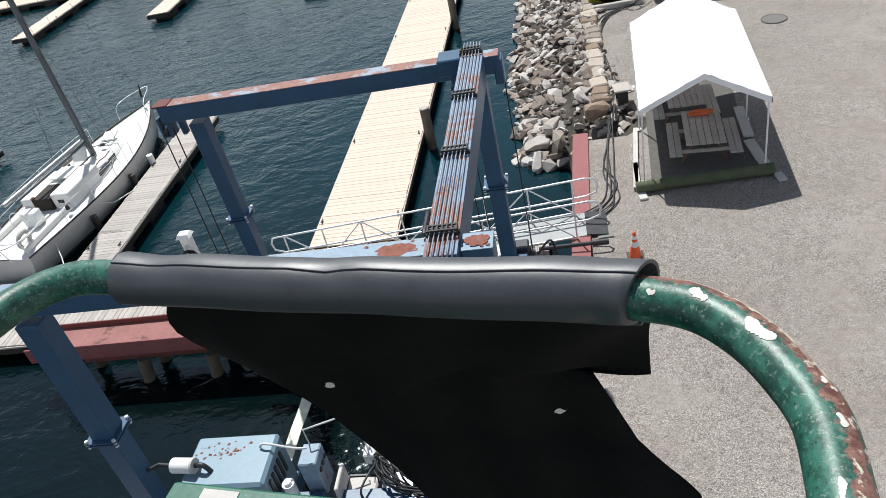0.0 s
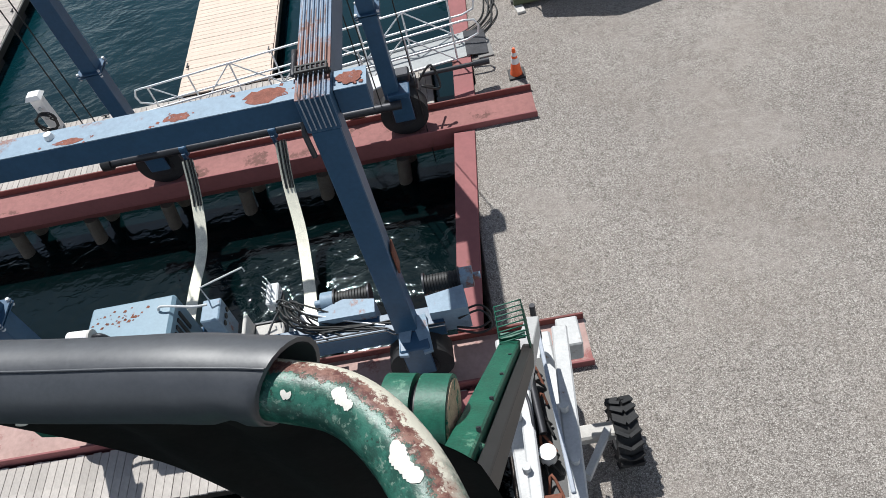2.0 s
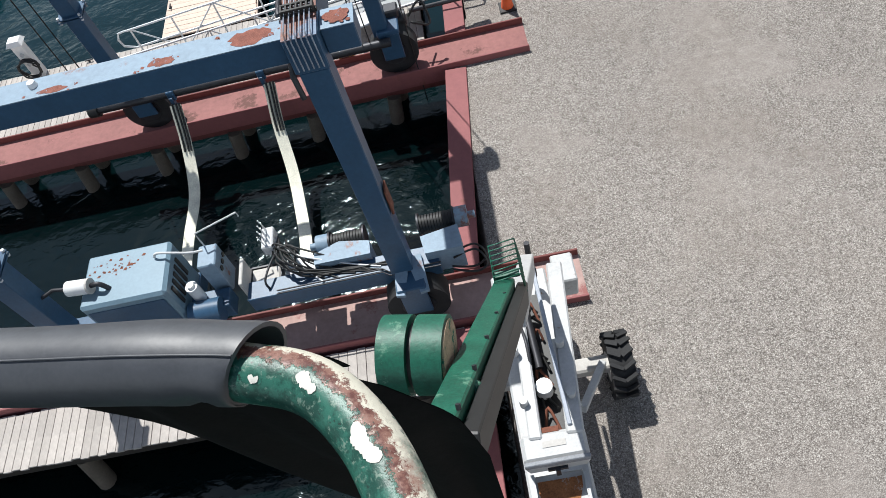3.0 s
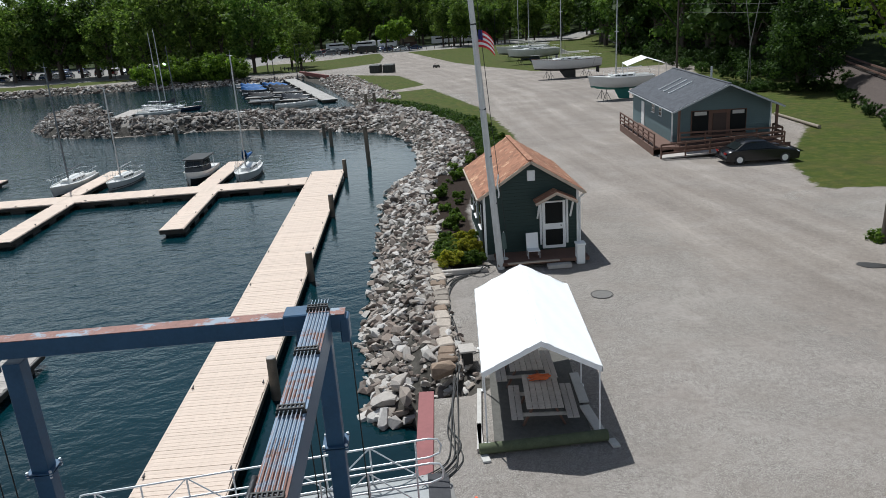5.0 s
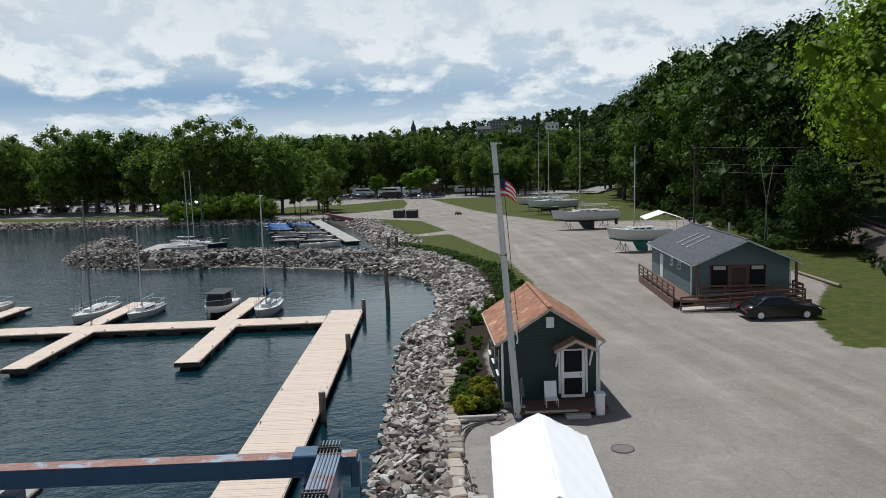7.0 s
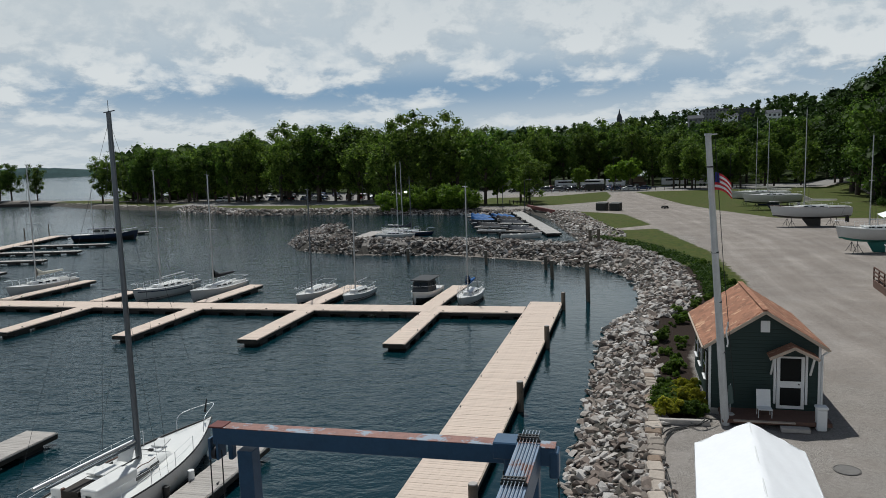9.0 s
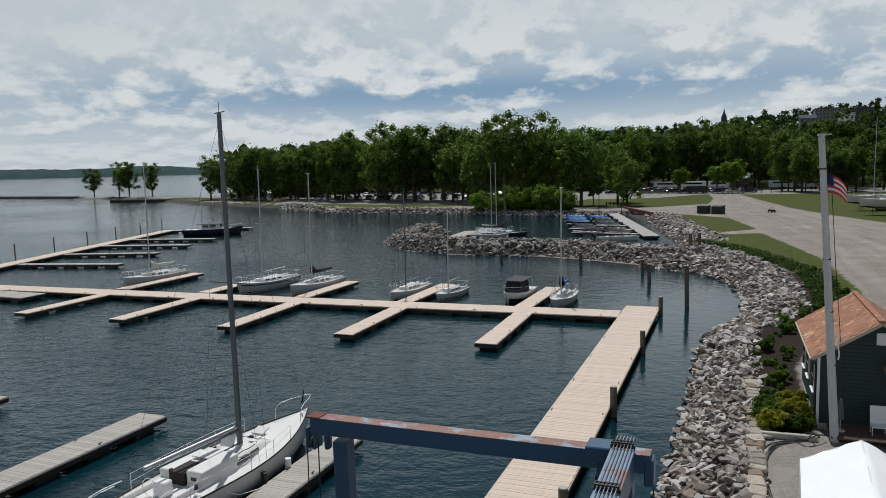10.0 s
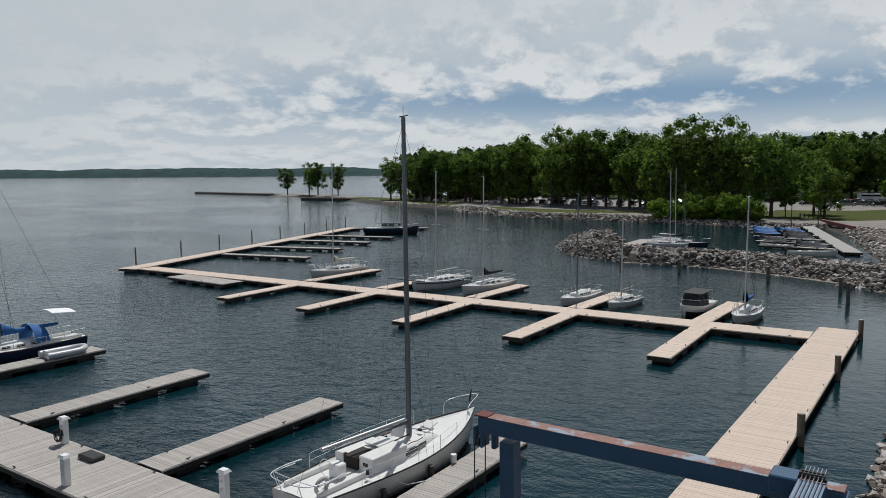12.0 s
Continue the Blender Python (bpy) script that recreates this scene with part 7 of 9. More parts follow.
sail_boat("sailing boat with bright blue canvas tied at the dock", pose(-48.6, 27.0, WZ, 0, 0, 180), 9.0, 2.9, 0.95, 11.0, hull_m=M_NAVY, boom_m=M_BLUECANVAS)


def motor_boat(label, at, L, B, free, hull_m, top_m, cabin_m=M_GELCOAT, name="motor_boat"):
    t = thing(name, label, "boat", at, "motor boats")
    rows = hull_solid(L, B, free, 0.35, 0.9, 0.9, 0.45)
    s = Solid().sheet(rows)
    s.add(rows[0], [tuple(range(len(rows[0])))[::-1]])
    part("hull", s, hull_m, t)
    part("deck", Solid().sheet([[Vector(r[0]) + (Vector(r[-1]) - Vector(r[0])) * k / 4 + Vector((0, 0, -0.05)) for k in range(5)] for r in rows]), M_GELCOAT, t)
    w = B * 0.4
    y0, y1 = L * 0.35, L * 0.62
    cab = part("cabin", Solid().add([(-w, y0, free), (w, y0, free), (w * 0.9, y1 + 0.4, free), (-w * 0.9, y1 + 0.4, free), (-w * 0.88, y0, free + 0.95), (w * 0.88, y0, free + 0.95), (w * 0.75, y1, free + 0.95), (-w * 0.75, y1, free + 0.95)], [(3, 2, 1, 0), (4, 5, 6, 7), (0, 1, 5, 4), (1, 2, 6, 5), (2, 3, 7, 6), (3, 0, 4, 7)]), cabin_m, t)
    part("boot_stripe", Solid().sheet([[(x * 1.01, y, z) for x, y, z in r[2:-2]] for r in rows[:-1]]), M_CABLE, t, "dark lower hull")
    for sx in (-1, 1):
        for k in range(2):
            part("window", Solid().box((sx * w * 0.945, y0 + 0.35 + k * (y1 - y0) * 0.48, free + 0.62), (0.05, (y1 - y0) * 0.4, 0.4), pose(0, 0, 0, 0, -sx * 7).to_3x3(), 0.01), M_GLASS, cab)
        part("windscreen", Solid().box((sx * w * 0.38, y1 + 0.24, free + 0.6), (w * 0.66, 0.05, 0.5), pose(0, 0, 0, 22).to_3x3(), 0.01), M_GLASS, cab)
    part("roof", Solid().box((0, (y0 + y1) / 2 - 0.4, free + 1.02), (B * 0.82, (y1 - y0) + 1.5, 0.07), ch=0.03), top_m, t)
    for sx in (-1, 1):
        part("roof_post", Solid().rod((sx * B * 0.36, y0 - 1.0, free), (sx * B * 0.36, y0 - 1.0, free + 1.0), 0.025, n=8), M_ALU, t)
        part("bow_rail", Solid().tube([(r[0 if sx < 0 else -1][0] * 0.92, r[0][1], r[0][2] + 0.45) for r in rows[10:]], 0.014, 6), M_ALU, t)
    part("engine", Solid().box((0, -0.25, free * 0.7), (0.4, 0.45, 0.7), ch=0.08), M_BLACK, t)
    return t


motor_boat("white motor boat with a grey canopy at the finger dock", pose(-16.6, 63.6, WZ, 0, 0, 176), 5.6, 2.1, 0.75, M_GELCOAT, mat("dark_canopy", (0.03, 0.033, 0.037), 0.8), mat("dark_canvas_sides", (0.045, 0.05, 0.055), 0.7))
motor_boat("dark trawler with a glazed wheelhouse at the dock's end", pose(-92.3, 108.6, WZ, 0, 0, -66), 10.5, 3.2, 1.1, M_NAVY, M_NAVY)
for dy, h in ((3.2, 7.5), (6.8, 5.5)):
    tp = thing("trawler_mast", "thin mast standing on the dark trawler", "mast", pose(-92.3 + dy * 0.914, 108.6 + dy * 0.407, WZ + 1.0))
    part("mast", Solid().rod((0, 0, 0), (0, 0, h), 0.06, 0.04, 8), M_LIGHTMAST, tp)

pont = thing("cockpit_cover", "bright blue canvas dodger and white bimini on the moored boat", "canvas", pose(-48.6, 23.2, WZ + 0.95))
part("dodger", Solid().sheet([[(1.1 * math.cos(math.pi * k / 8), 0.9 * j / 4 + 0.3, 0.1 + (1.15 - 0.06 * j) * math.sin(math.pi * k / 8)) for k in range(9)] for j in range(5)]), M_BLUECANVAS, pont)
part("bimini", Solid().sheet([[(-1.0 + 2.0 * k / 6, 1.5 + 1.6 * j / 4, 1.85 + 0.14 * math.sin(math.pi * k / 6) - 0.04 * j) for k in range(7)] for j in range(5)]), M_FABRIC, pont)
for sx in (-0.95, 0.95):
    part("hoop", Solid().tube([(sx, 2.3, 0.0), (sx, 1.6, 1.85), (sx, 2.3, 0.0), (sx, 3.0, 1.7)], 0.018, 6), M_ALU, pont)
inf = thing("inflatable_dinghy", "grey inflatable dinghy lying on the grey dock", "dinghy", pose(-45.2, 24.0, DOCK_Z + 0.02, 0, 0, -3))
ring = smooth_line([(-0.55, -1.2, 0.22), (-0.55, 0.6, 0.22), (-0.3, 1.15, 0.26), (0, 1.3, 0.3), (0.3, 1.15, 0.26), (0.55, 0.6, 0.22), (0.55, -1.2, 0.22)], 5)
part("tube", Solid().tube(ring, 0.2, 10), M_GREYHULL, inf)
part("floor", Solid().box((0, -0.2, 0.1), (0.9, 1.9, 0.05)), M_GREYPAINT, inf)
part("transom", Solid().box((0, -1.0, 0.25), (0.9, 0.05, 0.35)), M_GREYPAINT, inf)

# ---- inner basin: docks, covered boats, walkway ----
floating_dock(-10.4, 112.4, -24.2, 165.5, 2.3, "pale walkway dock along the inner basin", mat("pale_dock_wood", (0.42, 0.40, 0.375), 0.9, isl=0.2), group="inner docks")
dock_x = lambda y: -11.8 - 13.8 * (y - 112.4) / 53.1
for y in (116, 123, 130, 138, 146, 154):
    floating_dock(dock_x(y), y, dock_x(y) - 10.5, y + 1.6, 1.2, "grey finger dock in the inner basin", M_GREYWOOD, group="inner docks")
M_DARKHULL = mat("dull_dark_hull", (0.04, 0.045, 0.055), 0.8, var=0.3)
M_DULLDECK = mat("grimy_grey_deck", (0.26, 0.26, 0.26), 0.8, var=0.3)


def skiff(label, at, hull_m, cover_m=None, L=4.8):
    """A small open or covered motor boat: hull, deck or cover, screen, seat and outboard."""
    t = thing("small_boat", label, "boat", at, "small moored boats")
    rows = hull_solid(L, 1.9, 0.55, 0.3, 0.9, 0.9, 0.3, 12)
    part("hull", Solid().sheet(rows).add(rows[0], [tuple(range(len(rows[0])))[::-1]]), hull_m, t)
    for sx in (0, -1):
        part("rub_rail", Solid().tube([r[sx] for r in rows], 0.035, 5), M_GREYHULL, t)
    if cover_m:
        part("cover", Solid().sheet([[Vector(r[0]) + (Vector(r[-1]) - Vector(r[0])) * q / 6 + Vector((0, 0, 0.03 + (0.42 + 0.12 * (i % 3)) * math.sin(q / 6 * math.pi) * math.sin(min(1, i / 6) * 1.57))) for q in range(7)] for i, r in enumerate(rows)]), cover_m, t)
    else:
        part("deck", Solid().sheet([[Vector(r[0]) + (Vector(r[-1]) - Vector(r[0])) * q / 4 + Vector((0, 0, -0.06 if i > 7 else -0.3)) for q in range(5)] for i, r in enumerate(rows)]), M_DULLDECK, t)
        part("screen", Solid().box((0, L * 0.6, 0.85), (1.3, 0.05, 0.45), pose(0, 0, 0, 25).to_3x3(), 0.01), M_GLASS, t)
        for y in (L * 0.25, L * 0.45):
            part("seat", Solid().box((0, y, 0.5), (1.2, 0.4, 0.3), ch=0.05), M_CONC, t)
    part("outboard", Solid().box((0, -0.2, 0.75), (0.34, 0.42, 0.5), ch=0.08).box((0, -0.25, 0.2), (0.14, 0.2, 0.8)), M_BLACK, t)
    return t


SKIFF_LOOK = ((M_DARKHULL, M_DARKCANVAS), (M_GREYHULL, None), (M_NAVY, None), (M_DARKHULL, M_BLACKCOVER), (M_GREYHULL, M_DARKCANVAS), (M_DARKHULL, None), (M_NAVY, M_BLACKCOVER), (M_DARKHULL, M_BLUECANVAS), (M_DARKHULL, M_BLUECANVAS), (M_GREYHULL, M_BLUECANVAS), (M_NAVY, None), (M_GREYHULL, None))
for k, (hull_m, cover_m) in enumerate(SKIFF_LOOK):
    y = 117.2 + (k // 2) * 6.9
    x = dock_x(y) - 0.8 - (k % 2) * 4.6
    label = "small moored motor boat under a blue canvas cover" if cover_m is M_BLUECANVAS else "small moored motor boat under a dark canvas cover" if cover_m else "small open motor boat with a black outboard"
    skiff(label, pose(x, y, WZ, 0, 0, 72 + 9 * (k % 3)), hull_m, cover_m)
skiff("white open skiff moored beside the inner dock", pose(-18.0, 109.4, WZ, 0, 0, -74), M_GELCOAT, None, 6.2)
floating_dock(-39.8, 107.6, -40.3, 118.2, 2.4, "short pale dock inside the breakwater", M_GREYWOOD, group="inner docks")
for x, y, h in ((-38.6, 112.0, 10.6), (-39.6, 117.9, 11.0)):
    sail_boat("small white sailing boat with a silver mast in the inner basin", pose(x, y, WZ, 0, 0, -86), 6.4, 2.1, 0.55, h)
boom = thing("log_boom", "pale floating log boom along the foot of the breakwater", "log boom")
boom_line = smooth_line([(-34, 89.6, WATER_Z), (-27, 90.3, WATER_Z), (-20, 89.0, WATER_Z), (-12, 85.6, WATER_Z), (-6.5, 82.6, WATER_Z)], 4)
for a, b in zip(boom_line, boom_line[1:]):
    part("log", Solid().rod(a + (b - a) * 0.02, b - (b - a) * 0.02, 0.17, 0.15, 10), M_TANSTONE, boom)
# ---- lift basket rail in front of the camera ----
M_PAINTCHIP = mat("bare_white_primer", (0.62, 0.60, 0.54), 0.7, var=0.15, scale=60)
RAIL_Z = 10.170
rail_pts = [(-0.36, 0.18), (-0.425, 0.25), (-0.455, 0.33), (-0.447, 0.40), (-0.41, 0.437), (-0.35, 0.431), (-0.26, 0.412), (-0.16, 0.394), (-0.06, 0.374), (-0.015, 0.362), (0.012, 0.350), (0.0315, 0.327), (0.0435, 0.299), (0.0495, 0.270), (0.045, 0.228), (0.036, 0.165), (0.02, 0.08)]


def chip_mat():
    """Green enamel worn through to red primer and bare pale metal along the outer top of the bend; 'around' is 0 outwards and 0.5 on top."""
    m = bpy.data.materials.new("green_enamel_rail")
    m.use_nodes = True
    n, l = m.node_tree.nodes, m.node_tree.links
    b = n["Principled BSDF"]
    co = n.new("ShaderNodeTexCoord")

    def nz(s, d=6.0, r=0.65):
        t = n.new("ShaderNodeTexNoise")
        t.inputs["Scale"].default_value, t.inputs["Detail"].default_value, t.inputs["Roughness"].default_value = s, d, r
        l.new(co.outputs["Object"], t.inputs["Vector"])
        return t.outputs[0]

    def mth(op, p, q, c=None):
        t = n.new("ShaderNodeMath")
        t.operation = op
        for i, v in enumerate((p, q) if c is None else (p, q, c)):
            if isinstance(v, (int, float)):
                t.inputs[i].default_value = v
            else:
                l.new(v, t.inputs[i])
        return t.outputs[0]

    def ramp(v, stops):
        t = n.new("ShaderNodeValToRGB")
        l.new(v, t.inputs[0])
        e = t.color_ramp.elements
        while len(e) < len(stops):
            e.new(0.5)
        for el, (p, c) in zip(e, stops):
            el.position, el.color = p, (*((c,) * 3 if isinstance(c, (int, float)) else c), 1)
        return t.outputs[0]

    def mix(f, p, q):
        t = n.new("ShaderNodeMix")
        t.data_type = "RGBA"
        l.new(f, t.inputs[0])
        for sock, v in ((t.inputs[6], p), (t.inputs[7], q)):
            if isinstance(v, tuple):
                sock.default_value = (*v, 1)
            else:
                l.new(v, sock)
        return t.outputs[2]

    at = {}
    for k in ("around", "along"):
        q = n.new("ShaderNodeAttribute")
        q.attribute_name = k
        at[k] = q.outputs["Fac"]
    u = mth("ADD", at["around"], mth("MULTIPLY", mth("SUBTRACT", nz(110, 12.0, 0.85), 0.5), 0.85))
    green = mix(ramp(nz(90, 10.0, 0.75), [(0.46, 0), (0.56, 1)]), (0.008, 0.054, 0.037), (0.026, 0.122, 0.086))
    green = mix(ramp(nz(330, 4.0, 0.7), [(0.57, 0), (0.63, 0.75)]), green, (0.17, 0.24, 0.19))
    green = mix(ramp(nz(260, 5.0, 0.7), [(0.61, 0), (0.67, 0.9)]), green, (0.012, 0.018, 0.014))
    primer = mix(ramp(nz(140, 10.0, 0.75), [(0.44, 0), (0.56, 1)]), (0.105, 0.038, 0.030), (0.24, 0.125, 0.095))
    red = mth("MULTIPLY", ramp(u, [(0.17, 0), (0.20, 1), (0.43, 1), (0.45, 0)]), ramp(at["along"], [(0.52, 0), (0.55, 1), (0.97, 1), (1.0, 0.3)]))
    pale = mth("MULTIPLY", ramp(u, [(0.03, 0), (0.05, 1), (0.28, 1), (0.30, 0)]), ramp(mth("ADD", at["along"], mth("MULTIPLY", nz(70, 6.0), 0.3)), [(0.69, 0), (0.72, 1), (0.86, 1), (0.93, 0)]))
    flake = mth("MULTIPLY", ramp(u, [(0.08, 0), (0.16, 1), (0.34, 1), (0.42, 0)]), mth("MULTIPLY", ramp(nz(150, 6.0), [(0.56, 0), (0.59, 1)]), ramp(at["along"], [(0.6, 0), (0.66, 1)])))
    col = mix(red, green, primer)
    col = mix(mth("MAXIMUM", pale, flake), col, (0.60, 0.57, 0.47))
    l.new(col, b.inputs["Base Color"])
    b.inputs["Roughness"].default_value = 0.42
    bp = n.new("ShaderNodeBump")
    bp.inputs["Strength"].default_value, bp.inputs["Distance"].default_value = 0.35, 0.0006
    l.new(mth("ADD", mth("MULTIPLY", red, -0.6), nz(300, 4.0)), bp.inputs["Height"])
    l.new(bp.outputs[0], b.inputs["Normal"])
    return m


M_RAIL = chip_mat()
basket = thing("lift_basket", "lift basket rail of chipped green pipe with a black rubber sleeve", "basket")
line = smooth_line([(x, y, RAIL_Z) for x, y in rail_pts], 8)
rail_rows, rail_at = [], []
for i, p in enumerate(line):
    d = (line[min(i + 1, len(line) - 1)] - line[max(i - 1, 0)]).normalized()
    out = Vector((-d.y, d.x, 0))
    row = []
    for k in range(33):
        ang = -90 + 360 * k / 32
        row.append(p + (out * math.cos(radians(ang)) + Vector((0, 0, 1)) * math.sin(radians(ang))) * 0.0127)
        rail_at.append((ang / 180, i / (len(line) - 1)))
    rail_rows.append(row)
rail = part("rail", Solid().sheet(rail_rows), M_RAIL, basket, "chipped green enamelled pipe rail")
for j, name in enumerate(("around", "along")):
    rail.data.attributes.new(name, "FLOAT", "POINT").data.foreach_set("value", [v[j] for v in rail_at])


def paint_chip(i, ang, length, half, seed):
    """A flaked-off spot with a wavering edge: place along the pipe, angle round it, length and half width in degrees."""
    r = random.Random(seed)
    rows, n = [], 24
    for j in range(n + 1):
        f = j / n
        q = i + length * f
        k = min(int(q), len(line) - 2)
        p = line[k].lerp(line[k + 1], q - k)
        d = (line[k + 1] - line[k - 1]).normalized()
        out = Vector((-d.y, d.x, 0))
        h = half * math.sqrt(max(0.0, 1 - (2 * f - 1) ** 2)) * (1 + 0.22 * math.sin(f * 9 + seed) + r.uniform(-0.2, 0.2)) + 0.3
        c = ang + 0.35 * half * math.sin(f * 5 + seed * 2)
        rows.append([p + (out * math.cos(radians(c + h * t)) + Vector((0, 0, 1)) * math.sin(radians(c + h * t))) * 0.0130 for t in (-1, -0.6, -0.2, 0.2, 0.6, 1)])
    part("paint_chip", Solid().sheet(rows), M_PAINTCHIP, rail, "chip of bare white primer")


n0 = 9 * 8 - 2
for i, a, ln, h, sd in ((n0 + 9, 100, 3.2, 12, 5), (n0 + 18, 96, 5.0, 15, 6), (n0 + 35, 72, 1.6, 7, 7), (n0 + 30, 66, 1.2, 6, 8), (n0 + 41, 100, 1.6, 6, 11), (n0 - 56, 80, 4.0, 22, 9), (n0 + 3, 120, 1.2, 7, 12)):
    paint_chip(i, a, ln, h, sd)

# rubber sleeve, slit along its underside, with dents
sl = [p for p in line if -0.36 < p.x < -0.012 and p.y > 0.3 and p.x < -0.011]
rows = []
for i, p in enumerate(sl):
    d = (sl[min(i + 1, len(sl) - 1)] - sl[max(i - 1, 0)]).normalized()
    out = Vector((-d.y, d.x, 0))
    if out.y < 0:
        out = -out
    row = []
    f = i / (len(sl) - 1)
    for k in range(25):
        a = radians(-98 + 350 * k / 24)
        r = 0.0184 + 0.0004 * math.sin(f * 23 + k * 0.3) + 0.0005 * math.sin(f * 9.0 + 1.2)
        dent = 0.003 * math.exp(-((f - 0.10) / 0.05) ** 2 - ((k - 13) / 5.0) ** 2) + 0.0025 * math.exp(-((f - 0.62) / 0.09) ** 2 - ((k - 16) / 4.0) ** 2) + 0.0045 * math.exp(-((f - 0.42) / 0.035) ** 2 - ((k - 15) / 4.0) ** 2) + 0.003 * math.exp(-((f - 0.86) / 0.03) ** 2 - ((k - 21) / 3.0) ** 2)
        r = r - dent + (0.004 if k < 3 else 0)
        row.append(p + out * 0.0045 * max(0.0, f - 0.55) / 0.45 + (out * math.cos(a) + Vector((0, 0, 1)) * math.sin(a)) * (r + 0.0016 * max(0.0, f - 0.7)) + d * (0.006 * math.cos(a) if i == len(sl) - 1 else 0.0))
    rows.append(row)
inner = [[q + (p - q).normalized() * 0.0022 for q in row] for p, row in zip(sl, rows)]
s = Solid().sheet(rows).sheet([r[::-1] for r in inner])
for e in (0, -1):
    s.sheet([rows[e], inner[e]], False)
s.sheet([[r[0] for r in rows], [r[0] for r in inner]], False).sheet([[r[-1] for r in rows], [r[-1] for r in inner]], False)
sleeve = part("sleeve", s, M_RUBBER, basket, "black rubber sleeve with dents and scuffs")
seam = Solid().tube([row[14] + Vector((0, 0, 0.0004)) for row in rows], 0.0006, 6)
part("seam", seam, M_RUBBER, sleeve)

# hanging black mat
prof_l = [(-0.335, 0.428, 10.15), (-0.37, 0.46, 10.085), (-0.335, 0.485, 10.02), (-0.30, 0.495, 9.97), (-0.28, 0.5, 9.93), (-0.255, 0.5, 9.87), (-0.225, 0.5, 9.79), (-0.17, 0.5, 9.65), (-0.09, 0.5, 9.45)]
prof_r = [(-0.008, 0.372, 10.15), (-0.008, 0.395, 10.1), (-0.006, 0.418, 10.055), (-0.046, 0.44, 10.042), (-0.015, 0.462, 9.93), (0.01, 0.45, 9.90), (0.033, 0.442, 9.87), (0.046, 0.442, 9.80), (0.045, 0.43, 9.68)]
lcol = smooth_line(prof_l, 4)
rcol = [Vector(a).lerp(Vector(b), j / 4) for a, b in zip(prof_r, prof_r[1:]) for j in range(4)] + [Vector(prof_r[-1])]
rows = []
for j, (a, b) in enumerate(zip(lcol, rcol)):
    rows.append([a + (b - a) * (i / 24) + Vector((0, 0.006 * math.sin(i * 0.8 + j * 0.35), 0.003 * math.sin(i * 0.5 + j * 0.6))) for i in range(25)])
part("mat", Solid().sheet(rows).sheet([[p + Vector((0, 0.002, -0.003)) for p in r][::-1] for r in rows]), M_MAT, basket, "hanging black rubber mat with pale scuffs")

for k, (x, y, z) in enumerate(((-0.262, 0.466, 10.015), (-0.123, 0.458, 10.022), (-0.076, 0.466, 9.965))):
    n = 9
    part("torn_spot", Solid().add([(x + 0.0042 * math.cos(q * 0.698) * (1 + 0.35 * math.sin(q * 2.6 + k)), y, z + 0.0034 * math.sin(q * 0.698)) for q in range(n)], [tuple(range(n))]), M_PAINTCHIP, basket, "small pale torn spot in the mat")
# the rest of the basket, behind and under the rail
part("rail", Solid().tube(smooth_line([(0.02, 0.08, RAIL_Z), (0.015, -0.1, RAIL_Z), (0.0, -0.7, RAIL_Z), (-0.08, -0.85, RAIL_Z), (-0.9, -0.9, RAIL_Z), (-1.0, -0.8, RAIL_Z), (-0.75, -0.1, RAIL_Z), (-0.36, 0.18, RAIL_Z)], 6), 0.0127, 16), M_RAIL, basket, "green pipe rail round the back of the basket")
for x, y in ((0.01, -0.15), (0.0, -0.75), (-0.95, -0.8), (-0.78, -0.15)):
    part("post", Solid().rod((x, y, 9.12), (x, y, RAIL_Z), 0.0127, n=14), M_GREEN, basket)
part("floor_plate", Solid().box((-0.45, -0.5, 9.10), (1.0, 0.74, 0.03), ch=0.005), M_GREEN, basket, "green steel basket floor")
part("kick_plate", Solid().box((-0.45, -0.88, 9.17), (1.0, 0.01, 0.12)), M_GREEN, basket)

# ---- boom lift under the basket ----
lift = thing("boom_lift", "white and green boom lift with chevron tyres parked on the gravel", "boom lift")
M_LGREEN = mat("scuffed_green_paint", (0.010, 0.095, 0.058), 0.5, var=0.4, scale=7, bump=0.12, stain=(0.10, 0.22, 0.15), stain_at=0.60, stain_scale=5)
M_LWHITE = mat("grimy_white_paint", (0.46, 0.46, 0.455), 0.5, var=0.16, scale=4, bump=0.05, stain=(0.22, 0.15, 0.10), stain_at=0.64, stain_scale=3.5)
part("upper_arm", Solid().bar((-0.02, 3.37, 5.2), (-0.42, 1.38, 7.24), 0.16, 0.22, ch=0.012), M_LGREEN, lift)
part("arm_side", Solid().bar((0.115, 3.40, 5.06), (-0.27, 1.40, 7.12), 0.09, 0.20, ch=0.01), M_BLACK, lift)
for k in range(5):
    f = 0.12 + 0.19 * k
    part("bolt", Solid().rod((0.02 - 0.36 * f, 3.32 - 1.95 * f, 5.36 + 2.04 * f), (0.02 - 0.36 * f, 3.34 - 1.95 * f, 5.38 + 2.04 * f), 0.014, n=8), M_STEEL, lift)
part("jib", Solid().bar((-0.42, 1.42, 7.2), (-0.45, -0.3, 9.0), 0.12, 0.14, ch=0.01), M_LGREEN, lift)
part("cross_tube", Solid().bar((-1.54, 1.49, 8.44), (-0.72, 1.36, 8.44), 0.13, 0.12, ch=0.015), M_LGREEN, lift)
part("cross_link", Solid().bar((-0.74, 1.36, 8.44), (-0.44, 1.30, 7.34), 0.09, 0.09, ch=0.01), M_LGREEN, lift)
part("label_plate", Solid().box((-1.33, 1.46, 8.502), (0.14, 0.07, 0.004), pose(0, 0, 0, 0, 0, -9).to_3x3()), M_CONC, lift)
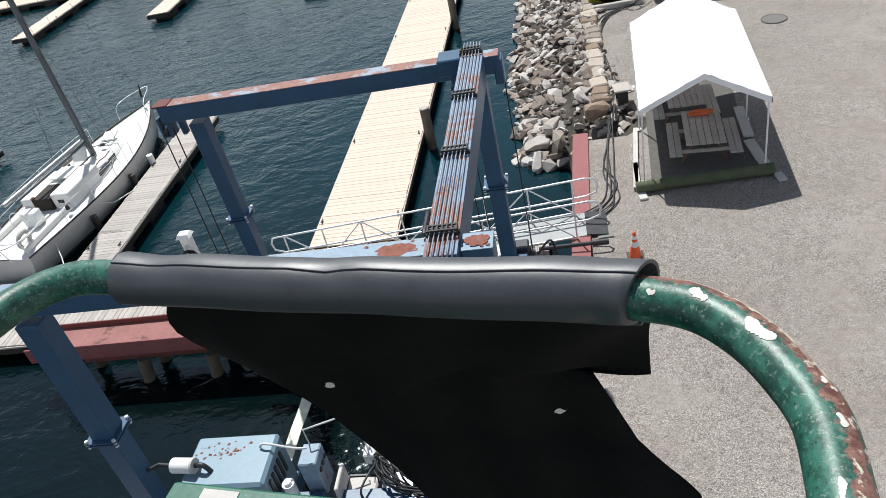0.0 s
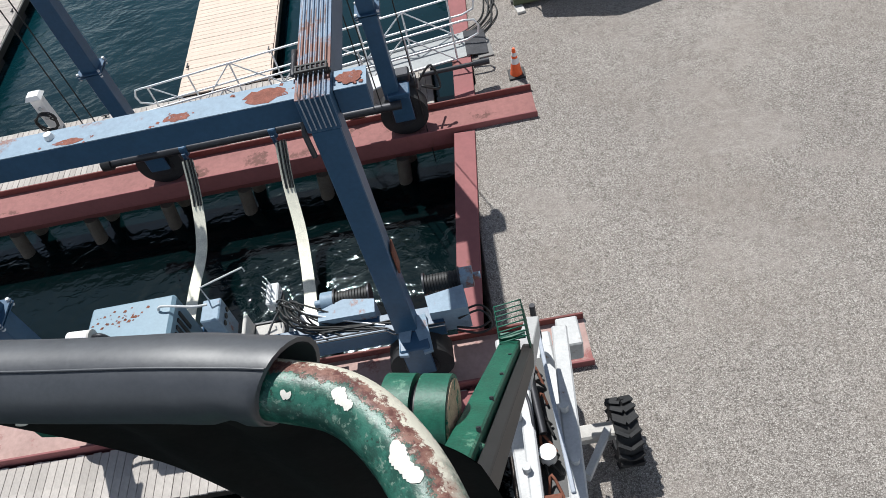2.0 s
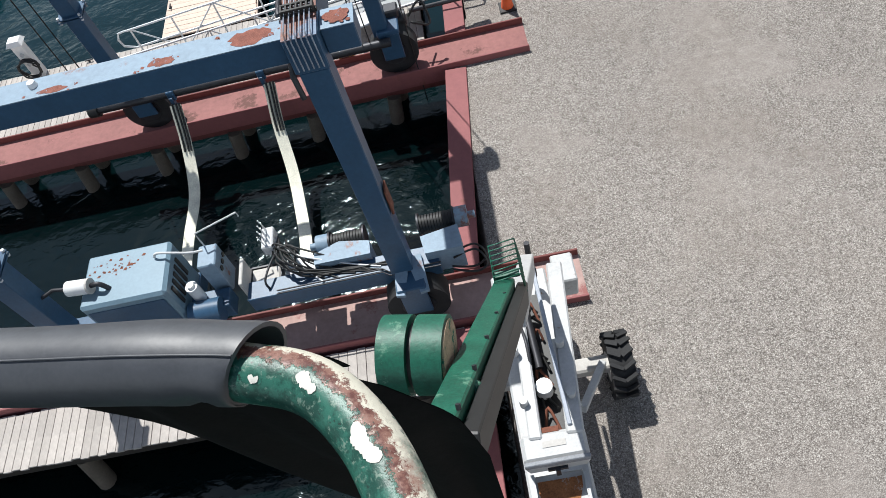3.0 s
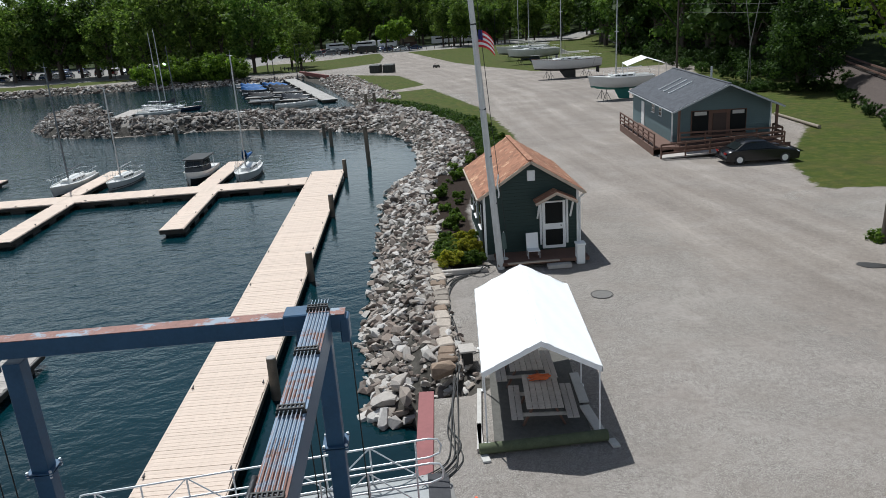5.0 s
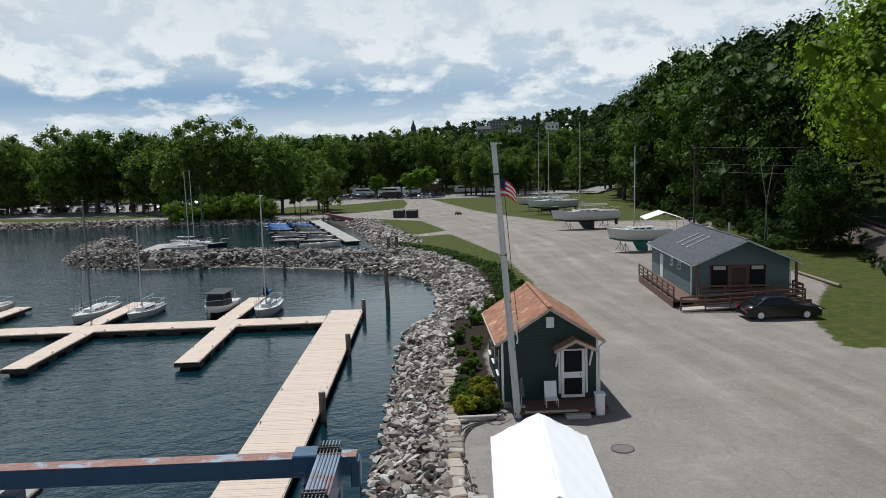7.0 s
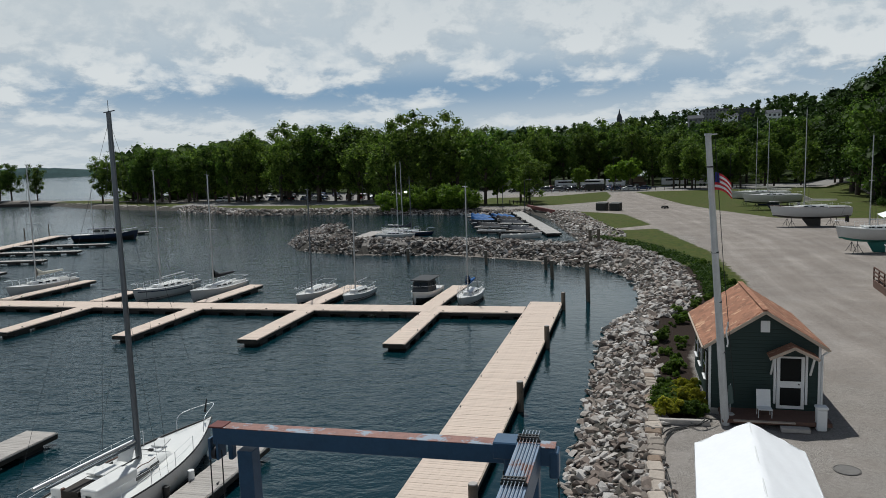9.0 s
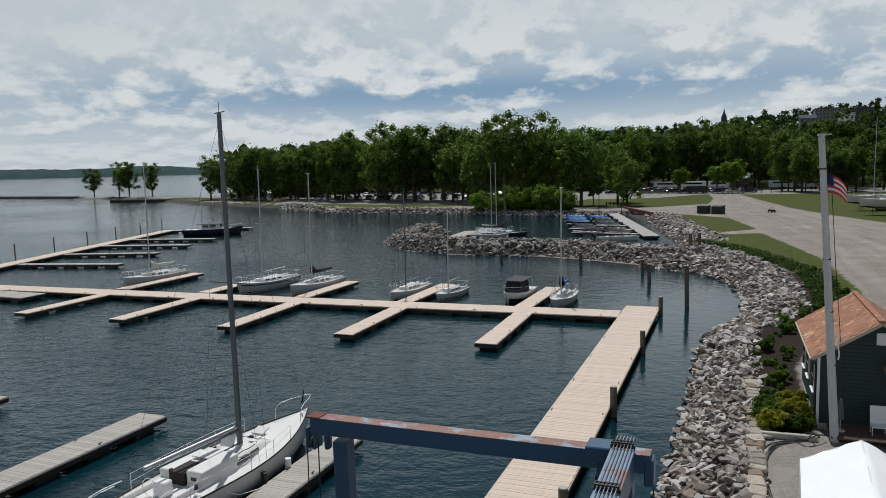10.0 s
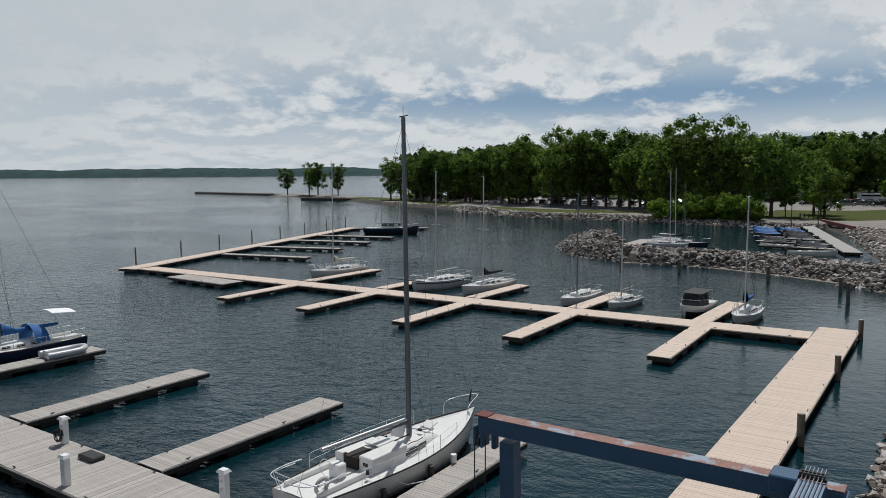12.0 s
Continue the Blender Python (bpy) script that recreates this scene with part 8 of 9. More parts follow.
part("arm_tail", Solid().bar((0.02, 3.25, 5.0), (0.24, 5.0, 3.0), 0.16, 0.24, ch=0.01), M_LWHITE, lift)
cage = part("guard", Solid().box((0.02, 3.45, 5.32), (0.2, 0.05, 0.05)), M_LGREEN, lift, "green mesh guard")
for k in range(8):
    part("mesh_bar", Solid().tube([(-0.09, 3.3 + 0.045 * k, 5.2), (-0.09, 3.34 + 0.05 * k, 5.42), (0.13, 3.38 + 0.05 * k, 5.4), (0.15, 3.36 + 0.045 * k, 5.15)], 0.008, 5), M_LGREEN, cage)
drum = part("drum", Solid().rod((-0.745, 2.247, 6.62), (-0.58, 2.213, 6.62), 0.235, n=36), M_LGREEN, lift, "scuffed green sheet steel winch drum cover")
part("drum_half", Solid().rod((-0.545, 2.205, 6.62), (-0.375, 2.17, 6.62), 0.235, n=36), M_LGREEN, drum)
part("drum_core", Solid().rod((-0.60, 2.217, 6.62), (-0.53, 2.203, 6.62), 0.19, n=24), M_BLACK, drum)
part("drum_end", Solid().rod((-0.375, 2.17, 6.62), (-0.365, 2.168, 6.62), 0.21, n=24), mat("peeling_primer", (0.42, 0.30, 0.20), 0.9, var=0.4, scale=9, stain=(0.02, 0.12, 0.07), stain_at=0.55, stain_scale=8), drum)
part("knuckle", Solid().box((-0.30, 1.83, 6.62), (0.2, 0.3, 0.26), pose(0, 0, 0, 30, 0, 8).to_3x3(), 0.03), M_LGREEN, lift)
for sx, x in ((-1, -0.12), (1, 0.42)):
    part("side_beam", Solid().bar((x + 0.16, 5.35, 2.2), (x - 0.05 * sx, 3.05, 2.35), 0.2 if sx > 0 else 0.15, 0.36, ch=0.02), M_LWHITE, lift)
    for y in (3.5, 4.15):
        part("stud", Solid().rod((x, y, 2.45), (x, y, 2.6), 0.05, n=10), M_LWHITE, lift)
part("engine_bay", Solid().box((0.14, 4.1, 1.95), (0.34, 2.0, 0.3)), M_BLACK, lift)
r9 = random.Random(9)
for k in range(10):
    y = 3.3 + 0.17 * k
    part("engine_hose", Solid().tube(smooth_line([(0.02 + r9.uniform(0, 0.1), y, 2.12), (0.1 + r9.uniform(0, 0.1), y + 0.2, 2.25), (0.25, y + r9.uniform(-0.2, 0.3), 2.15)], 4), 0.018, 6), M_CABLE if k % 3 else M_RUST, lift)
part("filler_cap", Solid().rod((0.14, 3.72, 2.2), (0.14, 3.72, 2.38), 0.1, 0.1, 18), M_WHITE, lift)
part("end_box", Solid().box((0.12, 2.98, 2.3), (0.72, 0.32, 0.4), ch=0.04), M_LWHITE, lift)
part("label_bar", Solid().box((0.12, 2.99, 2.505), (0.26, 0.07, 0.006)), M_CONC, lift)
part("rusty_plate", Solid().box((0.10, 2.50, 2.0), (0.62, 0.62, 0.05), ch=0.01).box((-0.19, 2.5, 2.06), (0.04, 0.62, 0.1)).box((0.39, 2.5, 2.06), (0.04, 0.62, 0.1)), M_LWHITE, lift)
part("rust_patch", Solid().prism([(-0.15, 2.74), (0.35, 2.74), (0.34, 2.62), (0.29, 2.50), (0.31, 2.42), (0.2, 2.36), (0.08, 2.40), (-0.02, 2.34), (-0.13, 2.42), (-0.15, 2.6)], 2.026, 2.031), mat("streaked_orange_rust", (0.30, 0.12, 0.045), 0.95, var=0.5, scale=7, stain=(0.45, 0.42, 0.38), stain_at=0.56, stain_scale=4), lift)
part("end_lip", Solid().bar((-0.24, 2.80, 2.46), (0.48, 2.80, 2.46), 0.05, 0.1, ch=0.01), mat("dirty_grey_steel", (0.24, 0.25, 0.27), 0.6, var=0.3, scale=5), lift)
part("latch", Solid().bar((0.0, 2.76, 2.35), (0.22, 2.76, 2.35), 0.03, 0.05).box((0.11, 2.74, 2.3), (0.05, 0.04, 0.16)), M_STEEL, lift)
part("rust_strip", Solid().box((0.1, 3.16, 2.475), (0.2, 0.06, 0.01)), M_RUST, lift)
part("cylinder", Solid().rod((0.10, 4.75, 2.38), (0.13, 3.98, 2.30), 0.05, n=14).rod((0.10, 4.72, 2.38), (0.10, 4.82, 2.39), 0.075, n=14), M_STEEL, lift)
# blue-grey of the white frame's shadow side put into this bar's colour
part("inner_rail", Solid().bar((0.30, 5.3, 2.44), (0.33, 3.15, 2.52), 0.05, 0.07, ch=0.008), mat("blue_grey_shade_tone", (0.30, 0.33, 0.38), 0.5, var=0.2, scale=4), lift)
part("pipe", Solid().tube(smooth_line([(-0.02, 5.3, 2.4), (0.0, 4.6, 2.42), (0.04, 4.2, 2.5), (0.02, 3.6, 2.3)], 6), 0.02, 7), M_STEEL, lift)
part("rear_box", Solid().box((0.72, 5.55, 1.7), (0.3, 0.45, 0.4), ch=0.02), M_LWHITE, lift)
part("exhaust", Solid().rod((0.3, 5.75, 1.6), (0.3, 5.85, 2.2), 0.04, n=10).rod((0.3, 5.72, 1.55), (0.3, 5.74, 1.7), 0.07, n=10), M_STEEL, lift)
part("chassis", Solid().box((0.1, 4.3, 1.05), (0.8, 3.4, 0.5), ch=0.03), M_LWHITE, lift)
part("axle", Solid().box((0.1, 4.65, 0.6), (2.2, 0.22, 0.2), ch=0.03), M_CONC, lift)
part("axle", Solid().box((0.1, 2.2, 0.6), (2.0, 0.22, 0.2), ch=0.03), M_CONC, lift)
part("outrigger", Solid().bar((0.58, 3.85, 1.10), (1.01, 4.60, 0.75), 0.10, 0.12, ch=0.01), M_LWHITE, lift)
for x, y in ((1.26, 4.66), (-1.0, 4.66), (1.2, 2.2), (-1.0, 2.2)):
    w = part("wheel", Solid().rod((-0.16, 0, 0), (0.16, 0, 0), 0.42, n=28), M_TYRE, lift, at=(x, y, 0.47))
    for k in range(16):
        a = 2 * math.pi * k / 16
        for sx in (-1, 1):
            part("lug", Solid().bar((sx * 0.17, 0.455 * math.cos(a), 0.455 * math.sin(a)), (0.01 * sx, 0.455 * math.cos(a + 0.2), 0.455 * math.sin(a + 0.2)), 0.05, 0.05), M_TYRE, w)
    part("rim", Solid().rod((-0.165, 0, 0), (0.165, 0, 0), 0.22, n=18), M_LWHITE, w)
# ---- trees and planting ----
CORE_V = np.array([(x, y, z) for z in (-1, 1) for y in (-1, 1) for x in (-1, 1)] + [(2, 0, 0), (-2, 0, 0), (0, 2, 0), (0, -2, 0), (0, 0, 2), (0, 0, -2)], float) / 1.85
CORE_F = []                                     # a twelve-faced heart: one face for each edge of a cube
for bit, pair in ((1, ((2, 10, 11), (4, 12, 13))), (2, ((1, 8, 9), (4, 12, 13))), (4, ((1, 8, 9), (2, 10, 11)))):
    for a in range(8):
        if not a & bit:
            p, q = (hi if a & b else lo for b, hi, lo in pair)
            CORE_F.append((a, p, a | bit, q))
CORE_F = np.array(CORE_F)


def leaf_quads(centres, radii, per, size, seed, droop=0.0, core=0.0):
    """Many small leaf clumps, each a bent pair of blades, on clouds round the centres."""
    r = np.random.RandomState(seed)
    n = len(centres) * per
    c = np.repeat(np.array(centres), per, 0)
    rad = np.repeat(np.array(radii), per, 0)[:, None]
    d = r.normal(size=(n, 3))
    d /= np.linalg.norm(d, axis=1, keepdims=True)
    p = c + d * rad * (r.uniform(0.25, 1.1, (n, 1)) ** 0.5) * np.array([1, 1, 0.8])
    p[:, 2] -= droop * rad[:, 0] * r.uniform(0, 1, n)
    nrm = d + r.normal(size=(n, 3)) * 0.42 + np.array([0, 0, 0.25])
    nrm /= np.linalg.norm(nrm, axis=1, keepdims=True)
    u = np.cross(nrm, r.normal(size=(n, 3)))
    u /= np.linalg.norm(u, axis=1, keepdims=True) + 1e-9
    w = np.cross(nrm, u)
    s = size * r.uniform(0.6, 1.35, (n, 1))
    tip, side = u * s, w * s * 0.42
    k = np.cross(u, w) * s * 0.18
    v = np.stack([p - tip * 0.5, p + side + k, p + tip * 0.5, p - side + k], 1).reshape(-1, 3)
    f = np.arange(n * 4).reshape(-1, 4)
    if core:
        # a dense heart in each clump, so that light does not pass straight through
        m = len(centres)
        jag = 1 + 0.22 * r.normal(size=(m, len(CORE_V), 1))
        cv = np.array(centres)[:, None, :] + CORE_V[None] * np.array(radii)[:, None, None] * core * jag * np.array([1, 1, 0.85])
        cf = CORE_F[None] + (np.arange(m) * len(CORE_V))[:, None, None] + len(v)
        v, f = np.concatenate([v, cv.reshape(-1, 3)]), np.concatenate([f, cf.reshape(-1, 4)])
    return v, f


def crown_mesh(name, v, f, m):
    me = bpy.data.meshes.new(name)
    me.vertices.add(len(v))
    me.vertices.foreach_set("co", v.astype(np.float32).ravel())
    me.loops.add(len(f) * 4)
    me.loops.foreach_set("vertex_index", f.ravel())
    me.polygons.add(len(f))
    me.polygons.foreach_set("loop_start", np.arange(0, len(f) * 4, 4))
    me.materials.append(m)
    me.update()
    me.validate()
    return me


def tree(label, at, h, spread, seed, m, per=60, clumps=40, leaf=0.55, base=0.22, slim=1.0, group="woodland trees", name="tree", core=0.45, puff=1.0):
    """A tapered trunk with limbs, and a crown of leaf clumps with gaps and an uneven outline."""
    r = random.Random(seed)
    t = thing(name, label, "tree", at, group)
    trunk = Solid()
    lean = Vector((r.uniform(-0.04, 0.04) * h, r.uniform(-0.04, 0.04) * h, 0))
    pts = [Vector((0, 0, -0.4)), lean * 0.3 + Vector((0, 0, h * 0.3)), lean * 0.7 + Vector((r.uniform(-0.3, 0.3), r.uniform(-0.3, 0.3), h * 0.62)), lean + Vector((0, 0, h * 0.78))]
    rad = [0.020 * h, 0.015 * h, 0.009 * h, 0.002 * h]
    for a, b, ra, rb in zip(pts, pts[1:], rad, rad[1:]):
        trunk.rod(a, b, ra, rb, 9)
    cs, rs_ = [], []
    cz, rz = h * (base + 1.0) / 2, h * (1.0 - base) / 2
    for k in range(clumps):
        u = 1 - 2 * (k + 0.5) / clumps
        a = k * 2.399 + r.uniform(-0.4, 0.4)
        ring = math.sqrt(1 - u * u)
        q = r.uniform(0.55, 0.95) if k % 4 else r.uniform(0.1, 0.5)
        bulge = 1.0 + 0.22 * math.sin(3 * a + seed) + r.uniform(-0.12, 0.12)
        p = Vector((math.cos(a) * ring * q * spread * slim * bulge, math.sin(a) * ring * q * spread * slim * bulge, cz + u * q * rz * (0.92 + 0.12 * r.random()))) + lean * 0.7
        cs.append(p)
        rs_.append(spread * puff * r.uniform(0.24, 0.40))
        if k % 3 == 0:
            z0 = max(h * 0.14, p.z - math.hypot(p.x, p.y) * 0.9 - h * 0.08)
            trunk.rod(lean * (z0 / h) + Vector((0, 0, z0)), p, 0.0055 * h, 0.001 * h, 6, False)
    part("trunk", trunk, M_BARK, t)
    v, f = leaf_quads([tuple(c) for c in cs], rs_, per, leaf, seed, 0.0, core)
    part("crown", crown_mesh("crown", v, f, m), m, t)
    return t


rt = random.Random(31)


def ground_z(x, y):
    return float(land(np.array([x]), np.array([y]))[0][0])


def spread_trees(models, spots, lo=0.85, hi=1.15):
    """Copies of the model trees on the spots (x, y, height factor)."""
    used = set()
    for x, y, k in spots:
        i = rt.randrange(len(models))
        m = pose(x, y, ground_z(x, y), 0, 0, rt.uniform(0, 360)) @ Matrix.Diagonal((k * rt.uniform(0.9, 1.1), k * rt.uniform(0.9, 1.1), k, 1))
        if i not in used:
            used.add(i)
            models[i].matrix_basis = m
        else:
            copy_thing(models[i], m)


FAR_TREES = [tree("tall leafy lakeside tree with a full green crown", None, 17.5 + k, 4.6 + 0.5 * (k % 3), 50 + k, (M_LEAF, M_LEAFMID, M_LEAF, M_LEAFMID, M_LEAF)[k], 70, 46, 0.52, 0.06, group="lakeside trees", puff=0.9) for k in range(5)]
spots = []
for k in range(46):
    f = k / 45
    x = -176 + 118 * f + rt.uniform(-2, 2)
    y = 226 - 32 * f + rt.uniform(-3, 12)
    spots.append((x, y, rt.uniform(0.88, 1.12) + 0.26 * min(1.0, max(0.0, (f - 0.25) / 0.4))))
for x, y, k in ((-60, 186, 1.1), (-52, 181, 1.25), (-46, 177, 1.28), (-40, 180, 1.15), (-33, 178, 1.12), (-26, 190, 0.9), (-56, 190, 1.2), (-66, 193, 1.0), (-44, 188, 1.25), (-72, 195, 1.1), (-22, 176, 0.75)):
    spots.append((x, y, k))
for k in range(60):
    x = -150 + 225 * k / 59 + rt.uniform(-3, 3)
    spots.append((x, 266 + rt.uniform(-3, 22), rt.uniform(1.05, 1.4)))
for k in range(16):
    spots.append((rt.uniform(10, 62), 238 + rt.uniform(-4, 12), rt.uniform(0.7, 1.0)))
for x, y, k in ((-277, 266, 0.80), (-263, 267, 0.84), (-254, 264, 0.95), (-235, 257.5, 0.90)):
    spots.append((x, y, k))
spread_trees(FAR_TREES, spots)

PALE = [tree("small pale green young tree beside the car park", None, 9, 3.2, 81 + k, M_LEAFPALE, 40, 24, 0.7, 0.28, group="young trees") for k in range(2)]
spread_trees(PALE, [(-3, 236, 1.0), (1, 238, 1.15), (21, 240, 1.2), (-14, 240, 0.9), (-24, 186, 0.9), (-30, 178, 0.8)])

HILL_TREES = [tree("tall dense woodland tree on the wooded slope", None, 26 + 1.5 * k, 7.0, 120 + k, (M_LEAFDARK, M_LEAFMID, M_LEAFDEEP, M_LEAFDARK)[k], 82, 54, 0.48, 0.04, group="hillside trees", core=0.5) for k in range(4)]
M_BIRCH = mat("pale_birch_bark", (0.22, 0.215, 0.20), 0.9, var=0.4, scale=5)
rail_x = lambda y: 36.0 + 31.0 * (y - 38) / 85


def hill_k(x, y):
    """Height factor of a hillside tree: the canopy's top climbs from the town side to the railway bank."""
    rise = np.interp(math.degrees(math.atan2(x, y)), (12.6, 16.5, 17.8, 19.3, 27, 36), (0.098, 0.110, 0.140, 0.182, 0.196, 0.195))
    return min(1.35, max(0.55, (10.5 + math.hypot(x, y) * float(rise) - ground_z(x, y)) / 28.5))


spots = []
for y in range(62, 240, 7):
    edge = 42 + 0.08 * (y - 62) if y < 160 else 46 + 0.18 * (y - 160)
    if y < 92:
        edge = max(edge, rail_x(y))
    for row in range(3):
        x, y2 = edge + 3 + row * 7.0 + rt.uniform(-2.5, 2.5), y + rt.uniform(-3, 3)
        if y2 > 125 or abs(x - rail_x(y2)) > 4.2:
            spots.append((x, y2, hill_k(x, y2) * rt.uniform(0.90, 1.04)))
for x, y in ((54, 50), (60, 46), (56, 57), (64, 52), (66, 62), (62, 38), (70, 44)):
    spots.append((x, y, rt.uniform(0.95, 1.15)))
spread_trees(HILL_TREES, spots)
tree("dense rounded young tree beside the railway bank", pose(42.4, 78.5, 0, 0, 0, 20), 10.5, 3.9, 230, M_LEAFDARK, 260, 44, 0.28, 0.03, name="tree", group="")
for k, (x, y, h) in enumerate(((39.5, 84, 9.5), (40.4, 85, 11))):
    t = thing("birch_trunk", "thin bare pale birch stem at the wood's edge", "tree", pose(x, y, 0), "birch stems")
    part("trunk", Solid().tube([(0, 0, 0), (0.15 - 0.5 * k, 0, h * 0.5), (1.0 - 2.2 * k, 0.2, h)], 0.045, 7), M_BIRCH, t)
tree("large maple with bright yellow-green leaves at the yard's edge", pose(20.4, 29.2, 0, 0, 0, 40), 17.6, 5.4, 200, M_MAPLE, 420, 64, 0.20, 0.50, name="maple_tree", group="", core=0.40)
tuft = tree("low tuft of grass and weeds at the maple's foot", pose(20.1, 29.3, 0), 0.5, 0.7, 205, M_SHRUB, 60, 8, 0.12, 0.0, name="weed_tuft", group="")
# thin dark oval with a ragged rim, lying on the gravel
dark_patch = thing("puddle", "flat dark patch with a ragged outline on the gravel", "puddle", pose(18.05, 26.6, 0.013, 0, 0, -28))
edge_ = random.Random(61)
part("water_film", Solid().prism([(0.62 * math.cos(q * 0.3927) * edge_.uniform(0.75, 1.1), 0.34 * math.sin(q * 0.3927) * edge_.uniform(0.7, 1.1)) for q in range(16)], -0.004, 0.004), mat("smooth_dark_gravel", (0.05, 0.046, 0.042), 0.35, var=0.3, scale=9), dark_patch)
BUSH = [tree("rounded leafy bush at the wood's edge", None, 4.2, 2.4, 300 + k, (M_LEAFDARK, M_LEAFDEEP, M_LEAFDEEP)[k], 62, 16, 0.30, 0.05, group="wood edge bushes", name="bush") for k in range(3)]
spots = [(33.6, 46.6, 0.55), (34.6, 48.2, 0.6)]
for k in range(120):
    f = rt.random()
    spots.append((33 + 17 * f + rt.uniform(-1, 1), 87 - 12 * f + rt.uniform(-2.5, 2.0), rt.uniform(0.22, 0.55)))
for k in range(30):
    y = 86 + k * 2.6
    spots.append((40.5 + 0.06 * (y - 58) + rt.uniform(-1.2, 2.0), y, rt.uniform(0.5, 0.9)))
    spots.append((43.5 + 0.06 * (y - 58) + rt.uniform(-1.0, 1.5), y + 1.2, rt.uniform(1.0, 1.7)))
for k in range(52):
    y = 46 + 0.6 * k
    spots.append((rail_x(y) - 4.6 + rt.uniform(-0.9, 0.9), y, rt.uniform(0.2, 0.45)))
shore_spots = []
for k in range(34):
    f = k / 33
    shore_spots.append((-53 + 20 * f + rt.uniform(-1, 1), 163.5 - 3 * f + rt.uniform(-0.5, 5.0), rt.uniform(0.5, 1.3)))
spread_trees(BUSH, spots)
SHORE_BUSH = [tree("light green shrub thicket on the shore", None, 3.6, 2.2, 340 + k, (M_SHRUB, M_LEAFPALE, M_SHRUB)[k], 70, 20, 0.30, 0.0, group="shore shrubs", name="bush") for k in range(3)]
spread_trees(SHORE_BUSH, shore_spots)


def woods(name, label, area, count, seed, m, h0=15, h1=24, leaf=1.3):
    """Far woods, as one mass of leaf clumps over the ground."""
    r = np.random.RandomState(seed)
    x0, x1, y0, y1 = area
    x, y = r.uniform(x0, x1, count), r.uniform(y0, y1, count)
    z, _ = land(x, y)
    top = z + r.uniform(h0, h1, count)
    cs, rd = [], []
    for k in range(count):
        for q in range(4):
            cs.append((x[k] + r.normal() * 2.2, y[k] + r.normal() * 2.2, top[k] - q * 4.0 - r.uniform(0, 1)))
            rd.append(3.2)
    v, f = leaf_quads(cs, rd, 15, leaf, seed, core=0.62)
    ob = new(name, crown_mesh(name, v, f, m))
    return tagged(ob, label, "woods", kind="stuff")


def weed_strip(edge, wide, count, seed):
    """Knee-high weeds between the stones and the mown grass, as one mass."""
    r = random.Random(seed)
    cs, rd = [], []
    for k in range(count):
        a, b = r.choice(list(zip(edge, edge[1:])))
        f = r.random()
        x, y = a[0] + (b[0] - a[0]) * f + r.uniform(0, wide), a[1] + (b[1] - a[1]) * f + r.uniform(0, wide * 0.3)
        cs.append((x, y, ground_z(x, y) + 0.12))
        rd.append(r.uniform(0.25, 0.55))
    v, f = leaf_quads(cs, rd, 44, 0.15, seed)
    return tagged(new("weeds", crown_mesh("weeds", v, f, M_LEAFDARK)), "dark green weeds along the top of the stone bank", "weeds", kind="stuff")


weed_strip([(5.6, 57), (6.2, 62), (6.2, 67), (5.9, 71.5), (4.4, 78), (3.1, 83), (1.2, 88.5), (-0.9, 93.5), (-4.6, 98.8)], 2.0, 330, 9)
woods("woods", "dense dark woods covering the hillside", (76, 190, 60, 420), 900, 5, M_LEAFDEEP, 13, 20)
woods("woods", "mass of green woods behind the car park", (-225, 90, 288, 420), 800, 6, M_LEAFDARK, 15, 22, leaf=1.0)
woods("woods", "distant woods along the lake shore", (-186, -140, 236, 300), 130, 7, M_LEAFMID, 12, 19, 1.0)
woods("woods", "distant dark woods on the rising ground", (-150, 500, 420, 800), 900, 8, M_LEAFDEEP, 14, 22, 2.0)

SHRUBS = [tree("low green shrub in the planted bed", None, 0.62, 0.48, 400 + k, (M_SHRUB, M_LEAF, M_SHRUB)[k], 70, 12, 0.13, 0.12, group="bed shrubs", name="shrub") for k in range(3)]
spots = []
for k in range(70):
    y = 33.5 + k * 0.60
    lo = 1.9 if y < 44 else 1.9 + (y - 44) * 0.30 if y < 60 else 7.0 - (max(0, y - 76)) * 0.25
    spots.append((lo + rt.uniform(-0.7, 1.2), y, rt.uniform(0.45, 1.05)))
spread_trees(SHRUBS, spots)
GOLD = [tree("yellow-green flowering shrub in the bed", None, 0.9, 0.6, 420 + k, (M_FLOWER, M_SHRUB)[k], 110, 14, 0.10, 0.1, group="golden shrubs", name="shrub") for k in range(2)]
spread_trees(GOLD, [(1.75, 30.2, 1.0), (2.3, 30.3, 0.9), (1.7, 31.0, 1.1), (2.4, 31.1, 1.15), (1.75, 31.9, 1.05), (2.4, 31.9, 1.0), (1.8, 32.8, 1.0), (2.5, 32.7, 1.1), (2.9, 30.4, 0.8), (2.9, 31.4, 0.9)])
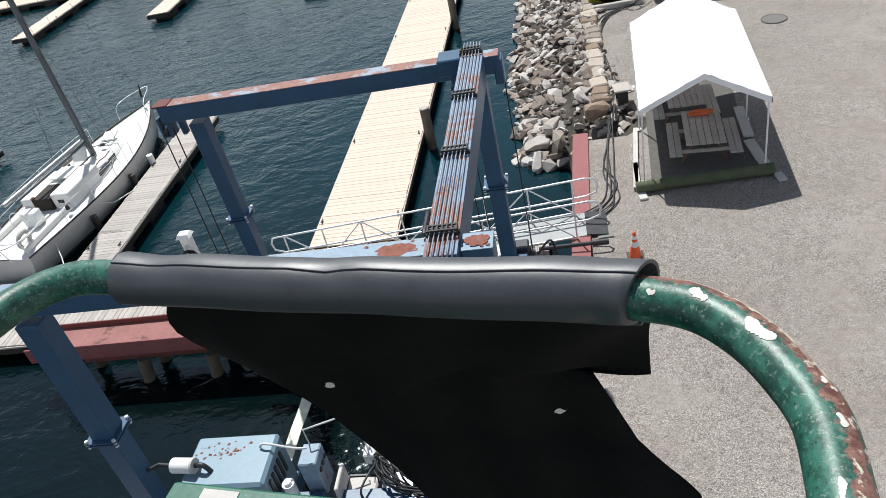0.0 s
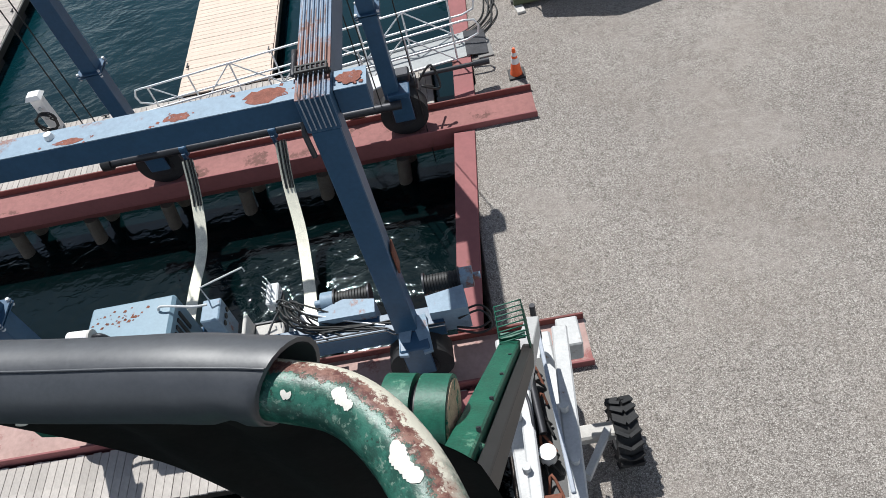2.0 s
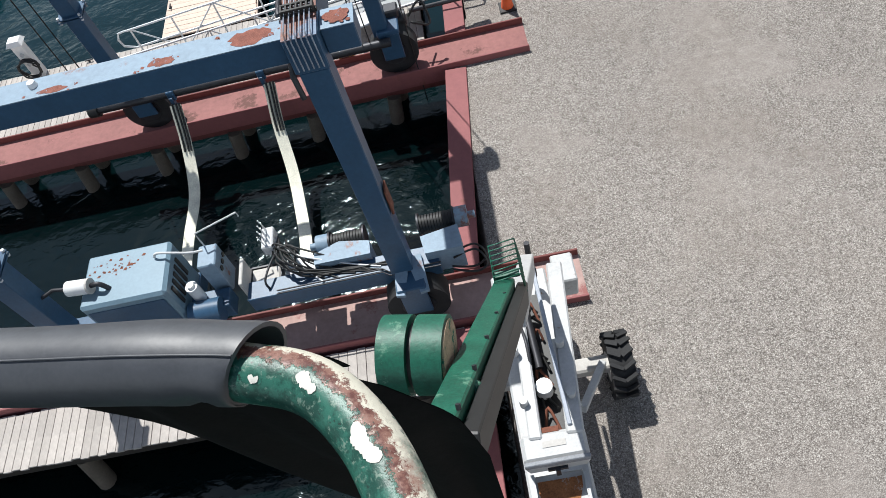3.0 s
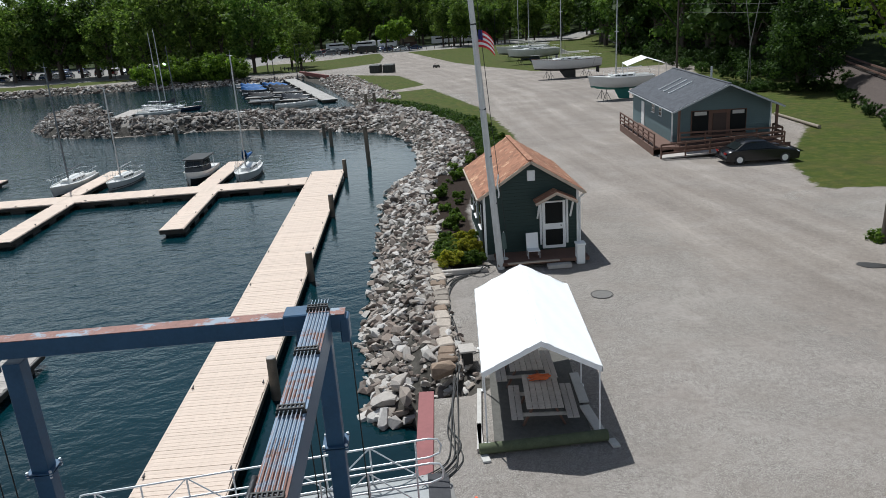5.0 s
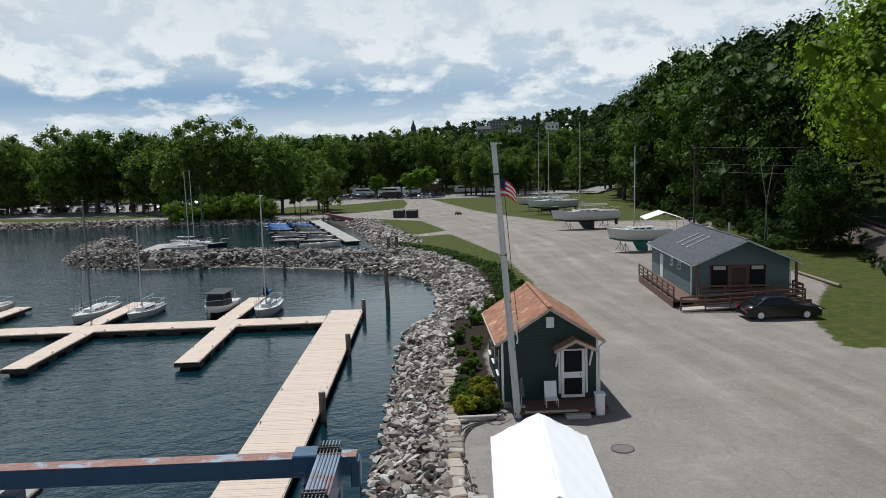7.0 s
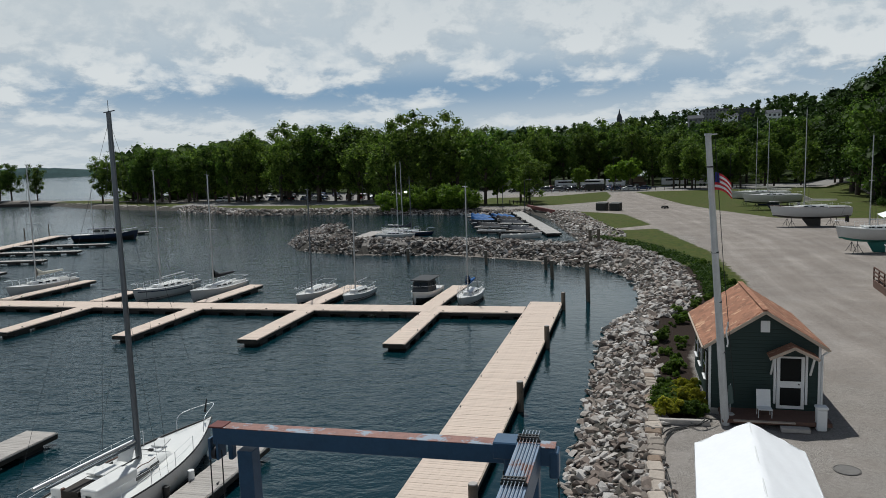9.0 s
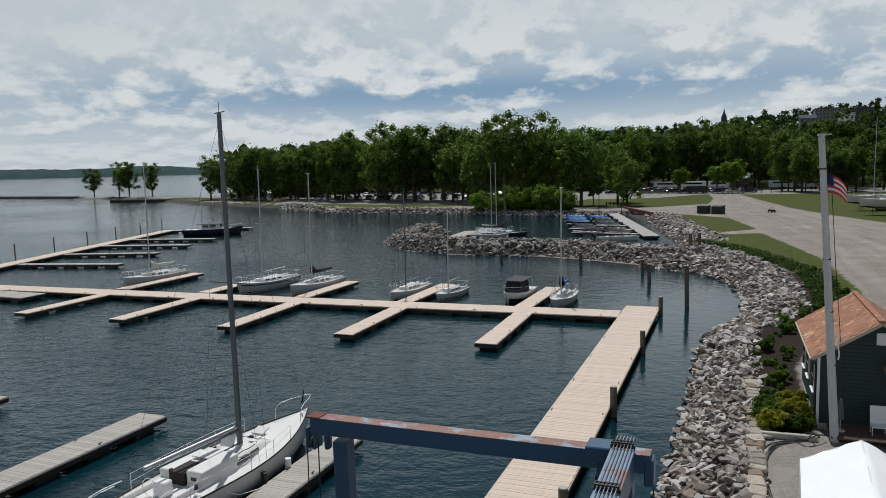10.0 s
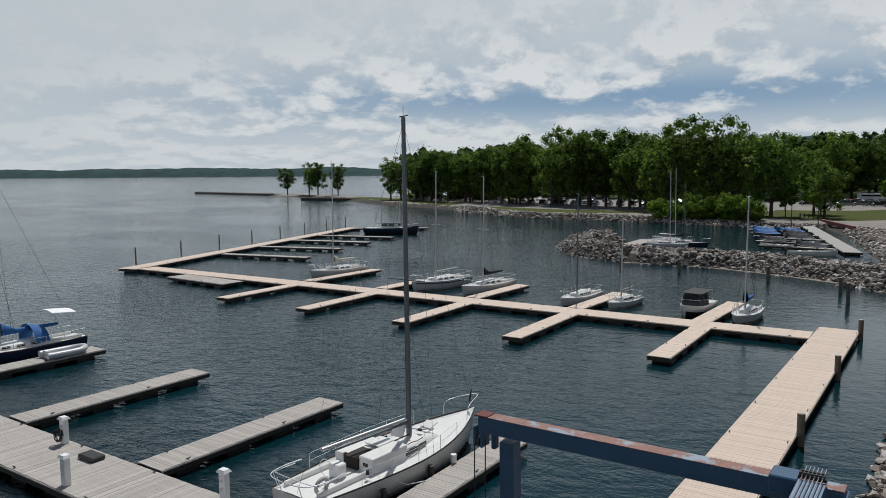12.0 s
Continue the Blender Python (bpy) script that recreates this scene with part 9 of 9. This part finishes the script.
# ---- cars, sheds, poles, town ----
def car(label, at, paint, group="parked cars", L=4.75, W=1.8, H=1.45, detail=True, suv=0.0):
    t = thing("car", label, "car", at, group)
    prof = [(0.0, 0.35), (0.02, 0.75), (0.10, 0.92), (0.30, 0.98), (0.72, 0.95), (0.93, 0.80), (1.0, 0.62), (0.995, 0.33)]
    top = [(0.13, 0.93), (0.27, 1.38 + suv), (0.36, 1.45 + suv), (0.55, 1.43 + suv), (0.73, 0.94)]
    if suv:
        top = [(0.03, 0.93), (0.06, 1.38 + suv), (0.14, 1.46 + suv), (0.58, 1.43 + suv), (0.74, 0.94)]

    def loft(p, w0, w1, z0):
        rows = []
        for sx, k in ((-1, 1.0), (-0.94, 1.0), (0.94, 1.0), (1, 1.0)):
            rows.append([(sx * w0 / 2 * (1 if z <= z0 else w1), f * L - L / 2, z - (0.05 if abs(sx) == 1 else 0)) for f, z in p])
        s = Solid().sheet(rows)
        s.add(rows[0], [tuple(range(len(p)))])
        s.add(rows[-1], [tuple(range(len(p)))[::-1]])
        return s

    body = part("body", loft([(0.0, 0.28)] + prof + [(0.99, 0.26)], W, 1.0, 9), paint, t)
    cab = part("cabin", loft(top, W * 0.96, 0.84, 1.0), paint, t)
    glass = [(f, z - 0.05) if z > 1.2 else (f, z + 0.03) for f, z in top]
    for sx in (-1, 1):
        q = [(sx * (W * 0.48 if z < 1.1 else W * 0.405) + sx * 0.012, (f * 0.9 + 0.043) * L - L / 2, z) for f, z in glass]
        part("side_window", Solid().add(q, [tuple(range(len(q))) if sx < 0 else tuple(range(len(q)))[::-1]]), M_GLASS, cab)
    for i, j in ((0, 1), (4, 3)):
        (f0, z0), (f1, z1) = top[i], top[j]
        e = -0.02 if i == 0 else 0.02
        part("windscreen", Solid().add([(-W * 0.43, f0 * L - L / 2 + e, z0 + 0.05), (W * 0.43, f0 * L - L / 2 + e, z0 + 0.05), (W * 0.37, f1 * L - L / 2 + e, z1 - 0.03), (-W * 0.37, f1 * L - L / 2 + e, z1 - 0.03)], [(0, 1, 2, 3) if i == 0 else (3, 2, 1, 0)]), M_GLASS, cab)
    for f in (0.19, 0.80):
        for sx in (-1, 1):
            w = part("wheel", Solid().rod((sx * (W / 2 - 0.2), f * L - L / 2, 0.32), (sx * (W / 2 + 0.015), f * L - L / 2, 0.32), 0.32, n=20), M_TYRE, t)
            part("rim", Solid().rod((sx * (W / 2 - 0.1), f * L - L / 2, 0.32), (sx * (W / 2 + 0.025), f * L - L / 2, 0.32), 0.21, 0.2, 14), M_ALU, w)
    for sx in (-1, 1):
        part("tail_light", Solid().box((sx * W * 0.38, -L / 2 + 0.02, 0.74), (0.32, 0.08, 0.13), ch=0.02), mat("red_lens", (0.25, 0.01, 0.01), 0.2), t)
        part("head_light", Solid().box((sx * W * 0.38, L / 2 - 0.05, 0.62), (0.34, 0.1, 0.12), ch=0.02), M_GREYHULL, t)
    return t


P_BLACK = mat("black_car_paint", (0.008, 0.009, 0.011), 0.18, var=0.05)
P_WHITE = mat("white_car_paint", (0.66, 0.66, 0.66), 0.25, var=0.03)
P_GREY = mat("grey_car_paint", (0.16, 0.17, 0.18), 0.25, metal=0.3, var=0.05)
P_RED = mat("dark_red_car_paint", (0.18, 0.02, 0.02), 0.25, var=0.05)
P_BLUE = mat("dark_blue_car_paint", (0.02, 0.04, 0.10), 0.25, var=0.05)
car("black saloon car parked in front of the clubhouse", pose(22.9, 46.6, 0.0, 0, 0, -92.5), P_BLACK, "")
models = [car("parked car in the far car park", pose(-40, 246, 0, 0, 0, 20), P_BLACK), car("parked white car in the far car park", pose(-36, 246, 0, 0, 0, 20), P_WHITE), car("parked grey sport utility car", pose(-32, 246, 0, 0, 0, 20), P_GREY, suv=0.25),
          car("parked dark blue car in the far car park", pose(-28, 246, 0, 0, 0, 20), P_BLUE), car("parked dark red car in the far car park", pose(-24, 246, 0, 0, 0, 20), P_RED, suv=0.2)]
rc = random.Random(77)
for k in range(44):
    if k < 18:
        x, y, a = -126 + k * 3.7, 214 + rc.uniform(-1, 1) - 0.10 * k, rc.choice((0, 180)) + 12
    elif k < 32:
        x, y, a = -34 + (k - 18) * 2.9, 252 + rc.uniform(-0.6, 0.6), rc.choice((0, 180)) + 4
    else:
        x, y, a = -120 + (k - 32) * 5.0, 236 + rc.uniform(-1, 1), rc.choice((0, 180)) + 10
    copy_thing(models[rc.choice((0, 0, 0, 1, 1, 2, 2, 3, 3, 4))], pose(x, y, ground_z(x, y), 0, 0, a))
for k in range(10):
    x = -34 + k * 4.4
    copy_thing(models[rc.choice((0, 0, 1, 2, 3))], pose(x, 238 + rc.uniform(-0.5, 0.5), 0, 0, 0, 90 + rc.uniform(-4, 4)))
van = thing("van", "long dark van parked beside the road", "van", pose(-9, 236, 0, 0, 0, 90))
part("body", Solid().box((0, 0, 1.25), (2.0, 6.0, 1.9), ch=0.15), P_BLACK, van)
for f in (-1.9, 1.9):
    for sx in (-0.9, 0.9):
        part("wheel", Solid().rod((sx, f, 0.36), (sx * 1.12, f, 0.36), 0.36, n=16), M_TYRE, van)
part("windscreen", Solid().box((0, 3.0, 1.7), (1.7, 0.04, 0.7)), M_GLASS, van)

M_DUMP = mat("black_skip_paint", (0.015, 0.018, 0.016), 0.6, var=0.2)
for x, y in ((-4.35, 150), (-1.75, 148.9)):
    t = thing("skip", "black steel waste skip beside the road", "skip", pose(x, y, 0, 0, 0, -22), "waste skips")
    part("body", Solid().box((0, 0, 0.75), (2.1, 1.5, 1.4), ch=0.03), M_DUMP, t)
    for sx in (-0.7, 0, 0.7):
        part("rib", Solid().box((sx, -0.78, 0.75), (0.08, 0.06, 1.35)), M_DUMP, t)
    part("lid", Solid().box((0, 0.1, 1.5), (2.15, 1.4, 0.08), pose(0, 0, 0, 6).to_3x3(), 0.02), M_DUMP, t)
buggy = thing("utility_buggy", "small dark utility buggy on the gravel road", "buggy", pose(7.7, 153, 0, 0, 0, 30) @ Matrix.Diagonal((0.62, 0.62, 0.62, 1)))
part("body", Solid().box((0, 0, 0.55), (1.2, 2.2, 0.5), ch=0.08), P_BLACK, buggy)
part("frame", Solid().tube([(-0.55, -0.4, 0.7), (-0.5, -0.4, 1.5), (0.5, -0.4, 1.5), (0.55, -0.4, 0.7)], 0.03, 6).tube([(-0.55, 0.4, 0.7), (-0.5, 0.2, 1.5), (0.5, 0.2, 1.5), (0.55, 0.4, 0.7)], 0.03, 6), M_RUST, buggy)
for sx in (-0.6, 0.6):
    for y in (-0.75, 0.75):
        part("wheel", Solid().rod((sx - 0.1, y, 0.3), (sx + 0.1, y, 0.3), 0.3, n=14), M_TYRE, buggy)

shel = thing("shelter_tent", "small white fabric shelter beside the stored boats", "tent", pose(33.2, 100, 0, 0, 0, -10))
rows = [[(-2.6 + 5.2 * k / 6, y, 3.0 - 0.9 * abs(k - 3) / 3) for k in range(7)] for y in (0, 3, 6)]
part("canopy", Solid().sheet(rows).sheet([[(x, y, z - 0.02) for x, y, z in r][::-1] for r in rows]), M_FABRIC, shel)
for sx in (-2.5, 2.5):
    for y in (0.1, 5.9):
        part("pole", Solid().rod((sx, y, 0), (sx, y, 2.1), 0.04, n=8), M_ALU, shel)
lg = thing("log", "long grey log lying on the grass", "log", pose(0, 0, 0))
part("log", Solid().rod((32.9, 64.2, 0.16), (32.4, 56.1, 0.16), 0.10, 0.14, 12), mat("grey_dry_log", (0.26, 0.22, 0.17), 0.95, var=0.3, scale=4, bump=0.4), lg)
util = thing("utility_pole", "wooden utility pole with wires at the wood's edge", "utility pole", pose(36.5, 98, 0))
part("pole", Solid().rod((0, 0, -0.2), (0, 0, 12.2), 0.15, 0.10, 12), M_BARK, util)
part("crossarm", Solid().box((0, 0, 11.6), (0.12, 1.6, 0.12)), M_BARK, util)
for k, dz in enumerate((11.7, 9.6, 8.6)):
    a, b = Vector((0, 0, dz)), Vector((24, -34, dz + 1.2))
    pts = [a + (b - a) * i / 10 - Vector((0, 0, 1.1 * math.sin(math.pi * i / 10))) for i in range(11)]
    part("wire", Solid().tube(pts, 0.022, 5), M_CABLE, util)
track = thing("railway_track", "railway track on a stony embankment by the wood", "railway", kind="structure")
tx = lambda f: 36.0 + 31.0 * f          # the line runs off behind the wood
for e in (-0.75, 0.75):
    part("rail", Solid().bar((tx(0) + e, 38, 1.85), (tx(1) + e, 123, 1.85), 0.10, 0.18), mat("rusty_rail", (0.12, 0.065, 0.045), 0.7, var=0.3), track)
part("ballast", Solid().add([(31.5, 38, -0.3), (41, 38, -0.3), (72, 123, 0.5), (62.5, 123, 0.5), (34.2, 38, 1.62), (37.8, 38, 1.62), (68.8, 123, 1.62), (65.2, 123, 1.62)], [(4, 5, 6, 7), (0, 1, 5, 4), (2, 3, 7, 6), (1, 2, 6, 5), (3, 0, 4, 7)]), mat("reddish_ballast", (0.075, 0.056, 0.048), 0.95, var=0.45, scale=5, bump=0.6, bscale=14), track)
for k in range(90):
    f = (k + 0.5) / 90
    part("sleeper", Solid().box((tx(f), 38 + 85 * f, 1.70), (2.5, 0.24, 0.16), pose(0, 0, 0, 0, 0, -20).to_3x3()), M_DARKWOOD, track)

pav = thing("pavilion", "small open pavilion with a white roof beside the car park", "pavilion", pose(4.6, 268, 0, 0, 0, 8) @ Matrix.Diagonal((0.8, 0.8, 0.8, 1)))
for sx in (-3.2, 3.2):
    for y in (0, 5):
        part("post", Solid().box((sx, y, 2.2), (0.2, 0.2, 4.4)), M_BROWN, pav)
for y0, y1 in ((2.5, -1.0), (2.5, 6.0)):
    q = [(-3.9, y0, 6.5), (3.9, y0, 6.5), (3.9, y1, 4.3), (-3.9, y1, 4.3)]
    q = q if y1 < y0 else q[::-1]
    part("roof_slope", Solid().add(q + [(x, y, z + 0.1) for x, y, z in q], [(3, 2, 1, 0)[::-1], (4, 5, 6, 7)[::-1], (0, 1, 5, 4), (1, 2, 6, 5), (2, 3, 7, 6), (3, 0, 4, 7)]), M_FABRIC, pav)
part("back_wall", Solid().box((0, 5, 2.2), (6.4, 0.15, 4.2)), mat("tan_board_wall", (0.34, 0.27, 0.20), 0.9), pav)
part("counter", Solid().box((0, 0.2, 0.9), (6.2, 0.2, 1.8)), M_BROWN, pav)


def lamp_post(x, y, h, label):
    t = thing("lamp_post", label, "lamp post", pose(x, y, ground_z(x, y)), "lamp posts")
    part("pole", Solid().rod((0, 0, 0), (0, 0, h), 0.09, 0.06, 10), M_STEEL, t)
    part("arm", Solid().tube([(0, 0, h), (0.2, 0, h + 0.12), (1.1, 0, h + 0.15)], 0.04, 6), M_STEEL, t)
    part("head", Solid().box((1.3, 0, h + 0.13), (0.6, 0.25, 0.12), ch=0.04), M_STEEL, t)


for x, y, h in ((-20.5, 156, 8.5), (-3.5, 246, 10), (-66, 182, 8), (-96, 196, 8), (30, 232, 10), (-25.5, 158, 7)):
    lamp_post(x, y, h, "tall dark street lamp post near the car park")
wall_t = thing("retaining_wall", "low dark red retaining wall beside the inner basin", "wall", kind="structure")
part("wall", Solid().bar((-21.2, 166, 0.05), (-13.6, 147.5, 0.05), 0.5, 0.7), M_MAROON, wall_t)
for k in range(26):
    t = thing("fence_post", "short wooden fence post beside the grass", "post", pose(-30 + k * 2.6, 231.5 + 0.2 * k, 0), "fence posts")
    part("post", Solid().box((0, 0, 0.45), (0.16, 0.16, 0.9), ch=0.02), M_BROWN, t)
for k in range(7):
    t = thing("bollard", "short dark timber bollard in the grass", "bollard", pose(-27 + k * 1.1, 178 - k * 1.6, 0), "bollards")
    part("post", Solid().rod((0, 0, 0), (0, 0, 0.85), 0.12, n=10), M_DARKWOOD, t)

# town on the hill
M_BRICKFAR = mat("far_grey_facade", (0.20, 0.20, 0.21), 0.9, var=0.15, scale=0.3)


def town_block(label, at, w, d, h, m, storeys, bays, flat=True):
    t = thing("town_building", label, "building", at, "town buildings")
    part("wall", Solid().box((0, 0, h / 2), (w, d, h)), m, t)
    if flat:
        part("roof", Solid().box((0, 0, h + 0.3), (w + 0.6, d + 0.6, 0.6), ch=0.1), M_STEEL, t)
    else:
        part("roof", Solid().add([(-w / 2 - 0.5, -d / 2 - 0.5, h), (w / 2 + 0.5, -d / 2 - 0.5, h), (w / 2 + 0.5, d / 2, h), (-w / 2 - 0.5, d / 2, h), (-w / 2 - 0.5, 0, h + w * 0.25), (w / 2 + 0.5, 0, h + w * 0.25)], [(0, 1, 5, 4), (2, 3, 4, 5), (0, 4, 3), (1, 2, 5), (3, 2, 1, 0)]), M_SLATE, t)
    for s in range(storeys):
        for b in range(bays):
            part("window", Solid().box((-w / 2 + (b + 0.5) * w / bays, -d / 2 - 0.02, h * (s + 0.55) / storeys), (w / bays * 0.5, 0.1, h / storeys * 0.5)), M_GLASS, t)


town_block("grey flat-roofed block of flats on the hill", pose(66, 600, 33), 19, 14, 10, M_BRICKFAR, 4, 8)
town_block("dark flat-roofed building beside the flats on the hill", pose(86, 610, 34), 18, 12, 9, M_SLATE, 3, 7)
town_block("white gabled house on the wooded hill", pose(72, 560, 30), 9, 8, 6, M_WHITE, 2, 3, False)
town_block("pale gabled house on the wooded hill", pose(50, 575, 30), 10, 8, 6, M_BRICKFAR, 2, 3, False)
town_block("cream gabled house among the trees", pose(100, 560, 31), 9, 8, 6, M_WHITE, 2, 3, False)
tower = thing("church_tower", "slender dark church tower above the distant trees", "tower", pose(-4, 600, 14))
part("shaft", Solid().box((0, 0, 11), (5, 5, 22)), M_BRICKFAR, tower)
part("belfry", Solid().box((0, 0, 24), (4, 4, 4)), M_SLATE, tower)
part("dome", Solid().rod((0, 0, 26), (0, 0, 29), 2.2, 1.2, 12).rod((0, 0, 29), (0, 0, 33), 0.9, 0.1, 8), M_SLATE, tower)
mole = thing("stone_mole", "low stone mole running out from the point", "mole", kind="structure")
part("wall", Solid().bar((-372, 284, -0.9), (-296, 273, -0.9), 4.0, 1.6, ch=0.3), M_ROCK, mole)
part("wall", Solid().bar((-232, 231, -0.8), (-198, 236, -0.8), 2.0, 1.4, ch=0.2), M_DARKWOOD, mole)


def trailer(x, y, turn, ln):
    t = thing("trailer", "long white trailer parked beyond the car park", "trailer", pose(x, y, ground_z(x, y), 0, 0, turn), "parked trailers")
    part("body", Solid().box((0, 0, 1.75), (2.4, ln, 2.3), ch=0.1), P_WHITE, t)
    for e in (-0.6, 0.6):
        part("wheel", Solid().rod((-1.25, e, 0.4), (1.25, e, 0.4), 0.4, n=14), M_TYRE, t)
    part("window_strip", Solid().box((-1.21, 0, 2.2), (0.03, ln * 0.7, 0.5)), M_GLASS, t)


for x, y, a, ln in ((-20, 262.5, 88, 7.5), (-11, 263, 92, 8), (-3, 262, 86, 6.5), (16, 262, 94, 8), (25, 261, 90, 7)):
    trailer(x, y, a, ln)
